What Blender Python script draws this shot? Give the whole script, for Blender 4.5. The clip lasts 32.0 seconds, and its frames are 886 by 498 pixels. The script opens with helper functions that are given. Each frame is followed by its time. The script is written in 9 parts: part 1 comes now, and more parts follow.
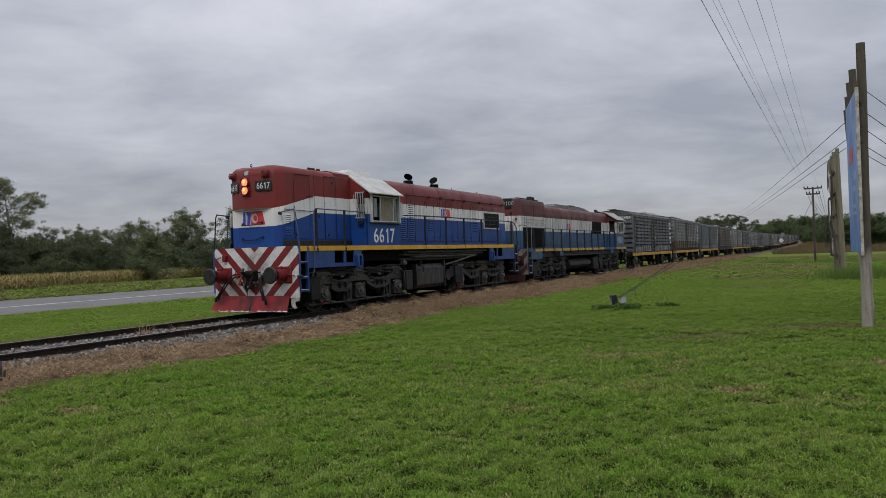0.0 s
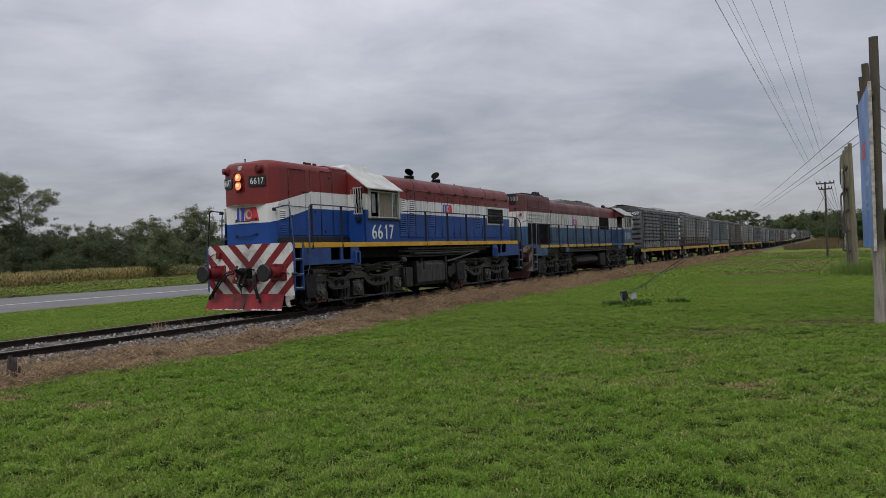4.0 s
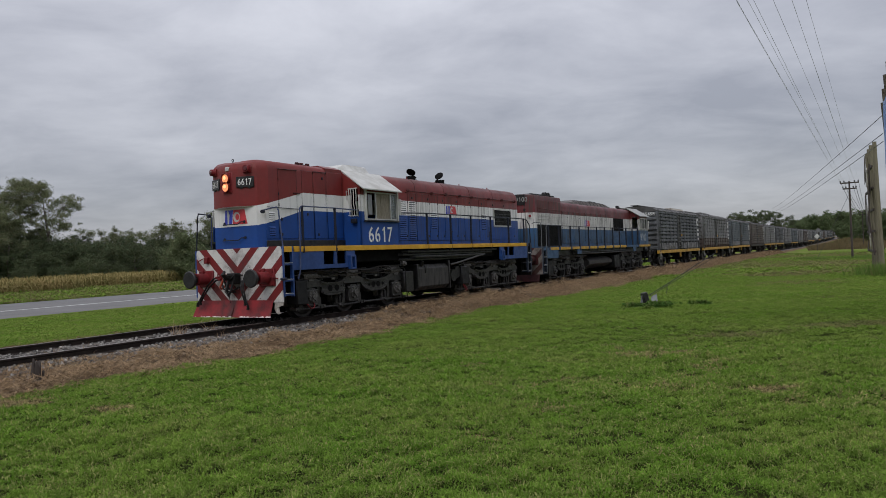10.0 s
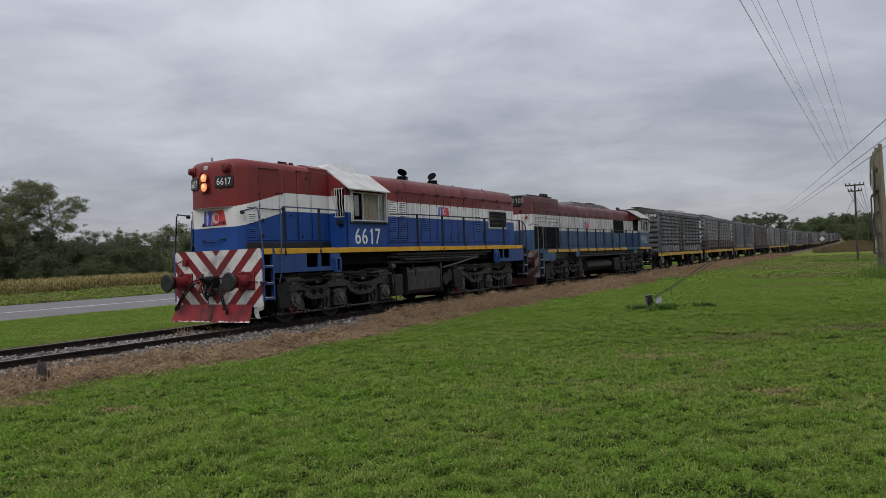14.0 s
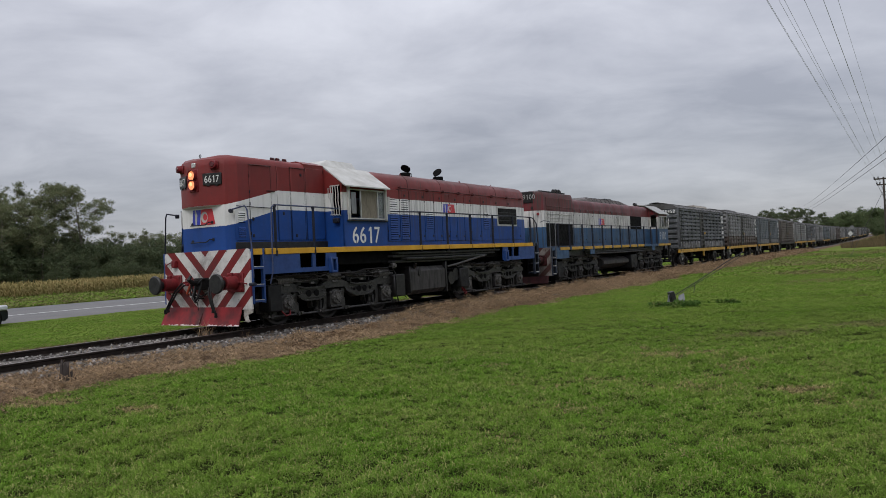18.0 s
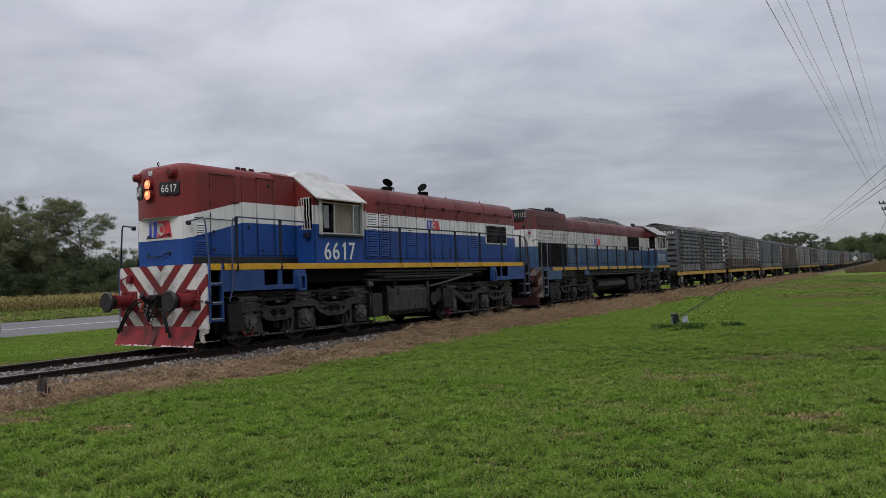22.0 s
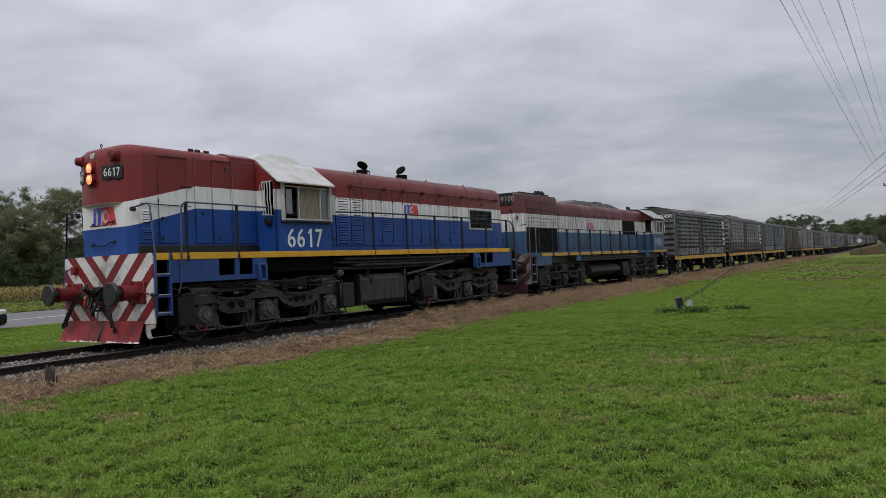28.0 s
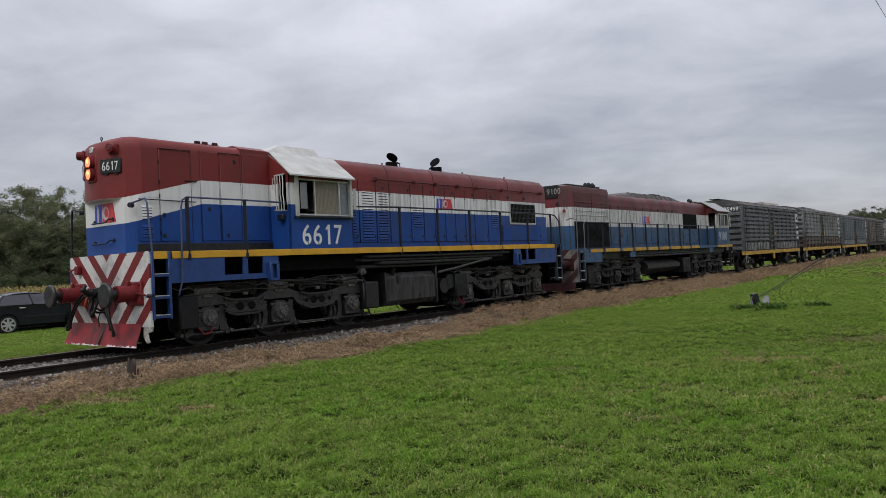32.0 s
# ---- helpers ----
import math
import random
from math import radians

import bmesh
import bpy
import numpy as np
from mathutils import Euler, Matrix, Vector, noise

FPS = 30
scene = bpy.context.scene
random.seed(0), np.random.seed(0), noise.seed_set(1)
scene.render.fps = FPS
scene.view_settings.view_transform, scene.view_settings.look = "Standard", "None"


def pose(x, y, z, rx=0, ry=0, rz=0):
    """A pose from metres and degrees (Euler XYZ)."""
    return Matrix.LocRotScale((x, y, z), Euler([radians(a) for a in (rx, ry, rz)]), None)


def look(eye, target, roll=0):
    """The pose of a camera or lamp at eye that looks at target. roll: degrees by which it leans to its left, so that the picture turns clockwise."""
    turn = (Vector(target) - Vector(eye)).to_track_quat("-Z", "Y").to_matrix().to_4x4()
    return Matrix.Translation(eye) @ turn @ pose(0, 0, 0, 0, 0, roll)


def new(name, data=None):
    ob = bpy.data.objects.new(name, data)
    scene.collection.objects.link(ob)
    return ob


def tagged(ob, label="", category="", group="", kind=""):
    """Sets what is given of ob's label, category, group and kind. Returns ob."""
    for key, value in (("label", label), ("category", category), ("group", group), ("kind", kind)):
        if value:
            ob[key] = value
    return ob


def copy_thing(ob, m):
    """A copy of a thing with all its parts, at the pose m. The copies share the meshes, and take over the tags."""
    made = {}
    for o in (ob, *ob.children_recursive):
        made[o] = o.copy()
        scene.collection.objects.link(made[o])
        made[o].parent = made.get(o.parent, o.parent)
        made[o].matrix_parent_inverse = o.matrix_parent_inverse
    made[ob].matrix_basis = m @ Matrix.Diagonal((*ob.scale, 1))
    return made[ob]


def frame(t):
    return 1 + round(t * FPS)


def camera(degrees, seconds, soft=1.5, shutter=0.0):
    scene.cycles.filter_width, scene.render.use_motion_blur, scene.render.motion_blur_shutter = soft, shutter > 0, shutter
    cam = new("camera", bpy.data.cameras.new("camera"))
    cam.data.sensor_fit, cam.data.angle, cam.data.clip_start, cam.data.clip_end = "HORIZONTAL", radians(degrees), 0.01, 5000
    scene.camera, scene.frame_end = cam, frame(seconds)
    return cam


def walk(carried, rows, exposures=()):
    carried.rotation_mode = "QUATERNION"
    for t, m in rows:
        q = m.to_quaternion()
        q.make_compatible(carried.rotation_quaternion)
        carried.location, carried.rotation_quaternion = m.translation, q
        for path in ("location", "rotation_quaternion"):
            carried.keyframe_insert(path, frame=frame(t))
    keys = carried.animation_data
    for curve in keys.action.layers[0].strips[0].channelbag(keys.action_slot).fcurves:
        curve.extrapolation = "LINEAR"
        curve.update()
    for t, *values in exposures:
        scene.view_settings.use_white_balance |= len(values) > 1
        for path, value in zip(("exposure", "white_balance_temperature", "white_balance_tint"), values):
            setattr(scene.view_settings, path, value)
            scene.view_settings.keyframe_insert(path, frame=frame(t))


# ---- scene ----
cam = camera(62.57, 32.0, soft=0.65)


def cam_pose(x, y, z, yaw, pitch, roll):
    """Yaw clockwise from +y, pitch up, roll about the line of sight."""
    return pose(x, y, z) @ pose(0, 0, 0, 0, 0, -yaw) @ pose(0, 0, 0, 90 + pitch) @ pose(0, 0, 0, 0, 0, roll)


# seconds, eye, yaw, pitch, roll
CAM_ROWS = (
    (0.0, -0.000, -0.000, 1.530, 0.00, 0.49, -1.92),
    (0.5, -0.006, -0.019, 1.535, -0.27, 0.44, -1.92),
    (1.0, -0.006, -0.023, 1.535, -0.39, 0.35, -1.94),
    (1.5, -0.004, -0.020, 1.533, -0.58, 0.23, -1.90),
    (2.0, -0.004, -0.017, 1.532, -0.74, 0.22, -1.92),
    (2.5, -0.004, -0.015, 1.532, -0.83, 0.29, -1.96),
    (3.0, -0.002, -0.016, 1.532, -0.79, 0.30, -2.00),
    (3.5, -0.003, -0.017, 1.532, -0.74, 0.26, -2.00),
    (5.5, -0.005, -0.019, 1.533, -1.09, 0.18, -2.19),
    (6.0, -0.007, -0.020, 1.534, -1.18, 0.16, -2.17),
    (6.5, -0.007, -0.018, 1.534, -1.28, 0.08, -2.16),
    (7.0, -0.006, -0.017, 1.534, -1.36, 0.04, -2.16),
    (7.5, -0.004, -0.018, 1.536, -1.49, 0.18, -2.15),
    (8.0, -0.003, -0.016, 1.535, -1.68, 0.25, -2.17),
    (8.5, -0.002, -0.013, 1.533, -1.77, 0.31, -2.15),
    (9.0, 0.001, -0.006, 1.532, -1.87, 0.38, -2.23),
    (9.5, 0.004, 0.002, 1.533, -2.11, 0.43, -2.29),
    (10.0, 0.008, 0.003, 1.533, -2.27, 0.47, -2.33),
    (10.5, 0.010, 0.000, 1.534, -2.35, 0.52, -2.25),
    (11.0, 0.009, -0.003, 1.534, -2.39, 0.57, -2.11),
    (11.5, 0.008, -0.008, 1.535, -2.33, 0.66, -2.07),
    (12.0, 0.008, -0.010, 1.534, -2.31, 0.70, -2.08),
    (12.5, 0.008, -0.009, 1.534, -2.34, 0.74, -2.15),
    (13.0, 0.008, -0.008, 1.533, -2.46, 0.75, -2.18),
    (13.5, 0.008, -0.006, 1.533, -2.53, 0.72, -2.24),
    (14.0, 0.006, -0.004, 1.533, -2.59, 0.64, -2.25),
    (14.5, 0.005, -0.004, 1.534, -2.64, 0.65, -2.29),
    (16.5, 0.010, 0.002, 1.533, -3.29, 0.47, -2.51),
    (17.0, 0.023, 0.015, 1.531, -3.57, 0.51, -2.60),
    (17.5, 0.046, 0.031, 1.529, -3.93, 0.57, -2.77),
    (18.0, 0.070, 0.054, 1.526, -4.34, 0.58, -2.71),
    (18.5, 0.074, 0.104, 1.519, -4.25, 0.58, -2.35),
    (19.0, 0.065, 0.193, 1.507, -4.10, 1.30, -1.93),
    (19.5, 0.078, 0.294, 1.495, -3.76, 1.62, -1.85),
    (20.0, 0.118, 0.374, 1.485, -4.19, 2.08, -1.86),
    (20.5, 0.152, 0.417, 1.479, -4.57, 2.45, -1.80),
    (21.0, 0.157, 0.431, 1.474, -4.95, 2.55, -2.13),
    (21.5, 0.151, 0.438, 1.468, -4.88, 2.36, -2.23),
    (22.0, 0.147, 0.442, 1.465, -4.50, 2.18, -2.00),
    (22.5, 0.142, 0.438, 1.465, -4.43, 2.02, -1.75),
    (23.0, 0.140, 0.432, 1.465, -4.33, 1.91, -1.71),
    (23.5, 0.139, 0.426, 1.465, -4.27, 1.91, -1.72),
    (24.0, 0.135, 0.422, 1.465, -4.26, 1.91, -1.72),
    (24.5, 0.135, 0.425, 1.463, -4.28, 1.84, -1.82),
    (25.0, 0.141, 0.435, 1.461, -4.41, 1.85, -2.04),
    (25.5, 0.145, 0.439, 1.461, -4.56, 1.81, -2.26),
    (27.5, 0.144, 0.437, 1.463, -4.85, 1.15, -2.43),
    (28.0, 0.143, 0.434, 1.463, -4.81, 1.12, -2.55),
    (28.5, 0.143, 0.434, 1.461, -5.06, 1.12, -2.71),
    (29.0, 0.144, 0.439, 1.460, -5.37, 1.03, -2.77),
    (29.5, 0.145, 0.442, 1.460, -5.66, 0.99, -2.78),
    (30.0, 0.147, 0.442, 1.458, -6.12, 1.00, -2.85),
    (30.5, 0.146, 0.447, 1.457, -6.95, 0.91, -2.91),
    (31.0, 0.144, 0.452, 1.457, -7.90, 0.92, -2.92),
    (31.5, 0.142, 0.452, 1.458, -8.98, 0.98, -2.87),
    (32.0, 0.142, 0.452, 1.463, -10.01, 1.04, -2.75),
)
walk(cam, [(r[0], cam_pose(*r[1:])) for r in CAM_ROWS], exposures=[(0.0, 0.0), (14.0, 0.02), (18.0, 0.12), (19.0, 0.08), (20.0, -0.02), (21.0, 0.0), (22.0, 0.02), (23.0, 0.03), (28.0, 0.10), (32.0, 0.17)])


# ---- node and mesh helpers ----
def nd(nt, kind, **props):
    """A node; keys that start with i set inputs by number, others set properties; sockets are linked."""
    n = nt.nodes.new(kind)
    for k, v in props.items():
        if k[0] == "i" and k[1:].isdigit():
            s = n.inputs[int(k[1:])]
            if isinstance(v, bpy.types.NodeSocket):
                nt.links.new(v, s)
            else:
                s.default_value = v
        elif k == "op":
            n.operation = v
        elif k == "blend":
            n.blend_type = v
        elif k == "dtype":
            n.data_type = v
        elif k == "attr":
            n.attribute_name = v
        elif k == "dims":
            n.noise_dimensions = v
        elif k == "feature":
            n.feature = v
    return n


def mth(nt, op, a, b=0.0, c=0.0):
    return nd(nt, "ShaderNodeMath", op=op, i0=a, i1=b, i2=c).outputs[0]


def mixc(nt, fac, a, b, blend="MIX"):
    n = nd(nt, "ShaderNodeMix", dtype="RGBA", blend=blend)
    for s, v in ((n.inputs[0], fac), (n.inputs[6], a), (n.inputs[7], b)):
        if isinstance(v, bpy.types.NodeSocket):
            nt.links.new(v, s)
        elif isinstance(v, (int, float)):
            s.default_value = v
        else:
            s.default_value = (*v[:3], 1)
    return n.outputs[2]


def ramp(nt, fac, lo, hi, a=0.0, b=1.0):
    n = nd(nt, "ShaderNodeMapRange", i0=fac, i1=lo, i2=hi, i3=a, i4=b)
    n.clamp = True
    return n.outputs[0]


def noise_tex(nt, vec, scale, detail=4.0, rough=0.55, distort=0.0):
    n = nd(nt, "ShaderNodeTexNoise", i0=vec, i2=scale, i3=detail, i4=rough)
    n.inputs["Distortion"].default_value = distort
    return n.outputs[0]


def coords(nt, sx=1.0, sy=1.0, sz=1.0):
    tc = nd(nt, "ShaderNodeTexCoord").outputs["Object"]
    if (sx, sy, sz) == (1.0, 1.0, 1.0):
        return tc
    return nd(nt, "ShaderNodeVectorMath", op="MULTIPLY", i0=tc, i1=(sx, sy, sz)).outputs[0]


def blank(name):
    m = bpy.data.materials.new(name)
    m.use_nodes = True
    nt = m.node_tree
    return m, nt, nt.nodes["Principled BSDF"]


def bump(nt, bsdf, height, dist=0.01, strength=0.6):
    b = nd(nt, "ShaderNodeBump", i0=strength, i1=dist)
    nt.links.new(height, b.inputs["Height"])
    nt.links.new(b.outputs[0], bsdf.inputs["Normal"])


def surface(name, col, col2=None, rough=0.6, metal=0.0, scale=6.0, fine=60.0, relief=0.004, stretch=(1, 1, 1), per_object=0.0, spec=0.5):
    """A worn surface: broad stains, fine grain and relief."""
    m, nt, p = blank(name)
    col2 = col2 or tuple(c * 0.6 for c in col)
    v = coords(nt, *stretch)
    big = noise_tex(nt, v, scale, 5, 0.6)
    small = noise_tex(nt, v, fine, 3)
    c = mixc(nt, ramp(nt, big, 0.35, 0.7), col, col2)
    c = mixc(nt, ramp(nt, small, 0.3, 0.75, 0.0, 0.35), c, tuple(x * 0.55 for x in col))
    if per_object:
        rnd = nd(nt, "ShaderNodeObjectInfo").outputs["Random"]
        h = nd(nt, "ShaderNodeHueSaturation", i0=0.5, i1=1.0, i3=1.0, i4=c)
        nt.links.new(ramp(nt, rnd, 0, 1, 1 - per_object, 1 + per_object), h.inputs[2])
        c = h.outputs[0]
    nt.links.new(c, p.inputs["Base Color"])
    nt.links.new(ramp(nt, big, 0.3, 0.7, max(rough - 0.12, 0.05), min(rough + 0.15, 1)), p.inputs["Roughness"])
    p.inputs["Metallic"].default_value = metal
    p.inputs["Specular IOR Level"].default_value = spec
    if relief:
        bump(nt, p, mth(nt, "ADD", big, small), relief)
    return m


class Mb:
    """Collects vertices and faces of one mesh."""

    def __init__(self):
        self.v, self.f = [], []

    def add(self, vs, fs):
        n = len(self.v)
        self.v += [tuple(p) for p in vs]
        self.f += [tuple(i + n for i in f) for f in fs]
        return self

    def box(self, x0, x1, y0, y1, z0, z1, b=0.0):
        if x0 > x1:
            x0, x1 = x1, x0
        if y0 > y1:
            y0, y1 = y1, y0
        if z0 > z1:
            z0, z1 = z1, z0
        if b <= 0:
            return self.add([(x, y, z) for x in (x0, x1) for y in (y0, y1) for z in (z0, z1)],
                            [(0, 1, 3, 2), (4, 6, 7, 5), (0, 4, 5, 1), (2, 3, 7, 6), (0, 2, 6, 4), (1, 5, 7, 3)])
        b = min(b, (x1 - x0) / 2.2, (y1 - y0) / 2.2, (z1 - z0) / 2.2)
        vs, ix = [], {}
        for i, x in ((0, x0), (1, x1)):
            for j, y in ((0, y0), (1, y1)):
                for k, z in ((0, z0), (1, z1)):
                    sx, sy, sz = (1 - 2 * i) * b, (1 - 2 * j) * b, (1 - 2 * k) * b
                    for a, p in enumerate(((x, y + sy, z + sz), (x + sx, y, z + sz), (x + sx, y + sy, z))):
                        ix[i, j, k, a] = len(vs)
                        vs.append(p)
        g = lambda i, j, k, a: ix[i, j, k, a]
        fs = []
        for i in (0, 1):
            q = [g(i, 0, 0, 0), g(i, 1, 0, 0), g(i, 1, 1, 0), g(i, 0, 1, 0)]
            fs.append(q if i else q[::-1])
            q = [g(0, i, 0, 1), g(0, i, 1, 1), g(1, i, 1, 1), g(1, i, 0, 1)]
            fs.append(q if i else q[::-1])
            q = [g(0, 0, i, 2), g(1, 0, i, 2), g(1, 1, i, 2), g(0, 1, i, 2)]
            fs.append(q if i else q[::-1])
        for j in (0, 1):
            for k in (0, 1):
                q = [g(0, j, k, 1), g(0, j, k, 2), g(1, j, k, 2), g(1, j, k, 1)]
                fs.append(q if j == k else q[::-1])
                q = [g(j, 0, k, 0), g(j, 0, k, 2), g(j, 1, k, 2), g(j, 1, k, 0)]
                fs.append(q if j != k else q[::-1])
                q = [g(j, k, 0, 0), g(j, k, 0, 1), g(j, k, 1, 1), g(j, k, 1, 0)]
                fs.append(q if j == k else q[::-1])
                for i in (0, 1):
                    q = [g(i, j, k, 0), g(i, j, k, 1), g(i, j, k, 2)]
                    fs.append(q if (i + j + k) % 2 else q[::-1])
        return self.add(vs, fs)

    def prism(self, poly, axis, a, b):
        """A polygon swept along an axis. axis x: points are (y, z); y: (x, z); z: (x, y)."""
        place = {"x": lambda p, h: (h, p[0], p[1]), "y": lambda p, h: (p[0], h, p[1]), "z": lambda p, h: (p[0], p[1], h)}[axis]
        n = len(poly)
        vs = [place(p, a) for p in poly] + [place(p, b) for p in poly]
        return self.add(vs, [tuple(range(n))[::-1], tuple(range(n, 2 * n))] + [(i, (i + 1) % n, n + (i + 1) % n, n + i) for i in range(n)])

    def cyl(self, p, q, r, n=10, r2=None, caps=True):
        p, q = Vector(p), Vector(q)
        t = (q - p).normalized()
        a = t.orthogonal().normalized()
        b = t.cross(a)
        r2 = r if r2 is None else r2
        vs = [p + (a * math.cos(k) + b * math.sin(k)) * r for k in (2 * math.pi * i / n for i in range(n))]
        vs += [q + (a * math.cos(k) + b * math.sin(k)) * r2 for k in (2 * math.pi * i / n for i in range(n))]
        fs = [(i, (i + 1) % n, n + (i + 1) % n, n + i) for i in range(n)]
        if caps:
            fs += [tuple(range(n))[::-1], tuple(range(n, 2 * n))]
        return self.add(vs, fs)

    def tube(self, pts, r, n=6):
        pts = [Vector(p) for p in pts]
        vs, fs = [], []
        up = None
        for i, p in enumerate(pts):
            t = ((pts[min(i + 1, len(pts) - 1)] - pts[max(i - 1, 0)])).normalized()
            if up is None:
                up = t.orthogonal().normalized()
            up = (up - t * up.dot(t)).normalized()
            b = t.cross(up)
            rr = r[i] if isinstance(r, (list, tuple)) else r
            vs += [p + (up * math.cos(2 * math.pi * k / n) + b * math.sin(2 * math.pi * k / n)) * rr for k in range(n)]
        for i in range(len(pts) - 1):
            fs += [(i * n + k, i * n + (k + 1) % n, (i + 1) * n + (k + 1) % n, (i + 1) * n + k) for k in range(n)]
        fs += [tuple(range(n))[::-1], tuple(range((len(pts) - 1) * n, len(pts) * n))]
        return self.add(vs, fs)

    def loft(self, rings, closed=True, caps=True):
        n = len(rings[0])
        vs = [p for r in rings for p in r]
        fs = []
        for i in range(len(rings) - 1):
            for k in range(n if closed else n - 1):
                fs.append((i * n + k, i * n + (k + 1) % n, (i + 1) * n + (k + 1) % n, (i + 1) * n + k))
        if caps:
            fs += [tuple(range(n))[::-1], tuple(range((len(rings) - 1) * n, len(rings) * n))]
        return self.add(vs, fs)

    def mirror_y(self):
        """Doubles the mesh to the other side."""
        n = len(self.v)
        self.v += [(x, -y, z) for x, y, z in self.v]
        self.f += [tuple(i + n for i in f)[::-1] for f in self.f]
        return self

    def shift(self, dx=0.0, dy=0.0, dz=0.0):
        self.v = [(x + dx, y + dy, z + dz) for x, y, z in self.v]
        return self

    def mesh(self, name, mat, smooth=True, fix=True):
        me = bpy.data.meshes.new(name)
        me.from_pydata(self.v, [], self.f)
        if fix and len(self.f) < 6000:
            bm = bmesh.new()
            bm.from_mesh(me)
            bmesh.ops.recalc_face_normals(bm, faces=bm.faces)
            bm.to_mesh(me)
            bm.free()
        me.materials.append(mat)
        if smooth:
            me.shade_smooth()
            me.set_sharp_from_angle(angle=radians(38))
        return me


def part(name, mb, mat, parent, label="", smooth=True):
    me = mb.mesh(name, mat, smooth) if isinstance(mb, Mb) else mb
    ob = new(name, me)
    ob.parent = parent
    if label:
        ob["label"] = label
    return ob


def thing(name, label, category, group="", m=None, kind=""):
    ob = new(name)
    ob.empty_display_size = 0.3
    if m is not None:
        ob.matrix_basis = m
    return tagged(ob, label, category, group, kind)


def lettering(text, height, depth, name, mat, parent, m, squash=1.0, width=0.0, weight=0.0):
    """Flat letters of a height, standing on the pose m (their reading direction along local x, up along local y)."""
    cu = bpy.data.curves.new(name, "FONT")
    cu.body, cu.size, cu.extrude, cu.offset = text, height / 0.7, depth, weight * height
    cu.space_character = 1.12
    tmp = bpy.data.objects.new(name, cu)
    me = bpy.data.meshes.new_from_object(tmp)
    bpy.data.objects.remove(tmp)
    bpy.data.curves.remove(cu)
    if width:
        co = np.array([v.co for v in me.vertices])
        lo, hi = co.min(0), co.max(0)
        me.transform(Matrix.Diagonal((width / (hi[0] - lo[0]), height / (hi[1] - lo[1]), 1, 1)) @ Matrix.Translation((-lo[0], -lo[1], 0)))
    me.transform(m @ Matrix.Diagonal((squash, 1, 1, 1)))
    me.name = name
    me.materials.append(mat)
    ob = new(name, me)
    ob.parent = parent
    return ob


# ---- the line of the track: heading changes gently, s runs with the train, v to its left ----
S_TAB = np.arange(-700.0, 120.5, 0.5)
S_CL = np.clip(S_TAB, -35, 60)
HEAD = 4.2267 + 0.2696e-3 * S_CL + 0.0183e-5 * S_CL ** 2 + 0.0232 * np.clip((-35 - S_TAB) / 18, 0, 1) - 0.012 * np.clip((-105 - S_TAB) / 30, 0, 1)
CX = np.concatenate(([0], np.cumsum(np.cos((HEAD[1:] + HEAD[:-1]) / 2) * 0.5)))
CY = np.concatenate(([0], np.cumsum(np.sin((HEAD[1:] + HEAD[:-1]) / 2) * 0.5)))
K0 = int(np.argmin(abs(S_TAB)))
CX, CY = CX - CX[K0] - 4.188, CY - CY[K0] + 19.280


def rise(s):
    """The line climbs a little far back."""
    return 0.62 * (np.clip(-np.asarray(s, float) - 150, 0, 400) / 113) ** 1.3


def at_track(s, v):
    s, v = np.asarray(s, float), np.asarray(v, float)
    a = np.interp(s, S_TAB, HEAD)
    ex = s - np.clip(s, S_TAB[0], S_TAB[-1])
    return (np.interp(s, S_TAB, CX) + ex * np.cos(a) - np.sin(a) * v, np.interp(s, S_TAB, CY) + ex * np.sin(a) + np.cos(a) * v)


RAIL_Z = 0.17


def smooth_step(a, b, x):
    t = np.clip((np.asarray(x, float) - a) / (b - a), 0, 1)
    return t * t * (3 - 2 * t)


def bumps(x, y):
    """Low swells of the ground."""
    return (np.sin(x * 0.9 + 1.3 * np.sin(y * 0.37)) * np.cos(y * 0.8 + 0.9 * np.sin(x * 0.31)) * 0.022
            + np.sin(x * 0.23 + 2.0) * np.cos(y * 0.19 + 0.5) * 0.03 + np.sin(x * 2.7 + y * 1.1) * np.sin(y * 2.3 - x * 0.7) * 0.008)


def ground_z(s, v):
    s, v = np.asarray(s, float), np.asarray(v, float)
    x, y = at_track(s, v)
    keep = smooth_step(1.6, 4.0, abs(v)) * (1 - smooth_step(-13.5, -15.0, v) * (1 - smooth_step(-28.6, -30.0, v)))
    z = bumps(x, y) * keep
    z = z + rise(s) * (1 - smooth_step(60, 200, abs(v)))
    z = z - 0.27 * smooth_step(-2.6, -9.5, v) + 0.06 * smooth_step(-14.9, -15.7, v) + 0.22 * smooth_step(-29.0, -48.0, v)
    z = z - 0.03 * (1 - smooth_step(1.7, 2.6, abs(v)))
    return z


# ---- world and light: an overcast sky ----
world = bpy.data.worlds.new("overcast_sky")
scene.world = world
world.use_nodes = True
wt = world.node_tree
bg = wt.nodes["Background"]
sky = wt.nodes.new("ShaderNodeTexSky")
sky.sky_type, sky.sun_disc = "NISHITA", False
sky.sun_elevation, sky.sun_rotation = radians(48), radians(200)
way = nd(wt, "ShaderNodeTexCoord").outputs["Generated"]
sep = nd(wt, "ShaderNodeSeparateXYZ", i0=way)
up = mth(wt, "MAXIMUM", sep.outputs[2], 0.0)
den = mth(wt, "ADD", up, 0.20)
flat = nd(wt, "ShaderNodeCombineXYZ", i0=mth(wt, "DIVIDE", sep.outputs[0], den), i1=mth(wt, "DIVIDE", sep.outputs[1], den)).outputs[0]
turn = nd(wt, "ShaderNodeMapping", i0=flat)
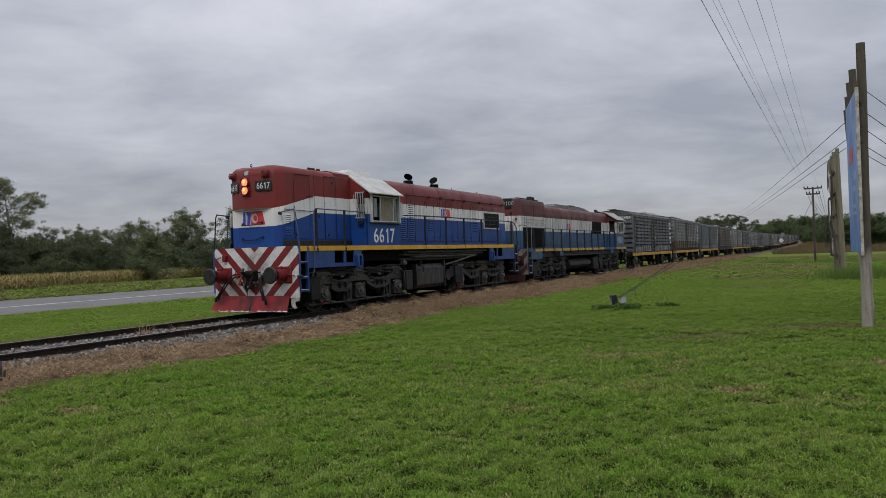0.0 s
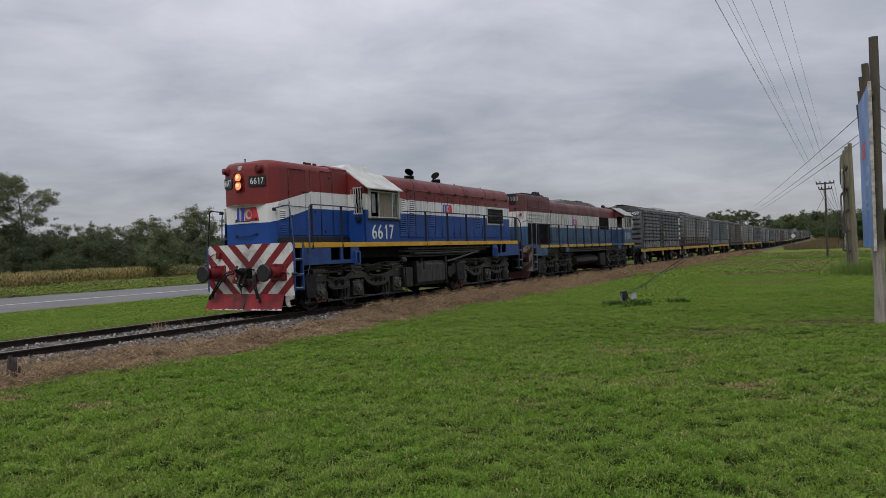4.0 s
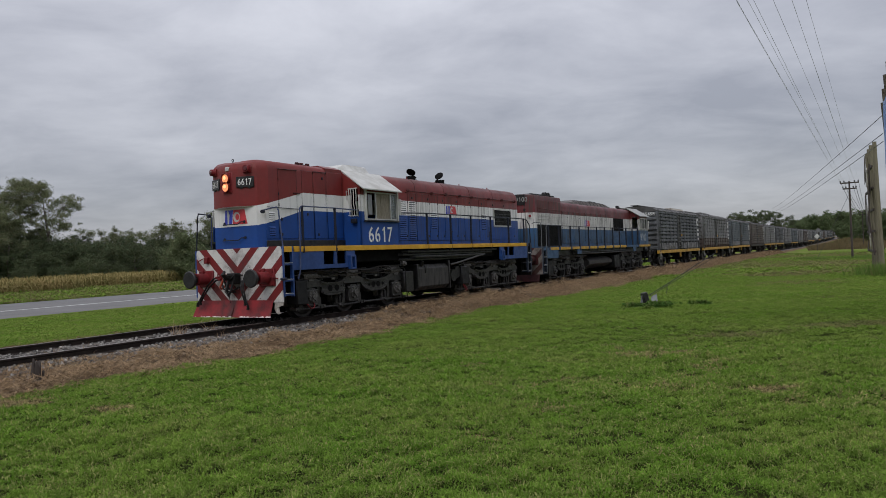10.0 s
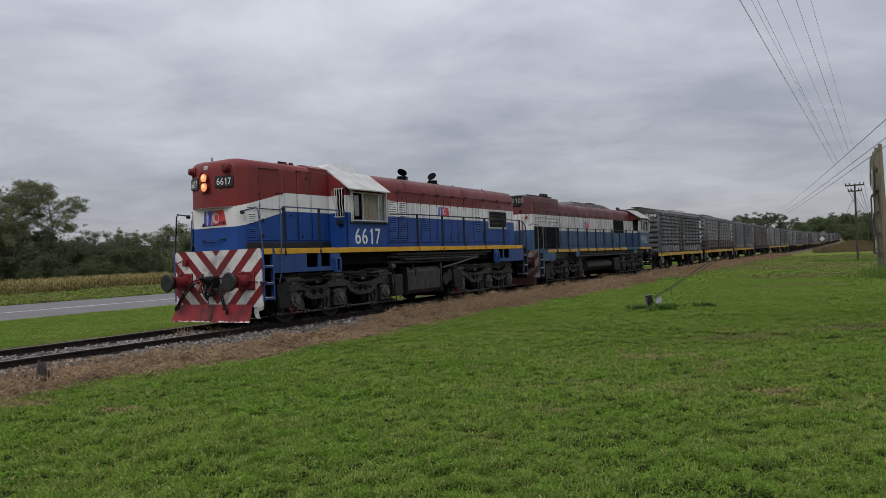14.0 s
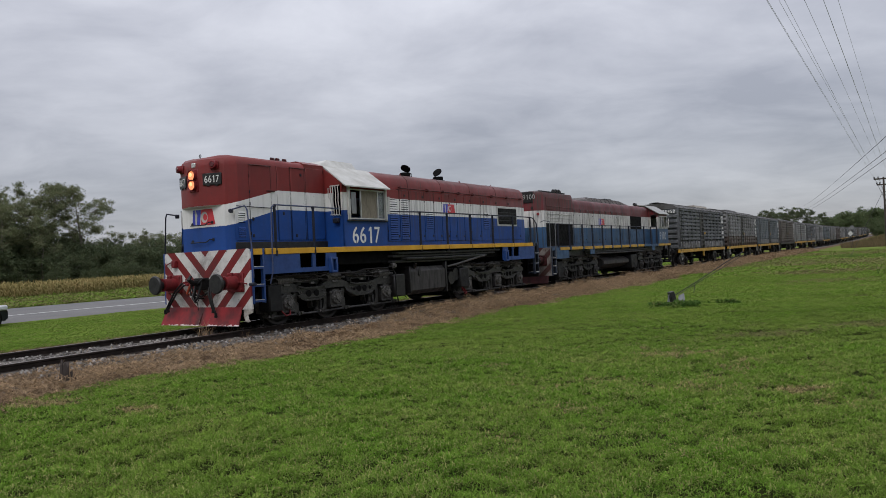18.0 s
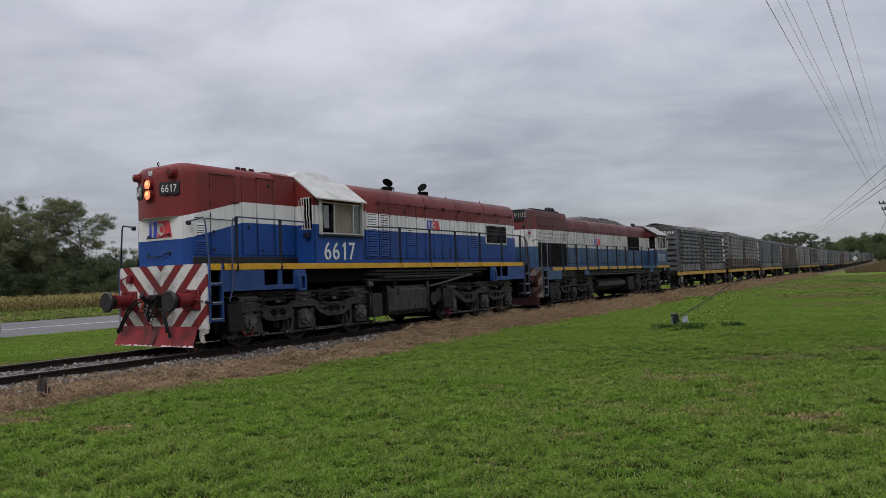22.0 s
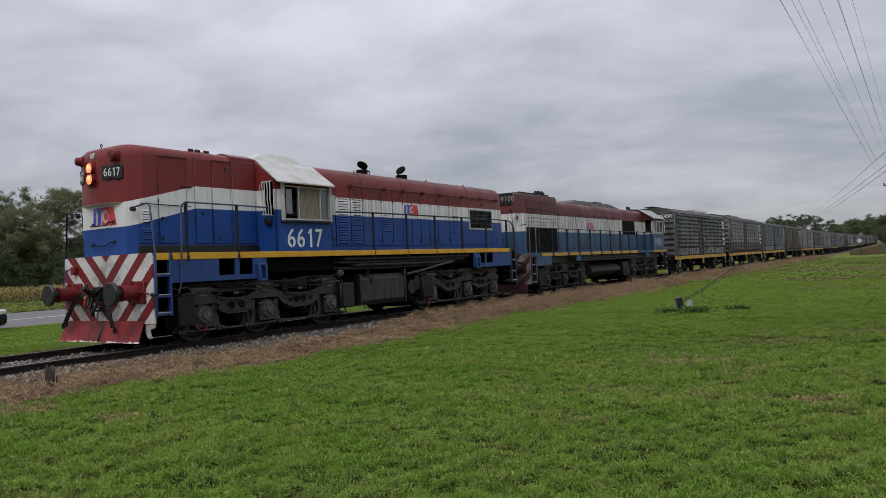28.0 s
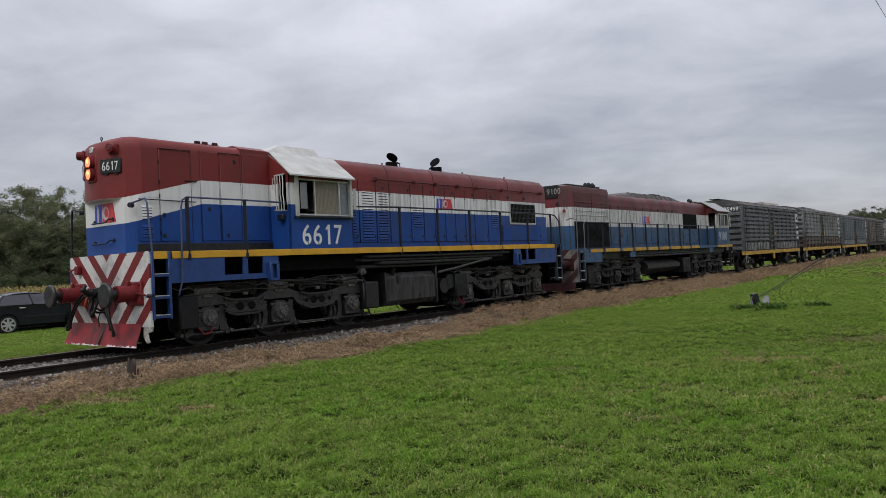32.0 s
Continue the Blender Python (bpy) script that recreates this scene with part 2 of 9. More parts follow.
turn.inputs[2].default_value = (0, 0, radians(-14))
turn.inputs[3].default_value = (0.80, 1.0, 1.0)
c1 = noise_tex(wt, turn.outputs[0], 0.72, 5, 0.46, 0.25)
c2 = noise_tex(wt, turn.outputs[0], 2.5, 7, 0.57, 0.3)
cl = mth(wt, "ADD", mth(wt, "MULTIPLY", c1, 0.56), mth(wt, "MULTIPLY", c2, 0.44))
dull = mixc(wt, ramp(wt, cl, 0.37, 0.63), (0.365, 0.376, 0.432), (0.645, 0.655, 0.715))
lift = mth(wt, "MULTIPLY", ramp(wt, up, 0.30, 0.95, 1.0, 2.3), ramp(wt, up, 0.0, 0.30, 0.56, 1.03))
glow = nd(wt, "ShaderNodeVectorMath", op="SCALE", i0=dull)
wt.links.new(lift, glow.inputs[3])
thin = nd(wt, "ShaderNodeVectorMath", op="SCALE", i0=sky.outputs[0])
thin.inputs[3].default_value = 0.012
both = nd(wt, "ShaderNodeVectorMath", op="ADD", i0=glow.outputs[0], i1=thin.outputs[0])
wt.links.new(both.outputs[0], bg.inputs[0])
bg.inputs[1].default_value = 1.0

sun = new("sun", bpy.data.lights.new("sun", "SUN"))
sun.data.energy, sun.data.angle, sun.data.color = 1.0, radians(25), (1.0, 0.97, 0.92)
sun.matrix_basis = look((0, 0, 50), (0 + math.sin(radians(20)) * 40, math.cos(radians(20)) * 40, 50 - 45))


# ---- materials ----
def livery(name, red, white, blue, x0, xk, zw0, zw1, zb0, zb1, grime=0.5, clean=99.0, soot=0.5, rain=0.50):
    """Three painted bands, red over white over blue, whose edges step up behind the nose; rain streaks behind clean, chips, and soot on the roof."""
    m, nt, p = blank(name)
    v = coords(nt)
    sx = nd(nt, "ShaderNodeSeparateXYZ", i0=v)
    x, z = sx.outputs[0], sx.outputs[2]
    wob = mth(nt, "MULTIPLY", mth(nt, "SUBTRACT", noise_tex(nt, v, 22, 2), 0.5), 0.010)
    zz = mth(nt, "ADD", z, wob)
    zw = ramp(nt, x, xk, x0, zw1, zw0)
    zb = ramp(nt, x, xk, x0, zb1, zb0)
    is_red = mth(nt, "GREATER_THAN", zz, zw)
    is_up = mth(nt, "GREATER_THAN", zz, zb)
    big = noise_tex(nt, v, 1.3, 5, 0.6)
    mid = noise_tex(nt, v, 5.5, 5, 0.65)
    streak = noise_tex(nt, coords(nt, 9, 9, 0.45), 1.6, 5, 0.62)
    grain = noise_tex(nt, v, 70, 3)
    r = mixc(nt, ramp(nt, big, 0.35, 0.7), red, tuple(c * 0.70 + 0.010 for c in red))
    r = mixc(nt, ramp(nt, mid, 0.5, 0.75, 0.0, 0.35), r, (red[0] * 1.15 + 0.01, red[1] * 1.3 + 0.008, red[2] * 1.3 + 0.008))
    w = mixc(nt, ramp(nt, big, 0.35, 0.7), white, tuple(c * 0.88 for c in white))
    b = mixc(nt, ramp(nt, big, 0.35, 0.7), blue, tuple(c * 0.75 + 0.004 for c in blue))
    b = mixc(nt, ramp(nt, mid, 0.52, 0.75, 0.0, 0.25), b, tuple(c * 1.25 + 0.02 for c in blue))
    c = mixc(nt, is_red, mixc(nt, is_up, b, w), r)
    worn = ramp(nt, x, clean - 1.2, clean + 0.4, 1.0, 0.22)
    c = mixc(nt, mth(nt, "MULTIPLY", ramp(nt, streak, rain, rain + 0.20, 0.0, grime), worn), c, (0.040, 0.035, 0.030))
    top = mth(nt, "ADD", z, mth(nt, "MULTIPLY", mth(nt, "SUBTRACT", mid, 0.5), 0.35))
    c = mixc(nt, mth(nt, "MULTIPLY", ramp(nt, top, 3.52, 3.80, 0.0, soot), mth(nt, "MULTIPLY", worn, ramp(nt, big, 0.30, 0.62, 0.45, 1.0))), c, (0.045, 0.036, 0.031))
    c = mixc(nt, ramp(nt, noise_tex(nt, v, 13, 6, 0.72), 0.675, 0.715, 0.0, 0.75), c, (0.075, 0.045, 0.032))
    c = mixc(nt, ramp(nt, noise_tex(nt, coords(nt, 16, 16, 1.1), 1.0, 4, 0.7), 0.715, 0.74, 0.0, 0.6), c, (0.055, 0.032, 0.026))
    c = mixc(nt, ramp(nt, grain, 0.45, 0.8, 0.0, 0.10), c, (0.03, 0.03, 0.03))
    nt.links.new(c, p.inputs["Base Color"])
    nt.links.new(ramp(nt, big, 0.3, 0.7, 0.34, 0.56), p.inputs["Roughness"])
    p.inputs["Specular IOR Level"].default_value = 0.22
    bump(nt, p, mth(nt, "ADD", noise_tex(nt, v, 2.4, 2), mth(nt, "MULTIPLY", grain, 0.12)), 0.008, 0.5)
    return m


RED, WHITE, BLUE = (0.182, 0.023, 0.021), (0.67, 0.665, 0.645), (0.011, 0.058, 0.250)
M_LIV = livery("locomotive_paint", RED, WHITE, BLUE, 0.0 + 7.0, -1.4 + 7.0, 2.67, 3.02, 2.22, 2.585, 0.55, 1.9, 0.75, 0.48)
M_LIV2 = livery("weathered_locomotive_paint", (0.125, 0.015, 0.018), (0.55, 0.54, 0.52), (0.032, 0.090, 0.190), 99, 98, 2.97, 2.97, 2.32, 2.32, 0.92, 99, 0.8, 0.45)


def chevrons(name, dirty):
    m, nt, p = blank(name)
    v = coords(nt)
    sx = nd(nt, "ShaderNodeSeparateXYZ", i0=v)
    g = mth(nt, "ADD", mth(nt, "ABSOLUTE", mth(nt, "SUBTRACT", sx.outputs[1], 0.035)), mth(nt, "MULTIPLY", mth(nt, "SUBTRACT", 1.70, sx.outputs[2]), 1.04))
    g = mth(nt, "ADD", g, mth(nt, "MULTIPLY", mth(nt, "SUBTRACT", noise_tex(nt, v, 18, 2), 0.5), 0.02))
    k = mth(nt, "FRACT", mth(nt, "DIVIDE", mth(nt, "SUBTRACT", g, 0.12), 0.565))
    white = mth(nt, "LESS_THAN", k, 0.55)
    c = mixc(nt, white, (0.165, 0.015, 0.017) if dirty < 0.5 else (0.085, 0.013, 0.015), (0.57, 0.56, 0.535) if dirty < 0.5 else (0.34, 0.32, 0.30))
    dirt = noise_tex(nt, v, 3.2, 6, 0.68)
    c = mixc(nt, ramp(nt, dirt, 0.54 - dirty * 0.25, 0.82 - dirty * 0.2, dirty * 0.3, 0.40 + dirty * 0.5), c, (0.05, 0.035, 0.03))
    c = mixc(nt, ramp(nt, noise_tex(nt, v, 14, 5, 0.7), 0.62, 0.68, 0.0, 0.85), c, (0.06, 0.03, 0.024))
    off = mth(nt, "ADD", mth(nt, "POWER", sx.outputs[1], 2.0), mth(nt, "POWER", mth(nt, "SUBTRACT", sx.outputs[2], 0.72), 2.0))
    c = mixc(nt, mth(nt, "MULTIPLY", ramp(nt, off, 0.02, 1.0, 0.85, 0.0), ramp(nt, dirt, 0.38, 0.62, 0.15, 1.0)), c, (0.045, 0.028, 0.026))
    nt.links.new(c, p.inputs["Base Color"])
    p.inputs["Roughness"].default_value = 0.55
    p.inputs["Specular IOR Level"].default_value = 0.2
    bump(nt, p, dirt, 0.006, 0.5)
    return m


def plough_paint():
    m, nt, p = blank("plough_paint")
    v = coords(nt)
    sx = nd(nt, "ShaderNodeSeparateXYZ", i0=v)
    d = noise_tex(nt, v, 3.5, 6, 0.65)
    c = mixc(nt, ramp(nt, d, 0.40, 0.72), (0.245, 0.024, 0.028), (0.075, 0.024, 0.024))
    smear = mth(nt, "ABSOLUTE", mth(nt, "ADD", sx.outputs[1], mth(nt, "ADD", 0.02, mth(nt, "MULTIPLY", noise_tex(nt, v, 5, 3), 0.18))))
    c = mixc(nt, ramp(nt, smear, 0.04, 0.16, 0.8, 0.0), c, (0.035, 0.028, 0.027))
    edge = mth(nt, "LESS_THAN", mth(nt, "ADD", sx.outputs[2], mth(nt, "MULTIPLY", noise_tex(nt, v, 7, 4), 0.16)), 0.215)
    c = mixc(nt, mth(nt, "MULTIPLY", edge, ramp(nt, noise_tex(nt, v, 3.1, 2), 0.42, 0.5)), c, (0.62, 0.56, 0.54))
    nt.links.new(c, p.inputs["Base Color"])
    p.inputs["Roughness"].default_value = 0.55
    p.inputs["Specular IOR Level"].default_value = 0.2
    bump(nt, p, d, 0.01, 0.6)
    return m


M_CHEV, M_CHEV2, M_PLOW = chevrons("chevron_paint", 0.22), chevrons("sooty_chevron_paint", 1.0), plough_paint()
M_REDP = surface("red_enamel", (0.190, 0.018, 0.021), (0.100, 0.016, 0.018), 0.5, spec=0.2)
M_BLUEP = surface("blue_enamel", (0.012, 0.052, 0.20), (0.009, 0.034, 0.13), 0.5)
M_BLUE2 = surface("faded_blue_enamel", (0.028, 0.080, 0.17), (0.02, 0.05, 0.10), 0.55)
M_NAVY = surface("dark_rail_paint", (0.011, 0.014, 0.028), (0.008, 0.009, 0.014), 0.5, spec=0.3)
M_REDD = surface("sooty_red_enamel", (0.085, 0.017, 0.016), (0.035, 0.012, 0.011), 0.6, spec=0.25)
M_STEP = surface("worn_dark_blue_steel", (0.040, 0.052, 0.078), (0.014, 0.017, 0.024), 0.55, scale=5, spec=0.3)
M_RAILB = surface("worn_blue_rail_paint", (0.038, 0.055, 0.125), (0.022, 0.032, 0.080), 0.5)
M_YEL = surface("yellow_paint", (0.64, 0.345, 0.013), (0.48, 0.25, 0.013), 0.55, scale=3)
M_YEL2 = surface("grimy_yellow_paint", (0.55, 0.31, 0.03), (0.25, 0.15, 0.03), 0.6, scale=2.5)
M_BLACK = surface("grimy_black_steel", (0.018, 0.017, 0.017), (0.004, 0.004, 0.004), 0.42, scale=9, relief=0.003, spec=0.4)
# pale dust on dark steel; the strong mottle also paints in glints and highlights
M_DUSTGLINT = surface("dusty_glint_cast_steel", (0.120, 0.114, 0.106), (0.008, 0.008, 0.007), 0.5, scale=19, relief=0.010, spec=0.4)
M_GREASE = surface("dusty_bogie_steel", (0.034, 0.032, 0.030), (0.005, 0.005, 0.005), 0.42, scale=13, fine=40, relief=0.008, spec=0.5)
# darker, less glossy versions of the two bogie steels, for the second locomotive
M_DUST2 = surface("darker_cast_steel", (0.070, 0.068, 0.066), (0.006, 0.006, 0.006), 0.5, scale=17, relief=0.010, spec=0.3)
M_GREASE2 = surface("darker_bogie_steel", (0.022, 0.021, 0.020), (0.004, 0.004, 0.004), 0.5, scale=13, fine=40, relief=0.008, spec=0.3)
M_BOX = surface("oily_black_box_steel", (0.012, 0.012, 0.013), (0.005, 0.005, 0.005), 0.55, scale=5, spec=0.25)
M_PIPE = surface("oily_black_pipe", (0.018, 0.018, 0.019), (0.006, 0.006, 0.006), 0.38, scale=5, spec=0.4)
M_TANK = surface("streaked_black_tank", (0.052, 0.048, 0.046), (0.010, 0.010, 0.010), 0.5, scale=2.6, fine=30, stretch=(3, 3, 0.7), spec=0.3)
M_SOOT = surface("sooty_brown_roof", (0.085, 0.066, 0.058), (0.030, 0.026, 0.024), 0.65, scale=3)
M_DARK = surface("dark_interior", (0.006, 0.006, 0.006), (0.003, 0.003, 0.003), 0.9, spec=0.1)
M_RUBBER = surface("black_rubber", (0.012, 0.012, 0.012), (0.02, 0.02, 0.02), 0.6, spec=0.3)
M_WHITE = surface("white_cab_paint", (0.50, 0.50, 0.475), (0.34, 0.33, 0.30), 0.6, scale=2.2)
M_ALU = surface("dull_aluminium", (0.55, 0.55, 0.53), (0.42, 0.42, 0.40), 0.42, 0.4)
M_DIGIT = surface("white_sign_paint", (0.72, 0.72, 0.70), (0.6, 0.6, 0.58), 0.5)
M_LOGOB = surface("logo_blue", (0.03, 0.05, 0.42), (0.03, 0.04, 0.32), 0.5)
M_LOGOR = surface("logo_red", (0.55, 0.03, 0.04), (0.42, 0.03, 0.04), 0.5)
M_STEELG = surface("grey_mirror_back", (0.20, 0.205, 0.21), (0.15, 0.155, 0.16), 0.5)
M_LENSR = surface("red_marker_lens", (0.26, 0.02, 0.025), (0.18, 0.015, 0.02), 0.3)
M_LENS = surface("dark_red_lens", (0.10, 0.012, 0.015), (0.06, 0.01, 0.01), 0.15)
M_ORANGE = surface("orange_hose", (0.34, 0.050, 0.018), (0.20, 0.034, 0.016), 0.5)
M_CURTAIN = surface("beige_curtain", (0.285, 0.250, 0.190), (0.190, 0.165, 0.125), 0.9, scale=9, fine=40, stretch=(8, 8, 1.2))
M_HOSE = surface("oily_black_hose", (0.008, 0.008, 0.008), (0.004, 0.004, 0.004), 0.5, scale=14, spec=0.25)
M_WHEEL = surface("wheel_steel", (0.032, 0.028, 0.026), (0.012, 0.011, 0.010), 0.55, 0.3)
M_RAILH = surface("polished_rail_head", (0.20, 0.17, 0.15), (0.11, 0.09, 0.08), 0.38, 0.7, stretch=(1, 1, 1))
M_RAIL = surface("rusty_rail_side", (0.026, 0.019, 0.016), (0.015, 0.012, 0.010), 0.8, spec=0.15)
M_STONE = surface("ballast_stone", (0.120, 0.106, 0.094), (0.030, 0.026, 0.023), 0.95, scale=24, fine=90, relief=0.02, per_object=0.3)
M_TIMBER = surface("weathered_sleeper", (0.10, 0.085, 0.07), (0.05, 0.042, 0.036), 0.9, scale=3, stretch=(1, 6, 1))
M_ROADLINE = surface("worn_road_line", (0.62, 0.62, 0.60), (0.42, 0.42, 0.41), 0.8, scale=3)
M_POLED = surface("creosoted_pole", (0.060, 0.045, 0.038), (0.035, 0.028, 0.025), 0.9, scale=3, stretch=(5, 5, 0.5))
M_BOARD = surface("billboard_blue", (0.13, 0.26, 0.56), (0.10, 0.21, 0.47), 0.45, scale=1.2)
M_FLAKE = surface("flaking_white_timber", (0.50, 0.48, 0.43), (0.16, 0.13, 0.11), 0.8, scale=11)
M_WIRE = surface("dull_wire", (0.045, 0.045, 0.05), (0.03, 0.03, 0.03), 0.6)
M_LINE = surface("weathered_aluminium_wire", (0.40, 0.40, 0.41), (0.34, 0.34, 0.35), 0.5)
def lit(name, col, glow_, power):
    m, nt, p = blank(name)
    p.inputs["Base Color"].default_value = (*col, 1)
    p.inputs["Emission Color"].default_value = (*glow_, 1)
    p.inputs["Emission Strength"].default_value = power
    return m


M_LAMP, M_BULB = lit("lit_headlamp", (0.8, 0.4, 0.2), (1.0, 0.24, 0.06), 0.52), lit("glowing_bulb", (0.9, 0.7, 0.4), (1.0, 0.42, 0.14), 0.95)


def glass(name, tint, rough=0.05):
    m, nt, p = blank(name)
    p.inputs["Base Color"].default_value = (*tint, 1)
    p.inputs["Roughness"].default_value = rough
    p.inputs["Transmission Weight"].default_value = 0.85
    p.inputs["IOR"].default_value = 1.45
    return m


M_GLASS = glass("window_glass", (0.55, 0.6, 0.6))
M_CARGLASS = surface("tinted_car_glass", (0.030, 0.032, 0.040), (0.022, 0.024, 0.030), 0.06, relief=0)


def ground_mat():
    """Lawn soil with green and straw patches; straw beside the line, by the sideways distance from it."""
    m, nt, p = blank("meadow_ground")
    v = coords(nt)
    lat = nd(nt, "ShaderNodeAttribute", attr="lat").outputs["Fac"]
    big = noise_tex(nt, v, 0.22, 5, 0.6)
    mid = noise_tex(nt, v, 1.6, 5, 0.65)
    fine = noise_tex(nt, v, 26, 4, 0.7)
    green = mixc(nt, ramp(nt, big, 0.35, 0.65), (0.036, 0.046, 0.015), (0.050, 0.060, 0.020))
    green = mixc(nt, ramp(nt, mid, 0.56, 0.74, 0.0, 0.5), green, (0.090, 0.075, 0.042))
    green = mixc(nt, ramp(nt, fine, 0.35, 0.8, 0.0, 0.65), green, (0.016, 0.022, 0.008))
    # near soil stays dark for the gaps between blades; farther ground takes leaf colour
    leaf_tone = mixc(nt, ramp(nt, noise_tex(nt, v, 0.10, 4, 0.6), 0.40, 0.62), (0.120, 0.178, 0.034), (0.150, 0.160, 0.056))
    leaf_tone = mixc(nt, ramp(nt, fine, 0.35, 0.8, 0.0, 0.35), leaf_tone, (0.075, 0.105, 0.024))
    green = mixc(nt, ramp(nt, nd(nt, "ShaderNodeSeparateXYZ", i0=v).outputs[1], 12.0, 21.0), green, leaf_tone)
    green = mixc(nt, ramp(nt, nd(nt, "ShaderNodeSeparateXYZ", i0=v).outputs[1], 1.0, -3.0), green, leaf_tone)
    straw = mixc(nt, ramp(nt, mid, 0.35, 0.65), (0.200, 0.145, 0.098), (0.120, 0.088, 0.060))
    straw = mixc(nt, ramp(nt, fine, 0.4, 0.8, 0.0, 0.6), straw, (0.05, 0.035, 0.022))
    side = mth(nt, "ADD", lat, mth(nt, "MULTIPLY", mth(nt, "SUBTRACT", noise_tex(nt, v, 0.9, 4, 0.6), 0.5), 1.6))
    near = mth(nt, "MULTIPLY", ramp(nt, side, 3.5, 3.95, 1.0, 0.0), ramp(nt, side, -3.3, -2.6, 0.0, 1.0))
    c = mixc(nt, near, green, straw)
    nt.links.new(c, p.inputs["Base Color"])
    p.inputs["Roughness"].default_value = 0.95
    p.inputs["Specular IOR Level"].default_value = 0.0
    bump(nt, p, mth(nt, "ADD", mth(nt, "MULTIPLY", mid, 2.0), fine), 0.05, 0.8)
    return m


def asphalt():
    m, nt, p = blank("worn_asphalt")
    v = coords(nt)
    big = noise_tex(nt, v, 0.35, 5, 0.6)
    fine = noise_tex(nt, v, 45, 3)
    c = mixc(nt, ramp(nt, big, 0.35, 0.65), (0.104, 0.101, 0.099), (0.140, 0.136, 0.133))
    c = mixc(nt, ramp(nt, fine, 0.4, 0.8, 0.0, 0.5), c, (0.06, 0.06, 0.06))
    nt.links.new(c, p.inputs["Base Color"])
    p.inputs["Roughness"].default_value = 0.85
    bump(nt, p, fine, 0.01, 0.5)
    return m


def blades(name, a, b, c3, dead, spread=0.0):
    """Leaves that differ island by island; light passes through them a little."""
    m, nt, p = blank(name)
    r = nd(nt, "ShaderNodeNewGeometry").outputs["Random Per Island"]
    v = coords(nt)
    patch = noise_tex(nt, v, 0.55, 4, 0.6)
    c = mixc(nt, ramp(nt, r, 0.0, 0.6), a, b)
    c = mixc(nt, ramp(nt, patch, 0.40, 0.66), c, c3)
    if spread:
        c = mixc(nt, 1.0, c, nd(nt, "ShaderNodeCombineXYZ", i0=ramp(nt, noise_tex(nt, v, 6.5, 3, 0.6), 0.3, 0.7, 0.66, 1.24), i1=ramp(nt, noise_tex(nt, v, 6.5, 3, 0.6), 0.3, 0.7, 0.68, 1.23), i2=ramp(nt, noise_tex(nt, v, 6.5, 3, 0.6), 0.3, 0.7, 0.72, 1.18)).outputs[0], "MULTIPLY")
    c = mixc(nt, ramp(nt, mth(nt, "ADD", r, mth(nt, "MULTIPLY", noise_tex(nt, v, 1.9, 4, 0.6), 0.75)), 1.08, 1.30), c, dead)
    if spread:
        hv = nd(nt, "ShaderNodeHueSaturation", i0=0.5, i1=1.0, i3=1.0, i4=c)
        nt.links.new(ramp(nt, mth(nt, "FRACT", mth(nt, "MULTIPLY", r, 17.3)), 0, 1, 1 - spread, 1 + spread), hv.inputs[2])
        c = hv.outputs[0]
    nt.links.new(c, p.inputs["Base Color"])
    p.inputs["Roughness"].default_value = 0.6
    p.inputs["Specular IOR Level"].default_value = 0.0
    tr = nd(nt, "ShaderNodeBsdfTranslucent", i0=c)
    mx = nd(nt, "ShaderNodeMixShader", i0=0.3, i1=p.outputs[0], i2=tr.outputs[0])
    nt.links.new(mx.outputs[0], nt.nodes["Material Output"].inputs[0])
    return m


M_GROUND, M_ASPHALT = ground_mat(), asphalt()
M_GRASS = blades("lawn_blades", (0.096, 0.205, 0.022), (0.150, 0.262, 0.036), (0.178, 0.262, 0.048), (0.285, 0.285, 0.110), 0.30)
M_GRASSF = blades("even_lawn_blades", (0.116, 0.212, 0.027), (0.152, 0.248, 0.038), (0.182, 0.250, 0.050), (0.205, 0.250, 0.074), 0.07)
M_DRYF = blades("worn_turf_blades", (0.185, 0.195, 0.072), (0.210, 0.188, 0.082), (0.175, 0.198, 0.066), (0.170, 0.145, 0.078), 0.08)
M_STRAW = blades("dead_grass_blades", (0.375, 0.262, 0.160), (0.250, 0.172, 0.106), (0.400, 0.290, 0.180), (0.095, 0.064, 0.044), 0.42)
M_CORN = blades("dry_corn_leaves", (0.345, 0.270, 0.125), (0.260, 0.200, 0.088), (0.235, 0.205, 0.085), (0.165, 0.145, 0.058))
M_LEAF = blades("dark_tree_leaves", (0.070, 0.096, 0.056), (0.092, 0.120, 0.068), (0.100, 0.118, 0.062), (0.115, 0.116, 0.066))
M_LEAF4 = blades("feathery_leaves", (0.125, 0.158, 0.084), (0.150, 0.182, 0.096), (0.140, 0.168, 0.086), (0.165, 0.165, 0.092))
M_LEAF2 = blades("grey_green_leaves", (0.140, 0.165, 0.095), (0.170, 0.190, 0.108), (0.155, 0.175, 0.092), (0.200, 0.180, 0.110))
M_LEAF3 = blades("far_wood_leaves", (0.082, 0.118, 0.058), (0.106, 0.146, 0.070), (0.118, 0.148, 0.070), (0.130, 0.138, 0.078))
M_WEED = blades("dark_weed_leaves", (0.046, 0.105, 0.024), (0.068, 0.135, 0.030), (0.085, 0.150, 0.036), (0.150, 0.170, 0.060))
M_WEED2 = blades("tall_weed_leaves", (0.085, 0.165, 0.034), (0.120, 0.205, 0.044), (0.130, 0.195, 0.048), (0.190, 0.200, 0.075))
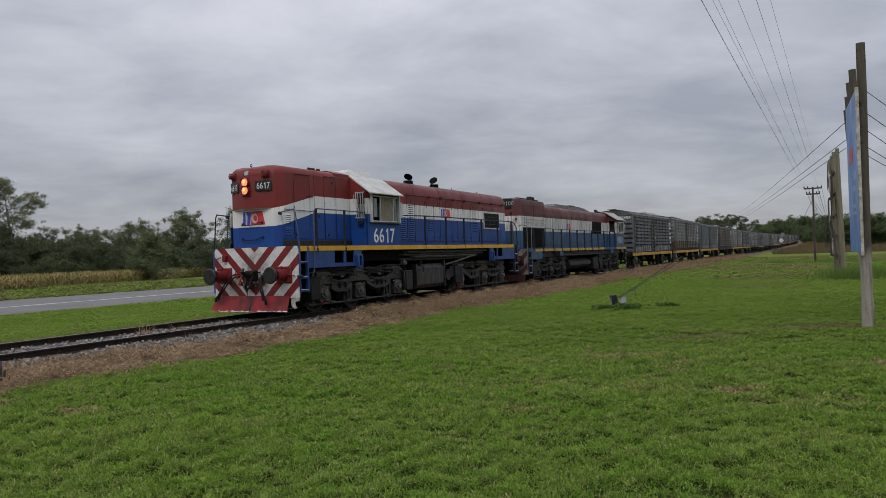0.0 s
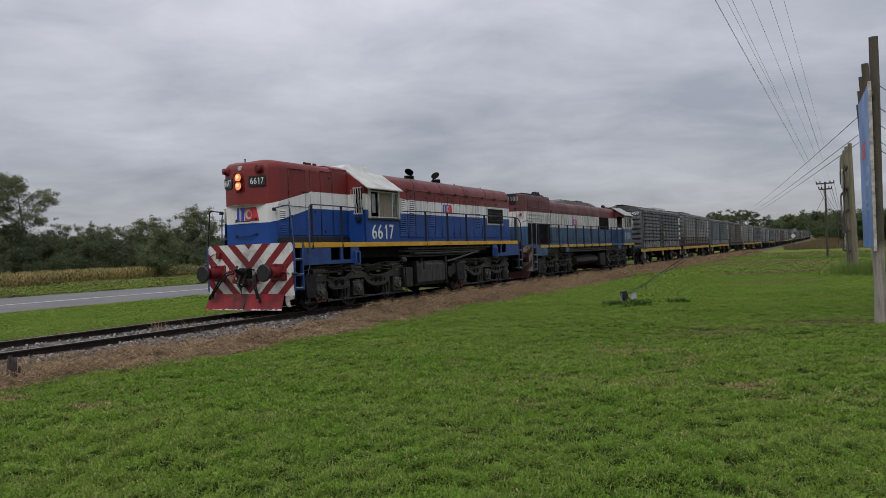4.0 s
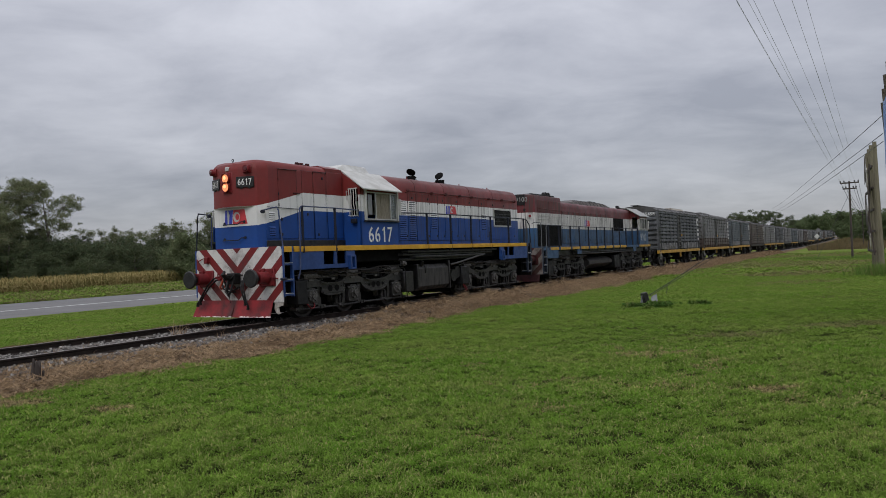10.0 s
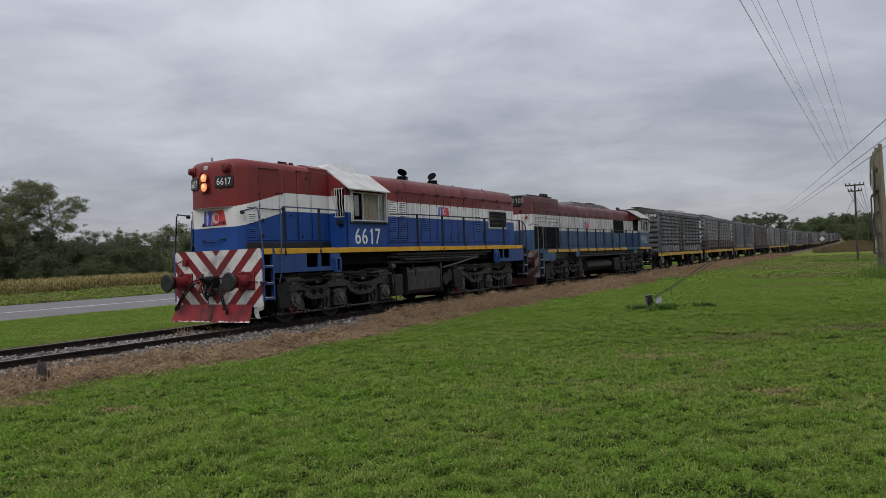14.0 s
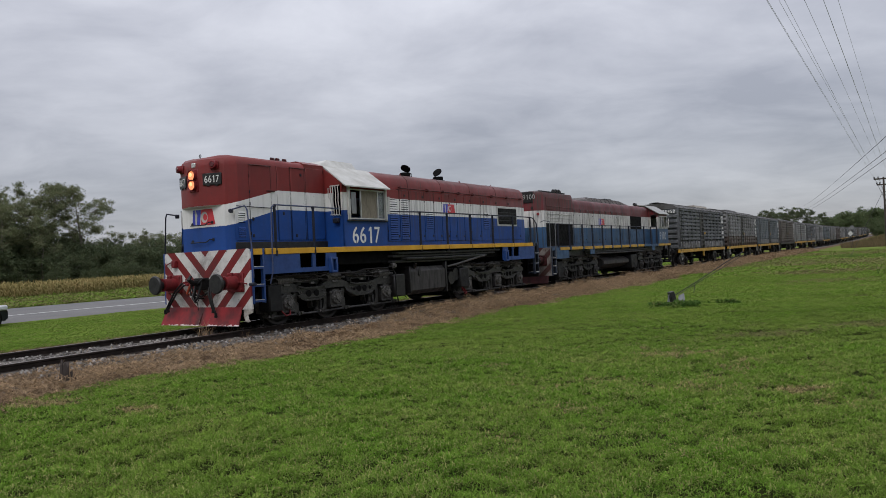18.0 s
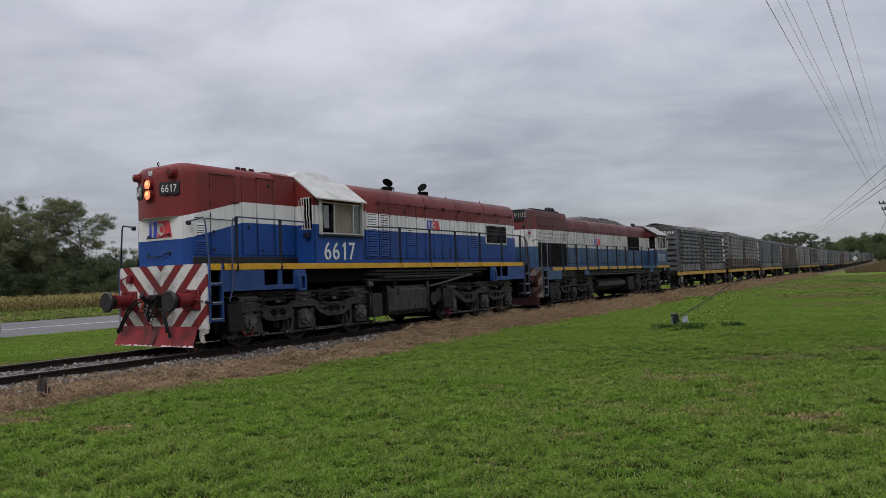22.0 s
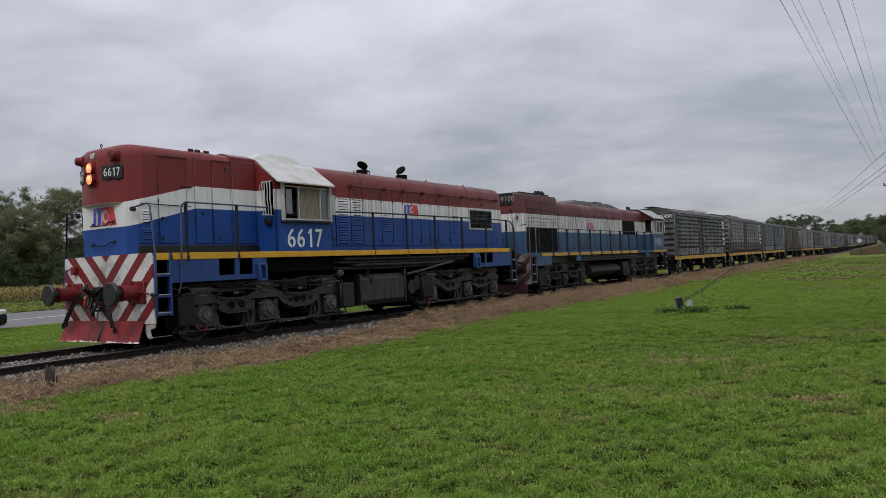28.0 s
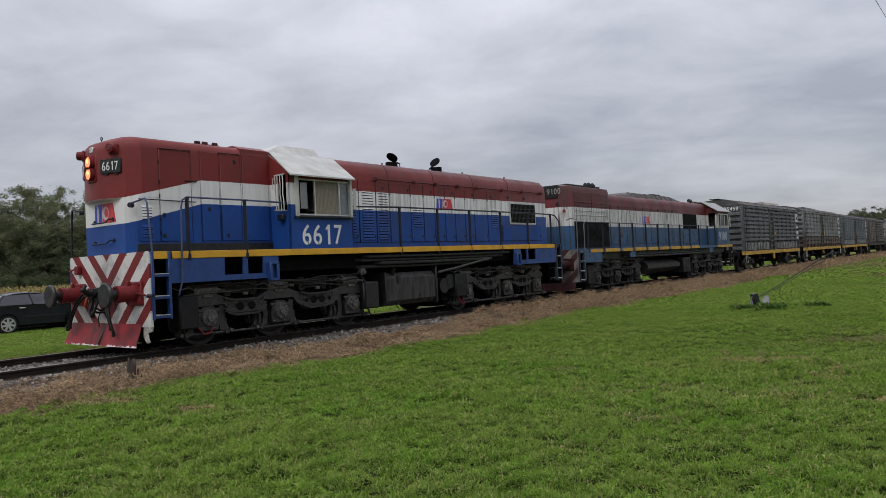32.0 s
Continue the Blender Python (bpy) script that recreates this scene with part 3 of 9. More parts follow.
M_BARK = surface("grey_bark", (0.15, 0.13, 0.11), (0.08, 0.07, 0.06), 0.95, scale=3, stretch=(4, 4, 0.7), relief=0.02)
M_DRY = blades("dry_turf", (0.390, 0.315, 0.165), (0.290, 0.225, 0.118), (0.350, 0.300, 0.135), (0.130, 0.095, 0.058), 0.5)
M_REED = blades("tall_dry_grass", (0.180, 0.130, 0.078), (0.135, 0.100, 0.058), (0.150, 0.120, 0.062), (0.090, 0.080, 0.040))


# ---- ground, road, track ----
def axis(*spans):
    out = []
    for a, b, step in spans:
        out += list(np.arange(a, b - 1e-6, step))
    out.append(spans[-1][1])
    return np.array(out)


def sheet(name, ss, vs, zfun, mat, label, category, lat=False):
    S, V = np.meshgrid(ss, vs, indexing="ij")
    x, y = at_track(S, V)
    z = zfun(S, V)
    n, k = S.shape
    pts = np.stack([x, y, z], -1).reshape(-1, 3)
    i = np.arange(n * k).reshape(n, k)
    quads = np.stack([i[:-1, :-1], i[:-1, 1:], i[1:, 1:], i[1:, :-1]], -1).reshape(-1, 4)
    me = bpy.data.meshes.new(name)
    me.from_pydata(pts.tolist(), [], quads.tolist())
    if me.polygons[0].normal.z < 0:
        me.flip_normals()
    me.shade_smooth()
    me.materials.append(mat)
    if lat:
        at = me.attributes.new("lat", "FLOAT", "POINT")
        at.data.foreach_set("value", V.reshape(-1).astype(np.float32))
    return tagged(new(name, me), label, category, kind="structure")


ground = sheet("ground", axis((-2600, -600, 200), (-600, -120, 20), (-120, -30, 3), (-30, 16, 0.4), (16, 40, 3), (40, 2400, 236)),
               axis((-2500, -300, 200), (-300, -60, 20), (-60, -32, 3), (-32, -6, 0.4), (-6, 16, 0.35), (16, 40, 3), (40, 200, 20), (200, 2500, 230)),
               ground_z, M_GROUND, "short green meadow with straw-coloured strips beside the track", "ground", lat=True)
road = sheet("road", axis((-900, -100, 20), (-100, 60, 4), (60, 400, 20)), np.array([-28.4, -28.1, -21.0, -15.9, -15.6]),
             lambda S, V: -0.18 + rise(S) - 0.06 * ((V < -28.3) | (V > -15.7)), M_ASPHALT, "grey worn asphalt country road", "road")
part_line = sheet("trim", axis((-900, -100, 20), (-100, 60, 4), (60, 400, 20)), np.array([-20.80, -20.52]), lambda S, V: -0.176 + rise(S) + 0 * V, M_ROADLINE,
                  "white painted line along the road", "road line")


def along(name, prof, s0, s1, step, mat):
    """A profile of (v, z) points swept along the line."""
    ss = np.arange(s0, s1 + 1e-6, step)
    n = len(prof)
    vs, fs = [], []
    for s in ss:
        h = float(rise(s))
        for v, z in prof:
            x, y = at_track(s, v)
            vs.append((float(x), float(y), z + h))
    for i in range(len(ss) - 1):
        fs += [(i * n + k, i * n + (k + 1) % n, (i + 1) * n + (k + 1) % n, (i + 1) * n + k) for k in range(n)]
    me = bpy.data.meshes.new(name)
    me.from_pydata(vs, [], fs)
    me.materials.append(mat)
    return me


BALL_Z = RAIL_Z - 0.135


def ballast_z(S, V):
    x, y = at_track(S, V)
    top = BALL_Z + rise(S) + 0.012 * np.sin(x * 3.1 + y) + 0.010 * np.sin(y * 4.3 - x * 2.0)
    return top - 0.10 * smooth_step(1.35, 2.15, abs(V)) - 0.045 * (abs(V) < 0.7) * (0.5 + 0.5 * np.sin(S * 10.2))


def track():
    t = thing("railway_track", "straight ballasted track with two dark rusty rails", "railway track", kind="structure")
    bed = sheet("ballast", axis((-460, -40, 4), (-40, 30, 0.3)), np.array([-2.25, -1.9, -1.5, -1.1, -0.7, -0.35, 0, 0.35, 0.7, 1.1, 1.5, 1.9, 2.25]), ballast_z, M_STONE,
                "grey crushed-stone ballast bed", "ballast")
    for sgn in (1, -1):
        c = 0.838 + 0.035
        z = RAIL_Z
        web = [(c - 0.065, z - 0.15), (c + 0.065, z - 0.15), (c + 0.065, z - 0.135), (c + 0.012, z - 0.11), (c + 0.012, z - 0.045), (c + 0.035, z - 0.03),
               (c + 0.035, z - 0.004), (c - 0.035, z - 0.004), (c - 0.035, z - 0.03), (c - 0.012, z - 0.045), (c - 0.012, z - 0.11), (c - 0.065, z - 0.135)]
        head = [(c - 0.031, z - 0.006), (c + 0.031, z - 0.006), (c + 0.026, z), (c - 0.026, z)]
        rail = part("rail", along("rail", [(sgn * a, b) for a, b in web], -460, 34, 2.0, M_RAIL), None, t)
        part("rail_head", along("rail_head", [(sgn * a, b) for a, b in head], -460, 34, 2.0, M_RAILH), None, rail, "worn shiny running surface")
    sl = Mb().box(-0.12, 0.12, -1.35, 1.35, -0.14, 0.0, 0.012).mesh("sleeper", M_TIMBER)
    for i in range(150):
        s = 32 - i * 0.62
        ob = part("sleeper", sl, None, t)
        x, y = at_track(s, 0)
        ob.matrix_basis = pose(float(x), float(y), BALL_Z + 0.012 + float(rise(s)), 0, 0, math.degrees(np.interp(s, S_TAB, HEAD)))
    return t


railway = track()


# ---- train: x is measured back from the leading pilot, then shifted to each vehicle's own middle ----
SPIN = []


def numerals(body, h, w, depth, name, mat, parent, m, weight):
    """A running number, one digit after another."""
    step = w / len(body)
    for i, ch in enumerate(body):
        k = 0.78
        if ch == "1":
            x = step * (i + 0.58)
            me = Mb().prism([(x - 0.11 * step, 0), (x + 0.11 * step, 0), (x + 0.11 * step, h), (x - 0.06 * step, h), (x - 0.30 * step, 0.82 * h), (x - 0.30 * step, 0.72 * h), (x - 0.11 * step, 0.78 * h)], "z", 0.0, depth).mesh(name, mat, False)
            me.transform(m)
            part(name, me, None, parent)
            continue
        lettering(ch, h, depth, name, mat, parent, m @ pose(step * (i + (1 - k) / 2), 0, 0), 1.0, step * k, weight * 0.3)


class Rig:
    """A vehicle: parts are given in train coordinates."""

    def __init__(self, name, label, category, mid, group=""):
        self.ob, self.c = thing(name, label, category, group), mid

    def put(self, name, mb, mat, parent=None, label="", smooth=True):
        return part(name, mb.shift(-self.c), mat, parent or self.ob, label, smooth)

    def text(self, body, h, w, x, y, z, turn, mat, parent=None, weight=0.03, name="digit"):
        numerals(body, h, w, 0.004, name, mat, parent or self.ob, pose(x - self.c, y, z) @ turn, weight)


SIDE = pose(0, 0, 0, 90, 0, 180)  # reads along -x, faces +y
FRONT = pose(0, 0, 0, 90, 0, 90)  # reads along +y, faces +x


def wheelset_mesh(r, name):
    m = Mb()
    prof = [(0.70, 0.0), (0.70, 0.10), (0.76, 0.12), (0.765, r - 0.12), (0.745, r - 0.06), (0.745, r + 0.028), (0.775, r + 0.028), (0.79, r), (0.90, r - 0.008),
            (0.90, r - 0.07), (0.86, r - 0.11), (0.85, 0.16), (0.91, 0.13), (0.91, 0.0)]
    n = 28
    for sgn in (1, -1):
        rings = [[(math.sin(a) * q, sgn * y, math.cos(a) * q) for y, q in prof] for a in (2 * math.pi * i / n for i in range(n))]
        vs = [p for r_ in rings for p in r_]
        k = len(prof)
        m.add(vs, [(i * k + j, i * k + j + 1, ((i + 1) % n) * k + j + 1, ((i + 1) % n) * k + j) for i in range(n) for j in range(k - 1)])
    m.cyl((0, -0.8, 0), (0, 0.8, 0), 0.085, 10)
    for a in range(6):
        w = a * math.pi / 3
        m.cyl((math.sin(w) * 0.27, 0.80, math.cos(w) * 0.27), (math.sin(w) * 0.27, 0.872, math.cos(w) * 0.27), 0.035, 6)
    return m.mesh(name, M_WHEEL)


WHEEL_L, WHEEL_W = wheelset_mesh(0.50, "wheelset"), wheelset_mesh(0.44, "wheelset")


def wheelset(rig, x, r, mesh):
    ob = part("wheelset", mesh, None, rig.ob)
    ob.location = (x - rig.c, 0, r)
    SPIN.append((ob, x - rig.c, r))


def arc(cx, cz, r, a0, a1, n):
    return [(cx + r * math.cos(radians(a0 + (a1 - a0) * i / n)), cz + r * math.sin(radians(a0 + (a1 - a0) * i / n))) for i in range(n + 1)]


def three_axle_bogie(rig, ax, cast, dusty):
    """Cast bogie with three axles; ax from front to back."""
    for x in ax:
        wheelset(rig, x, 0.50, WHEEL_L)
    for sg in (1, -1):
        m = Mb()
        y0, y1 = sg * 1.05, sg * 1.17
        a, b, c = ax
        g1, g2 = (a + b) / 2, (b + c) / 2
        top = [(a + 0.42, 0.74), (a + 0.36, 0.84), (a + 0.10, 0.93), (a - 0.15, 0.93), (a - 0.38, 0.85), (g1 + 0.25, 0.79), (g1 - 0.25, 0.79), (b + 0.40, 0.86), (b + 0.18, 0.95), (b - 0.18, 0.95), (b - 0.40, 0.87), (g2 + 0.35, 0.79), (g2 - 0.35, 0.79), (c + 0.40, 0.86), (c + 0.15, 0.94), (c - 0.15, 0.93), (c - 0.36, 0.84), (c - 0.42, 0.74)]
        low = [(c - 0.30, 0.70)] + [(c + 0.34, 0.72), (c + 0.46, 0.60), (g2 - 0.25, 0.49), (g2 + 0.3, 0.47), (b - 0.48, 0.60), (b - 0.36, 0.74), (b + 0.36, 0.74), (b + 0.46, 0.62), (g1 - 0.22, 0.50),
               (g1 + 0.20, 0.50), (a - 0.46, 0.62), (a - 0.34, 0.72), (a + 0.30, 0.70)]
        m.prism(top + low, "y", y0, y1)
        m.prism([(p[0], p[1]) for p in [(g1 + 0.34, 0.55), (g1 - 0.34, 0.55), (g1 - 0.5, 0.64), (g1 + 0.5, 0.64)]], "y", y1, y1 + sg * 0.035)
        m.prism([(p[0], p[1]) for p in [(g2 + 0.40, 0.53), (g2 - 0.40, 0.53), (g2 - 0.6, 0.64), (g2 + 0.6, 0.64)]], "y", y1, y1 + sg * 0.035)
        frame_ = rig.put("bogie_frame", m, cast, None, "grimy cast bogie side frame")
        # flat near-black discs on the solid frame stand for shaded lightening holes
        for gx, offs in ((g1, (-0.13, 0.13)), (g2, (-0.32, -0.10, 0.12, 0.32))):
            for o_ in offs:
                w = 0.088 if abs(o_) < 0.2 else 0.045
                h = Mb().prism([(gx + o_ + w * math.cos(t), 0.655 + w * 0.9 * math.sin(t)) for t in (2 * math.pi * i / 12 for i in range(12))], "y", y1 + sg * 0.036, y1 + sg * 0.040)
                rig.put("lightening_hole", h, M_DARK, frame_)
        for x in ax:
            q = Mb().prism([(x - 0.20, 0.28), (x + 0.20, 0.28), (x + 0.23, 0.45), (x + 0.19, 0.62), (x + 0.10, 0.70), (x - 0.10, 0.70), (x - 0.19, 0.62), (x - 0.23, 0.45)], "y", sg * 1.02, sg * 1.20)
            q.prism([(x - 0.27, 0.70), (x - 0.40, 0.70), (x - 0.36, 0.42), (x - 0.42, 0.24), (x - 0.28, 0.24), (x - 0.26, 0.45)], "y", sg * 1.04, sg * 1.13)
            q.prism([(x + 0.27, 0.70), (x + 0.40, 0.70), (x + 0.36, 0.42), (x + 0.42, 0.24), (x + 0.28, 0.24), (x + 0.26, 0.45)], "y", sg * 1.04, sg * 1.13)
            q.box(x - 0.24, x + 0.24, sg * 1.16, sg * 1.215, 0.60, 0.66, 0.012).box(x - 0.20, x + 0.20, sg * 1.16, sg * 1.215, 0.27, 0.32, 0.012)
            rig.put("axle_box", q, cast, frame_)
            q = Mb().cyl((x, sg * 1.19, 0.50), (x, sg * 1.25, 0.50), 0.165, 16, 0.15)
            q.cyl((x, sg * 1.24, 0.50), (x, sg * 1.30, 0.50), 0.075, 10)
            for i in range(6):
                t = i * math.pi / 3
                q.cyl((x + 0.125 * math.cos(t), sg * 1.245, 0.50 + 0.125 * math.sin(t)), (x + 0.125 * math.cos(t), sg * 1.275, 0.50 + 0.125 * math.sin(t)), 0.022, 6)
            rig.put("axle_cover", q, dusty, frame_)
            k = Mb().cyl((x + 0.28, sg * 1.12, 1.00), (x - 0.20, sg * 1.12, 1.00), 0.105, 12)
            k.cyl((x + 0.30, sg * 1.12, 1.00), (x + 0.24, sg * 1.12, 1.00), 0.125, 12)
            k.cyl((x - 0.20, sg * 1.12, 1.00), (x - 0.42, sg * 1.12, 0.97), 0.03, 6)
            k.box(x - 0.1, x + 0.1, sg * 1.02, sg * 1.2, 0.86, 0.92, 0.01)
            rig.put("brake_cylinder", k, dusty, frame_)
        for gx in (g1, g2):
            s = Mb()
            for i in range(4):
                s.box(gx - 0.34 + 0.02 * i, gx + 0.34 - 0.02 * i, sg * 0.92, sg * 1.10, 0.90 + i * 0.05, 0.94 + i * 0.05, 0.008)
            s.cyl((gx - 0.3, sg * 1.0, 0.86), (gx - 0.3, sg * 1.0, 1.12), 0.09, 10)
            s.cyl((gx + 0.3, sg * 1.0, 0.86), (gx + 0.3, sg * 1.0, 1.12), 0.09, 10)
            rig.put("spring_pack", s, M_BLACK, frame_)
        d = Mb()
        d.tube([(a + 0.5, sg * 1.1, 0.22), (b + 0.5, sg * 1.1, 0.20), (b - 0.5, sg * 1.1, 0.22), (c - 0.45, sg * 1.1, 0.21)], 0.025, 6)
        for x in (a - 0.42, a + 0.42, b - 0.42, b + 0.42, c + 0.42, c - 0.42):
            d.box(x - 0.05, x + 0.05, sg * 0.86, sg * 1.02, 0.22, 0.72, 0.015)
            d.box(x - 0.035, x + 0.035, sg * 1.04, sg * 1.10, 0.18, 0.46, 0.012)
            d.cyl((x, sg * 1.05, 0.22), (x, sg * 1.15, 0.22), 0.05, 8)
        d.tube([(a + 0.2, sg * 1.16, 1.08), (g1, sg * 1.19, 1.02), (b, sg * 1.17, 1.10), (g2, sg * 1.19, 1.05), (c - 0.2, sg * 1.17, 1.10)], 0.014, 5)
        rig.put("brake_rigging", d, cast, frame_)
        rng = np.random.default_rng(int(abs(a) * 100) + sg)
        for x in ax:
            for o_ in (-0.52, 0.52):
                lean_ = math.copysign(0.10, o_)
                lev = Mb().prism([(x + o_ - 0.03, 0.20), (x + o_ + 0.03, 0.20), (x + o_ + 0.05 - lean_, 0.46), (x + o_ + 0.03 - lean_ * 1.6, 0.68), (x + o_ - 0.05 - lean_ * 1.6, 0.68), (x + o_ - 0.05 - lean_, 0.46)], "y", sg * 0.99, sg * 1.03)
                lev.cyl((x + o_, sg * 0.97, 0.23), (x + o_, sg * 1.16, 0.23), 0.035, 8).cyl((x + o_ - lean_, sg * 0.97, 0.46), (x + o_ - lean_, sg * 1.07, 0.46), 0.03, 8)
                rig.put("brake_lever", lev, dusty, frame_)
        for gx in (g1, g2):
            for o_ in (-0.44, -0.36, 0.36, 0.44):
                for z in (0.58, 0.70, 0.78):
                    rig.put("frame_bolt", Mb().cyl((gx + o_, y1, z), (gx + o_, y1 + sg * 0.03, z), 0.016, 6), dusty, frame_)
            rig.put("frame_lug", Mb().box(gx - 0.06, gx + 0.06, y1, y1 + sg * 0.05, 0.86, 0.92, 0.01), dusty, frame_)
        for k in range(3):
            pts, x = [], a + 0.5
            while x > c - 0.5:
                pts.append((x, sg * (1.20 + 0.03 * k + rng.uniform(-0.01, 0.02)), 0.97 + 0.06 * k + rng.uniform(-0.05, 0.05)))
                x -= rng.uniform(0.35, 0.6)
            rig.put("cable", Mb().tube(pts, 0.011 + 0.003 * k, 5), M_BLACK if k else dusty, frame_)
        for x in ax:
            for o_ in (-0.33, 0.33):
                rig.put("brake_block", Mb().prism(arc(x, 0.50, 0.56, 90 + math.copysign(62, -o_), 90 + math.copysign(112, -o_), 5) + arc(x, 0.50, 0.51, 90 + math.copysign(112, -o_), 90 + math.copysign(62, -o_), 5), "y", sg * 0.76, sg * 0.90), dusty, frame_)
            rig.put("sand_pipe", Mb().tube([(x + 0.46, sg * 1.0, 0.95), (x + 0.50, sg * 1.06, 0.60), (x + 0.52, sg * 0.95, 0.25), (x + 0.44, sg * 0.85, 0.08)], 0.016, 5), M_BLACK, frame_)
            rig.put("brake_pipe", Mb().tube([(x + 0.3, sg * 1.24, 1.00), (x + 0.42, sg * 1.27, 1.06), (x + 0.62, sg * 1.25, 1.02), (x + 0.74, sg * 1.2, 1.09)], 0.012, 5), dusty, frame_)
        for gx in (g1, g2):
            rig.put("frame_web", Mb().prism([(gx - 0.48, 0.815), (gx - 0.25, 0.765), (gx + 0.25, 0.765), (gx + 0.48, 0.815), (gx + 0.48, 0.845), (gx + 0.25, 0.80), (gx - 0.25, 0.80), (gx - 0.48, 0.845)], "y", y1, y1 + sg * 0.06), cast, frame_)
            rig.put("frame_web", Mb().prism([(gx - 0.42, 0.545), (gx - 0.22, 0.495), (gx + 0.22, 0.485), (gx + 0.42, 0.545), (gx + 0.42, 0.575), (gx + 0.22, 0.52), (gx - 0.22, 0.525), (gx - 0.42, 0.575)], "y", y1, y1 + sg * 0.06), cast, frame_)
    x0, x1 = ax[0] + 0.7, ax[-1] - 0.7
    # oversized near-black blocks, added to close the gaps and darken the bogie's inside
    rig.put("bogie_bolster", Mb().box(x0, x1, -0.66, 0.66, 0.15, 1.05, 0.05), M_DARK)
    rig.put("traction_motor", Mb().box(x0 - 0.3, x1 + 0.3, -0.95, 0.95, 0.72, 1.05, 0.05), M_DARK)


def handrail(rig, pts, r=0.020, mat=None, name="handrail"):
    return rig.put(name, Mb().tube(pts, r, 6), mat or M_NAVY)


def stanchion(rig, x, y, z0, z1, mat=None):
    m = Mb().tube([(x, y, z0), (x, y, z1)], 0.034, 6)
    m.box(x - 0.035, x + 0.035, y - 0.03, y + 0.03, z0 - 0.06, z0 + 0.05, 0.008).box(x - 0.03, x + 0.03, y - 0.028, y + 0.028, z1 - 0.045, z1 + 0.02, 0.008)
    rig.put("stanchion", m, mat or M_NAVY)


def louvre(rig, x0, x1, y, z0, z1, n, mat, parent=None):
    m = Mb()
    sg = 1 if y > 0 else -1
    for i in range(n):
        z = z0 + (z1 - z0) * (i + 0.5) / n
        h = (z1 - z0) / n * 0.46
        a, b = (y - sg * 0.004), (y + sg * 0.013)
        m.prism([(a, z + h), (b, z - h), (a, z - h)], "x", x0, x1)
    ob = rig.put("louvre", m, mat, parent)
    # near-black strips under the slats paint in their shade
    q = Mb()
    for i in range(n):
        z = z0 + (z1 - z0) * i / n
        q.box(x0 + 0.01, x1 - 0.01, y - sg * 0.004, y + sg * 0.006, z - (z1 - z0) / n * 0.22, z + (z1 - z0) / n * 0.20)
    rig.put("vent_slot", q, M_DARK, ob, "dark strips for the shade under the louvre slats")
    return ob


def logo(rig, x, y, z, w, h, front=False):
    """Plain slanted shapes in the operator's blue and red, beside each other."""
    def flat(poly, mat, lift, name):
        if front:
            m = Mb().prism([(y + a * w, z + b * h) for a, b in poly], "x", x, x + lift)
        else:
            m = Mb().prism([(x - a * w, z + b * h) for a, b in poly], "y", y, y + lift)
        rig.put(name, m, mat, None, "", False)
    flat([(-0.50, -0.5), (-0.16, -0.5), (-0.10, 0.5), (-0.46, 0.5)], M_LOGOB, 0.005, "emblem")
    flat([(-0.36, -0.5), (-0.30, -0.5), (-0.26, 0.18), (-0.33, 0.5), (-0.37, 0.5)], M_WHITE, 0.007, "emblem")
    flat([(-0.12, -0.5), (0.20, -0.5), (0.30, 0.5), (-0.08, 0.5)], M_LOGOR, 0.005, "emblem")
    flat([(0.06 + 0.15 * math.cos(t), 0.36 * math.sin(t)) for t in (2 * math.pi * i / 20 for i in range(20))], M_WHITE, 0.008, "emblem")
    flat([(0.10 + 0.09 * math.cos(t), 0.22 * math.sin(t)) for t in (2 * math.pi * i / 14 for i in range(14))], M_LOGOR, 0.010, "emblem")
    flat([(0.16, -0.5), (0.54, -0.5), (0.42, 0.5), (0.28, 0.5)], M_LOGOR, 0.006, "emblem")


def steps(rig, x0, x1, sg, zs, z0, z1, mat):
    m = Mb().box(x0, x0 + 0.05, sg * 1.33, sg * 1.42, z0, z1, 0.008).box(x1 - 0.05, x1, sg * 1.33, sg * 1.42, z0, z1, 0.008)
    rig.put("step_well", m, mat)
    rig.put("step_back", Mb().box(x0 + 0.01, x1 - 0.01, sg * 1.08, sg * 1.10, z0, z1), M_DARK)
    for z in zs:
        rig.put("step", Mb().box(x0 + 0.05, x1 - 0.05, sg * 1.12, sg * 1.43, z - 0.035, z + 0.01, 0.006), mat)
        rig.put("step_edge", Mb().box(x0 + 0.05, x1 - 0.05, sg * 1.12, sg * 1.435, z + 0.01, z + 0.022, 0.003), M_ALU)


def buffer_(rig, x, y, sg, z, mat, r=0.208):
    b = Mb().box(x - 0.02 * sg, x + 0.05 * sg, y - 0.235, y + 0.235, z - 0.20, z + 0.20, 0.015)
    for dy, dz in ((-0.19, -0.15), (-0.19, 0.15), (0.19, -0.15), (0.19, 0.15)):
        b.cyl((x + 0.05 * sg, y + dy, z + dz), (x + 0.075 * sg, y + dy, z + dz), 0.022, 6)
    b.cyl((x + 0.05 * sg, y, z), (x + 0.36 * sg, y, z), 0.145, 16, 0.125).cyl((x + 0.30 * sg, y, z), (x + 0.36 * sg, y, z), 0.145, 16)
    b.box(x + 0.10 * sg, x + 0.16 * sg, y - 0.03, y + 0.03, z + 0.13, z + 0.21, 0.008)
    ob = rig.put("buffer", b, mat)
    d = Mb().cyl((x + 0.34 * sg, y, z), (x + 0.50 * sg, y, z), 0.085, 12)
    d.cyl((x + 0.50 * sg, y, z), (x + 0.535 * sg, y, z), r * 0.96, 28, r).cyl((x + 0.535 * sg, y, z), (x + 0.56 * sg, y, z), r, 28, r * 0.9)
    rig.put("buffer_head", d, M_BLACK, ob, "dark greasy buffer face")


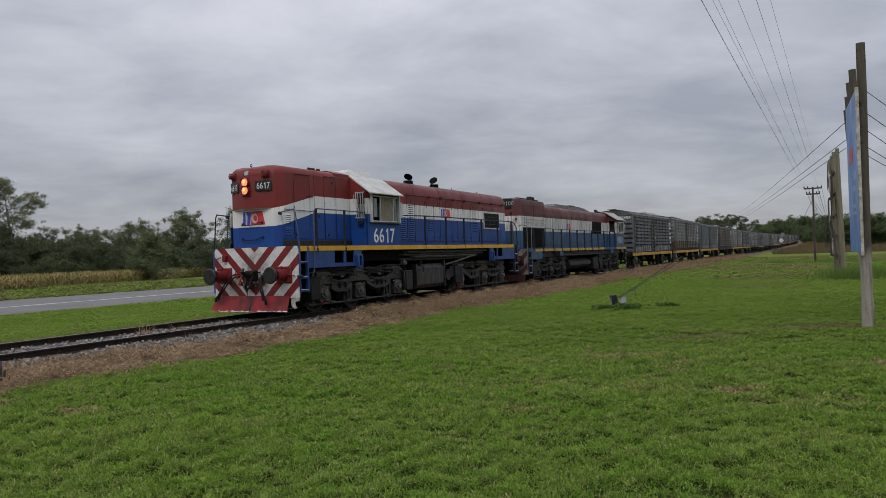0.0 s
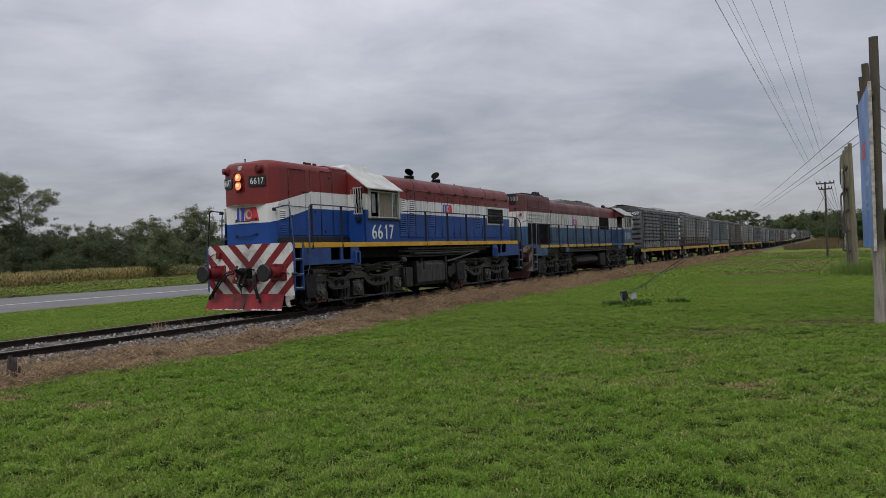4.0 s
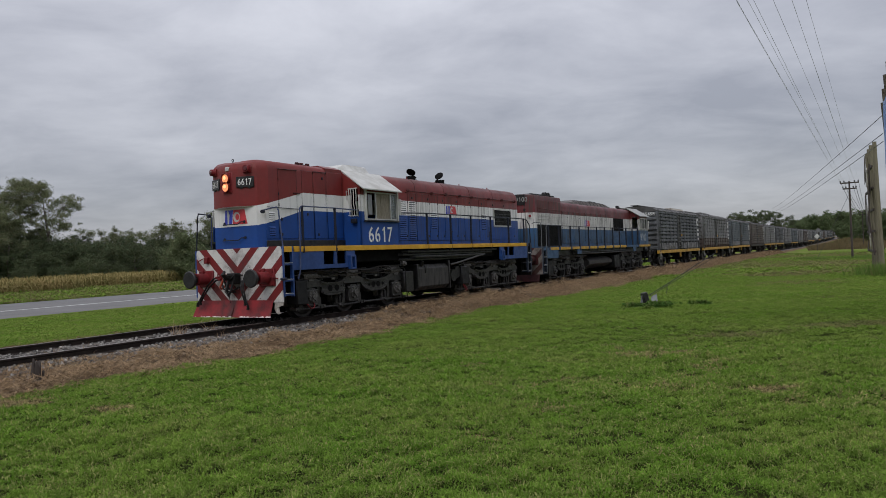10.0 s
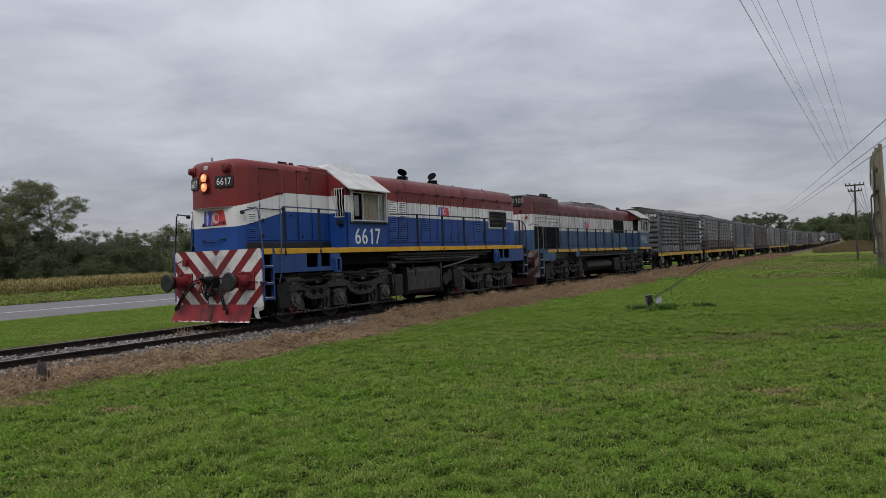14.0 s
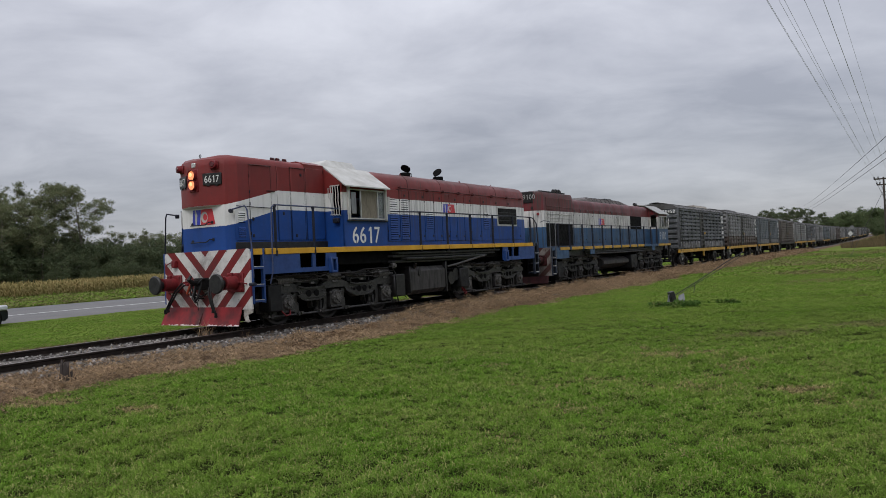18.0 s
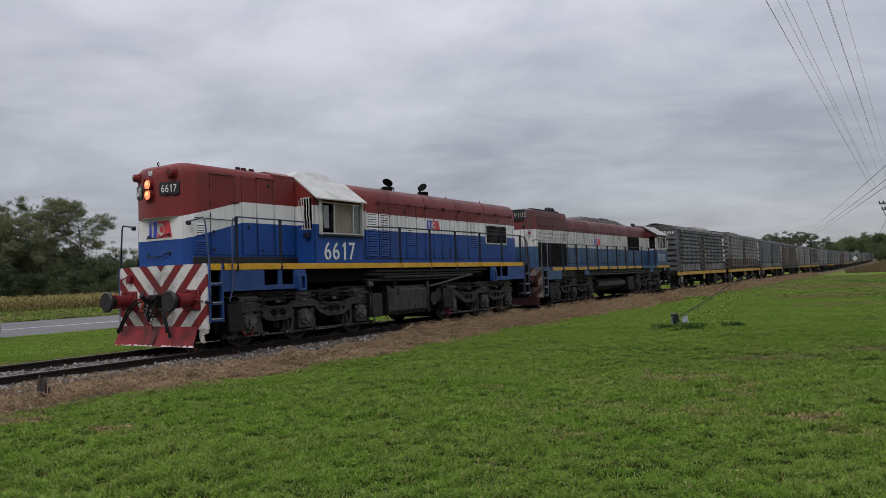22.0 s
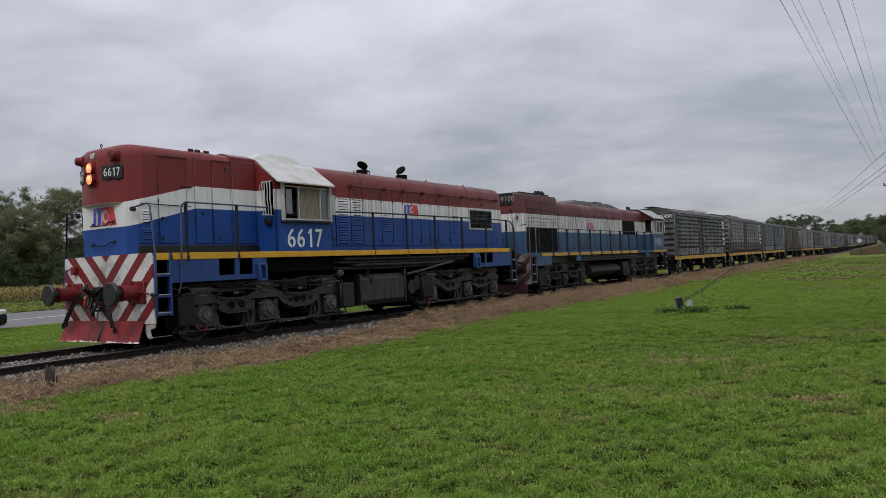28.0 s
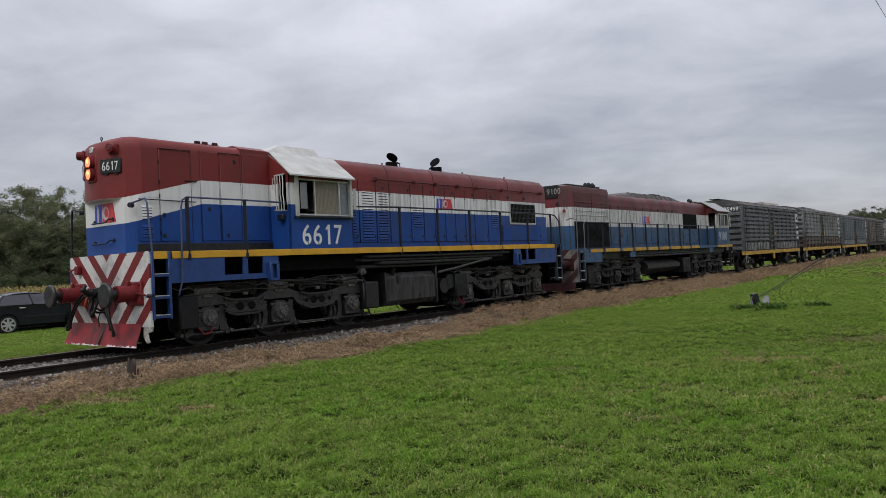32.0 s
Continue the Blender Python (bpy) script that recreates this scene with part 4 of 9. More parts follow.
def coupling(rig, x, sg, z):
    m = Mb().box(x, x + 0.22 * sg, -0.13, 0.13, z - 0.14, z + 0.12, 0.02)
    m.tube([(x + 0.1 * sg, 0, z), (x + 0.34 * sg, 0, z + 0.02), (x + 0.44 * sg, 0, z + 0.10), (x + 0.38 * sg, 0, z + 0.17)], [0.07, 0.06, 0.05, 0.03], 8)
    m.tube([(x + 0.2 * sg, 0.09, z - 0.05), (x + 0.30 * sg, 0.08, z - 0.30), (x + 0.30 * sg, 0, z - 0.38), (x + 0.30 * sg, -0.08, z - 0.30), (x + 0.2 * sg, -0.09, z - 0.05)], 0.026, 6)
    rig.put("coupling_hook", m, M_HOSE)


def skirt(rig, sg, x0, x1, z0, z1, holes, mat):
    """A side skirt with square openings cut through."""
    ya, yb = sg * 1.375, sg * 1.415
    xs = sorted([x0, x1, *[h[0] for h in holes], *[h[1] for h in holes]])
    for a, b in zip(xs, xs[1:]):
        h = [q for q in holes if q[0] <= a + 1e-6 and q[1] >= b - 1e-6]
        if h:
            rig.put("skirt_strip", Mb().box(a, b, ya, yb, z0, h[0][2]), mat)
        else:
            rig.put("skirt_panel", Mb().box(a, b, ya, yb, z0, z1), mat)


def door_panel(rig, x0, x1, y, z0, z1, mat, latch=True):
    sg = 1 if y > 0 else -1
    ob = rig.put("hood_door", Mb().box(x0 + 0.012, x1 - 0.012, y - sg * 0.01, y + sg * 0.014, z0, z1, 0.006), mat)
    q, k_ = Mb(), 0.003 if latch else 0.0018
    for x in (x0, x1):
        q.box(x - k_, x + k_, y - sg * 0.006, y + sg * 0.006, z0 - 0.01, z1 + 0.01)
    q.box(x0, x1, y - sg * 0.006, y + sg * 0.005, z0 - 2.5 * k_, z0 - 0.002).box(x0, x1, y - sg * 0.006, y + sg * 0.005, z1 + 0.002, z1 + 2 * k_)
    rig.put("door_seam", q, M_BLACK, ob)
    if latch:
        for z in (z0 + 0.14,):
            k = Mb().box(x0 + 0.05, x0 + 0.10, y + sg * 0.014, y + sg * 0.03, z - 0.035, z + 0.035, 0.006)
            rig.put("latch", k, M_BLACK, ob)
        for z in (z0 + 0.28, (z0 + z1) / 2, z1 - 0.28):
            k = Mb().box(x1 - 0.02, x1 + 0.008, y + sg * 0.012, y + sg * 0.022, z - 0.022, z + 0.022, 0.003)
            rig.put("hinge", k, M_NAVY, ob)
    return ob


def plan_loft(plans, zs):
    return [[(x, y, z) for x, y in p] for p, z in zip(plans, zs)]


def hood_ring(x, hw, z0, zs, zt):
    half = [(hw, z0), (hw, zs), (hw - 0.03, zs + 0.45 * (zt - zs)), (hw - 0.14, zs + 0.76 * (zt - zs)), (hw - 0.38, zs + 0.94 * (zt - zs)), (0.0, zt)]
    return [(x, y, z) for y, z in half] + [(x, -y, z) for y, z in half[-2::-1]]


def leading_locomotive():
    g = Rig("diesel_locomotive", "red, white and blue high-nosed diesel locomotive leading the train", "locomotive", -7.0, "locomotives of the train")
    # underframe
    g.put("deck", Mb().box(-0.06, -13.9, -1.385, 1.385, 1.585, 1.70, 0.01), M_NAVY, None, "dark walkway deck")
    for sg in (1, -1):
        edges = [-0.05, -0.34, -0.40, -6.34, -7.77, -9.14, -10.61, -12.07, -13.58]
        for a, b in zip(edges, edges[1:]):
            if abs(a - b) < 0.1:
                continue
            g.put("sill_stripe", Mb().box(a - 0.02, b + 0.02, sg * 1.38, sg * 1.425, 1.575, 1.70, 0.005), M_YEL, None, "yellow painted edge")
        g.put("kick_plate", Mb().box(-0.1, -3.0, sg * 0.87, sg * 0.89, 1.70, 1.86, 0.004), M_BLACK)
        g.put("side_sill", Mb().box(-2.7, -11.2, sg * 1.05, sg * 1.20, 1.26, 1.585, 0.02), M_DARK)
        pipes = ((1.34, 1.50, -5.2, -11.1), (1.30, 1.42, -5.0, -10.8), (1.33, 1.34, -5.6, -10.2), (1.26, 1.27, -5.0, -9.4))
        for y, z, a, b in pipes:
            g.put("pipe", Mb().tube([(a + 0.02, sg * (y - 0.2), z), (a - 0.06, sg * y, z), ((a + b) / 2, sg * y, z - 0.012), (b + 0.06, sg * y, z), (b, sg * (y - 0.2), z)], 0.040, 8), M_PIPE)
        g.put("valve", Mb().box(-5.02, -5.14, sg * 1.22, sg * 1.36, 1.10, 1.24, 0.015).cyl((-5.08, sg * 1.36, 1.17), (-5.08, sg * 1.40, 1.17), 0.045, 10), M_DUSTGLINT)
        g.put("pipe", Mb().tube([(-7.75, sg * 1.32, 1.05), (-8.4, sg * 1.33, 1.12), (-9.7, sg * 1.34, 1.30), (-10.0, sg * 1.34, 1.32)], 0.036, 8), M_GREASE)
        skirt(g, sg, -2.68, -0.38, 1.155, 1.57, ((-1.85, -1.45, 1.255, 1.569), (-2.31, -1.96, 1.255, 1.569)), M_BLUEP)
        skirt(g, sg, -13.62, -11.20, 1.13, 1.57, ((-11.90, -11.57, 1.255, 1.569), (-12.40, -11.98, 1.255, 1.569)), M_BLUEP)
        for xa in (-2.52, -11.36):
            m = Mb()
            for dx in (-0.085, 0.085):
                m.box(xa + dx - 0.03, xa + dx + 0.03, sg * 1.40, sg * 1.50, 1.12, 1.44, 0.008)
            m.box(xa - 0.11, xa + 0.11, sg * 1.40, sg * 1.50, 1.41, 1.46, 0.008).box(xa - 0.11, xa + 0.11, sg * 1.40, sg * 1.50, 1.10, 1.15, 0.008)
            g.put("step_bracket", m, M_BLUEP)
        steps(g, -0.38, -0.02, sg, (1.31, 0.94, 0.62), 0.56, 1.70, M_BLUEP)
        steps(g, -14.0, -13.66, sg, (1.31, 0.94, 0.62), 0.56, 1.70, M_STEP)
        g.put("sand_box", Mb().box(-0.58, -0.97, sg * 0.95, sg * 1.30, 0.33, 0.91, 0.03), M_BOX)
        g.put("sand_box", Mb().box(-8.50, -9.02, sg * 0.95, sg * 1.32, 0.38, 0.98, 0.03), M_BOX)
        g.put("battery_box", Mb().box(-5.12, -5.62, sg * 0.7, sg * 1.30, 0.34, 0.94, 0.03), M_BLACK)
        g.put("hose", Mb().tube([(-0.95, sg * 1.25, 0.36), (-1.05, sg * 1.3, 0.22), (-1.2, sg * 1.28, 0.24), (-1.28, sg * 1.2, 0.34)], 0.016, 6), M_REDP)
        g.put("hose", Mb().tube([(-8.6, sg * 1.3, 0.38), (-8.7, sg * 1.34, 0.18), (-8.85, sg * 1.3, 0.2), (-8.9, sg * 1.2, 0.34)], 0.016, 6), M_REDP)
        g.put("hose", Mb().tube([(-4.9, sg * 1.2, 1.12), (-5.0, sg * 1.3, 1.16), (-5.15, sg * 1.32, 0.95), (-5.17, sg * 1.32, 0.4), (-5.4, sg * 1.2, 0.2), (-5.7, sg * 1.2, 0.18)], 0.018, 6), M_RUBBER)
    g.put("centre_sill", Mb().box(-0.3, -13.7, -0.62, 0.62, 1.02, 1.585, 0.03), M_DARK)
    sec = [(-1.18, 0.34), (1.18, 0.34), (1.30, 0.46), (1.30, 0.98), (1.20, 1.10), (-1.20, 1.10), (-1.30, 0.98), (-1.30, 0.46)]
    tank = g.put("fuel_tank", Mb().prism(sec, "x", -5.82, -7.70), M_TANK, None, "dusty black fuel tank")
    for sg in (1, -1):
        g.put("tank_strap", Mb().box(-5.80, -5.86, sg * 0.4, sg * 1.33, 0.40, 1.12, 0.01), M_BLACK, tank)
        g.put("tank_strap", Mb().box(-7.66, -7.73, sg * 0.4, sg * 1.33, 0.32, 1.2, 0.01), M_BLACK, tank)
        g.put("filler_cap", Mb().cyl((-6.15, sg * 1.22, 1.06), (-6.15, sg * 1.30, 1.20), 0.05, 10), M_BLACK, tank)
        g.put("gauge", Mb().box(-6.24, -6.34, sg * 1.30, sg * 1.33, 0.85, 1.1, 0.01), M_BLACK, tank)
    for x in (-8.1, -8.35):
        g.put("air_reservoir", Mb().cyl((x, -1.25, 0.7 + 0.1 * (x < -8.2)), (x, 1.25, 0.7 + 0.1 * (x < -8.2)), 0.19, 14), M_BLACK)
    three_axle_bogie(g, (-1.22, -2.85, -4.85), M_GREASE, M_DUSTGLINT)
    three_axle_bogie(g, (-9.12, -11.12, -12.75), M_GREASE, M_DUSTGLINT)
    # pilot and drawgear
    pil = [(-1.32, 0.45), (1.395, 0.45), (1.395, 1.63), (1.37, 1.69), (1.31, 1.71), (-1.23, 1.71), (-1.30, 1.69), (-1.32, 1.63)]
    pilot = g.put("pilot_plate", Mb().prism(pil, "x", -0.035, 0.015), M_CHEV, None, "red and white chevron-striped end plate")
    pl = [[(0.018, -1.30, 0.50), (0.018, 1.10, 0.50), (0.005, 1.10, 0.50), (0.005, -1.30, 0.50)], [(0.05, -1.31, 0.40), (0.05, 1.11, 0.40), (0.03, 1.11, 0.40), (0.03, -1.31, 0.40)],
          [(0.16, -1.36, 0.115), (0.16, 1.13, 0.115), (0.14, 1.13, 0.115), (0.14, -1.36, 0.115)]]
    g.put("snow_plough", Mb().loft(pl), M_PLOW, pilot, "scraped red plough blade")
    g.put("plough_rib", Mb().prism([(0.02, 0.46), (0.20, 0.12), (0.02, 0.12)], "y", -0.09, -0.06), M_PLOW, pilot)
    g.put("side_wing", Mb().prism([(1.14, 0.46), (1.40, 0.46), (1.38, 0.38), (1.24, 0.34), (1.26, 0.24), (1.30, 0.20), (1.24, 0.18), (1.17, 0.22), (1.13, 0.3)], "x", -0.03, 0.0), M_FLAKE, pilot, "bent loose end of the plate")
    m = Mb().box(0.015, 0.10, -1.00, -0.88, 1.38, 1.54, 0.012).tube([(0.03, -1.1, 1.50), (0.08, -1.2, 1.44), (0.03, -1.28, 1.48)], 0.014, 6)
    g.put("jumper_socket", m, M_REDP, pilot)
    for sg in (1, -1):
        buffer_(g, 0.015, sg * 0.975, 1, 1.015, M_REDP)
    coupling(g, 0.0, 1, 1.02)
    for y, z, ye, ze, col in ((-0.57, 1.04, -1.13, 0.43, M_HOSE), (-0.50, 1.00, -1.04, 0.47, M_HOSE), (0.33, 0.98, 0.50, 0.36, M_HOSE), (0.27, 0.94, 0.42, 0.46, M_HOSE)):
        g.put("hose_cock", Mb().box(0.01, 0.12, y - 0.035, y + 0.035, z - 0.03, z + 0.03, 0.01).cyl((0.06, y, z), (0.06, y, z + 0.09), 0.015, 6), M_REDP if y < 0 else M_HOSE, None, "red air cock")
        g.put("brake_hose", Mb().tube([(0.05, y, z), (0.15, y + (ye - y) * 0.08, z - 0.02), (0.21, y + (ye - y) * 0.35, z + (ze - z) * 0.30), (0.21, y + (ye - y) * 0.70, z + (ze - z) * 0.68), (0.19, ye, ze)], [0.018, 0.023, 0.020, 0.021, 0.024], 8), col)
        g.put("hose_end", Mb().cyl((0.195, ye, ze + 0.03), (0.185, ye + (ye - y) * 0.05, ze - 0.06), 0.030, 8).box(0.16, 0.21, ye - 0.04, ye + 0.02, ze - 0.07, ze - 0.02, 0.01), M_HOSE)
    for pts, r in (([(0.04, -0.30, 1.06), (0.18, -0.28, 1.10), (0.26, -0.16, 1.00), (0.24, -0.10, 0.80), (0.14, 0.02, 0.74), (0.05, 0.12, 0.82)], 0.022),
                   ([(0.04, 0.22, 1.08), (0.20, 0.16, 1.12), (0.28, 0.02, 0.98), (0.24, -0.08, 0.72), (0.22, -0.06, 0.60)], 0.018),
                   ([(0.04, -0.36, 0.98), (0.16, -0.33, 0.92), (0.22, -0.22, 0.78), (0.16, -0.10, 0.70), (0.05, 0.0, 0.70)], 0.020),
                   ([(0.05, -0.16, 0.72), (0.10, -0.17, 0.60), (0.10, -0.15, 0.44)], 0.009)):
        g.put("brake_hose", Mb().tube(pts, r, 7), M_HOSE)
    g.put("brake_hose", Mb().tube([(0.02, -0.14, 1.12), (0.20, -0.16, 1.08), (0.27, -0.20, 0.95), (0.27, -0.28, 0.82), (0.20, -0.32, 0.78), (0.16, -0.24, 0.84), (0.12, -0.12, 0.90)], 0.027, 8), M_ORANGE, None, "orange hose with a red cock")
    g.put("uncoupling_lever", Mb().tube([(0.03, 1.30, 0.98), (0.10, 1.2, 1.02), (0.10, 0.5, 1.02)], 0.014, 6), M_REDP)
    g.put("lever_handle", Mb().cyl((0.06, 1.42, 0.97), (0.06, 1.58, 0.97), 0.035, 8), M_NAVY)
    # short high nose
    low = [(-3.0, 0.86), (-0.17, 0.86), (0.012, 0.70), (0.012, -0.66), (-0.12, -0.785), (-3.0, -0.80)]
    g.put("nose_lower", Mb().loft(plan_loft([low, low], (1.70, 2.70))), M_LIV)

    def nose(k):
        return [(-3.0, 0.865 - k), (-0.23, 0.865 - k), (-0.015 - k * 0.4, 0.72 - k), (0.19 - k * 1.6, 0.20), (0.19 - k * 1.6, -0.20), (0.010 - k * 0.4, -0.66 + k), (-0.17, -0.79 + k), (-3.0, -0.80 + k)]

    g.put("nose_upper", Mb().loft(plan_loft([nose(0.02), nose(0), nose(0), nose(0.012), nose(0.045), nose(0.12), nose(0.30)], (2.655, 2.67, 3.50, 3.58, 3.66, 3.72, 3.755))), M_LIV).data.set_sharp_from_angle(angle=radians(29))
    rise_ = [(-3.0, 0.84), (-2.32, 0.84), (-2.32, -0.84), (-3.0, -0.84)]
    g.put("cab_fairing", Mb().loft(plan_loft([rise_, rise_, [(x, y * 0.7) for x, y in rise_]], (3.5, 3.70, 3.79))), M_LIV)
    for sg in (1, -1):
        for a, b, z0, z1 in ((-1.19, -0.55, 1.90, 3.54), (-1.79, -1.38, 1.90, 3.56), (-2.28, -1.81, 1.90, 3.56), (-2.95, -2.32, 1.90, 3.60)):
            door_panel(g, a, b, sg * 0.862, z0, z1, M_LIV, False)
        m = Mb().tube([(-0.56, sg * 0.885, 3.54), (-1.19, sg * 0.885, 3.55)], 0.012, 5).tube([(-1.8, sg * 0.885, 3.57), (-2.28, sg * 0.885, 3.57)], 0.012, 5)
        for z in (3.3, 2.95, 2.7, 2.3, 2.05):
            g.put("hinge", Mb().box(-0.54, -0.56, sg * 0.865, sg * 0.885, z - 0.035, z + 0.035, 0.004), M_REDD if z > 3.1 else M_NAVY)
        m.box(-1.05, -1.30, sg * 0.87, sg * 0.895, 2.98, 3.01, 0.006)
        g.put("drip_rail", m, M_REDD)
        for x, z in ((-0.62, 2.36), (-0.62, 2.0), (-1.95, 2.0), (-2.15, 3.42), (-1.55, 2.5)):
            g.put("latch", Mb().box(x - 0.026, x + 0.026, sg * 0.87, sg * 0.895, z - 0.035, z + 0.035, 0.006), M_NAVY)
        louvre(g, -0.40, -0.20, sg * 0.875, 2.29, 2.53, 5, M_LIV)
        louvre(g, -0.40, -0.20, sg * 0.875, 1.98, 2.19, 5, M_LIV)
        g.put("louvre_panel", Mb().box(-0.12, -0.50, sg * 0.86, sg * 0.872, 1.90, 2.62, 0.004), M_LIV)
        # number boards and marker lamps on the slanted faces
        u = Vector((-0.24, 0.61 * sg, 0)).normalized()
        nrm = Vector((0.61, 0.24 * sg, 0)).normalized()
        base = Vector((0.19, 0.20 * sg, 0))
        fr = Matrix(((u.x * sg, 0, nrm.x, 0), (u.y * sg, 0, nrm.y, 0), (0, 1, 0, 0), (0, 0, 0, 1)))

        def on_face(d, z, out=0.0):
            q = base + u * d + nrm * out
            return Matrix.Translation((q.x + 7.0, q.y, z)) @ fr

        bd = Mb().box(-0.215, 0.215, -0.125, 0.125, -0.01, 0.03, 0.008).box(-0.13, -0.06, -0.15, -0.12, 0.0, 0.025, 0.004).box(0.07, 0.14, -0.15, -0.12, 0.0, 0.025, 0.004)
        me = bd.mesh("number_board", M_BLACK)
        me.transform(on_face(0.28, 3.225))
        board = part("number_board", me, None, g.ob, "black board with white running number")
        numerals("6617", 0.150, 0.35, 0.003, "digit", M_DIGIT, board, on_face(0.28, 3.15, 0.032) @ pose(-0.175, 0, 0), 0.0)
        hs = Mb().box(-0.10, 0.10, -0.095, 0.095, -0.01, 0.04, 0.02).cyl((0, 0, 0.03), (0, 0, 0.12), 0.085, 16, 0.075)
        me = hs.mesh("marker_lamp", M_REDP)
        me.transform(on_face(0.34, 3.52))
        lamp = part("marker_lamp", me, None, g.ob)
        me = Mb().cyl((0, 0, 0.118), (0, 0, 0.135), 0.058, 14, 0.045).mesh("lens", M_LENS)
        me.transform(on_face(0.34, 3.52))
        part("lens", me, None, lamp, "dark red lens")
    for z in (3.325, 3.125):
        b = Mb().cyl((0.17, 0, z), (0.285, 0, z), 0.125, 20, 0.118, False).cyl((0.285, 0, z), (0.262, 0, z), 0.118, 20, 0.098, False)
        hl = g.put("headlamp", b, M_REDP)
        g.put("lens", Mb().cyl((0.250, 0, z), (0.264, 0, z), 0.100, 20, 0.098), M_LAMP, hl, "glowing orange headlamp lens")
        g.put("bulb", Mb().cyl((0.262, -0.02, z + 0.02), (0.270, -0.02, z + 0.02), 0.050, 16, 0.030), M_BULB, hl, "bright warm centre of the headlamp")
    g.put("lamp_housing", Mb().box(0.17, 0.205, -0.15, 0.15, 2.97, 3.47, 0.03), M_REDP)
    g.put("vent_plate", Mb().box(0.14, 0.20, -0.06, 0.06, 3.50, 3.60, 0.008), M_ALU)
    g.put("lifting_eye", Mb().tube([(0.0, 0.0, 3.70)] + [(0.0, 0.03 * math.cos(t), 3.77 + 0.03 * math.sin(t)) for t in (radians(-90 + 40 * i) for i in range(10))], 0.009, 5), M_NAVY)
    m = Mb()
    for x in (-1.52, -1.68, -1.90):
        m.cyl((x, 0.62, 3.72), (x, 0.62, 3.77), 0.035, 8).cyl((x + 0.05, 0.62, 3.775), (x - 0.05, 0.62, 3.775), 0.03, 8)
    m.box(-1.45, -1.98, 0.59, 0.65, 3.72, 3.755, 0.008)
    g.put("horn", m, M_REDD)
    logo(g, 0.0125, 0.03, 2.440, 0.70, 0.34, True)
    for z, w in ((2.27, 0.32), (1.90, 0.33)):
        g.put("grab_iron", Mb().tube([(0.01, -w, z + 0.03), (0.07, -w, z), (0.07, w * 0.5, z), (0.07, w * 0.8, z + 0.05), (0.01, w, z + 0.05)], 0.013, 6)
              .cyl((0.0, -w, z + 0.03), (0.03, -w, z + 0.03), 0.035, 8).cyl((0.0, w, z + 0.05), (0.03, w, z + 0.05), 0.035, 8), M_NAVY)
    # cab
    for sg in (1, -1):
        y0, y1 = sg * 1.375, sg * 1.42
        g.put("cab_side", Mb().box(-4.76, -3.0, y0, y1, 1.70, 2.37), M_LIV)
        g.put("window_head", Mb().box(-4.76, -3.0, y0, y1, 3.12, 3.20), M_LIV)
        g.put("window_jamb", Mb().box(-3.20, -3.0, y0, y1, 2.37, 3.12), M_LIV)
        g.put("window_jamb", Mb().box(-4.76, -4.68, y0, y1, 2.37, 3.12), M_LIV)
        for xa, xb in ((-3.0, -3.04), (-4.76, -4.72)):
            top = [(sg * 0.8, 3.20), (sg * 1.42, 3.20), (sg * 1.42, 3.24), (sg * 0.80, 3.66)]
            if xa == -3.0:
                g.put("cab_gable", Mb().prism(top, "x", xa, xb), M_LIV)
                g.put("cab_end", Mb().box(xa, xb, sg * 0.84, sg * 1.42, 1.70, 2.47), M_LIV)
                g.put("window_jamb", Mb().box(xa, xb, sg * 0.84, sg * 1.08, 2.47, 3.20), M_LIV)
                g.put("window_jamb", Mb().box(xa, xb, sg * 1.35, sg * 1.42, 2.47, 3.20), M_LIV)
            else:
                g.put("cab_end", Mb().prism([(sg * 0.8, 1.70), (sg * 1.42, 1.70), (sg * 1.42, 3.24), (sg * 0.80, 3.66)], "x", xa, xb), M_LIV)
        b = Mb()
        for i, yy in enumerate((1.10, 1.17, 1.25, 1.33)):
            b.tube([(-2.985, sg * yy, 3.20), (-2.93, sg * yy, 3.19), (-2.92, sg * (yy + 0.02), 2.98), (-2.92, sg * (yy + 0.005), 2.80), (-2.92, sg * (yy + 0.03), 2.66), (-2.93, sg * (yy + 0.02), 2.47), (-2.99, sg * (yy + 0.02), 2.46)], 0.012, 5)
        b.tube([(-2.92, sg * 1.08, 2.49), (-2.92, sg * 1.38, 2.47)], 0.012, 5).tube([(-2.93, sg * 1.08, 3.18), (-2.93, sg * 1.38, 3.18)], 0.012, 5)
        b.tube([(-2.98, sg * 1.02, 3.12), (-2.94, sg * 1.02, 3.14), (-2.94, sg * 1.02, 2.92), (-2.98, sg * 1.02, 2.90)], 0.010, 5)
        g.put("window_guard", b, M_ALU, None, "bent white bars before the cab window")
        fr_ = Mb()
        for a, b2 in ((-3.20, -3.235), (-3.665, -3.70), (-4.355, -4.39), (-4.645, -4.68)):
            fr_.box(a, b2, sg * 1.39, sg * 1.435, 2.39, 3.10, 0.006)
        fr_.box(-3.20, -4.68, sg * 1.39, sg * 1.435, 3.085, 3.12, 0.006).box(-3.20, -4.68, sg * 1.39, sg * 1.44, 2.37, 2.405, 0.006)
        win = g.put("cab_window", fr_, M_ALU, None, "aluminium sliding window, half open")
        g.put("curtain", Mb().box(-3.70, -4.645, sg * 1.385, sg * 1.392, 2.405, 3.085), M_CURTAIN, win, "beige slatted curtain behind the glass")
        g.put("pane", Mb().box(-4.39, -4.645, sg * 1.405, sg * 1.411, 2.405, 3.085), M_GLASS, win)
        mesh_ = Mb()
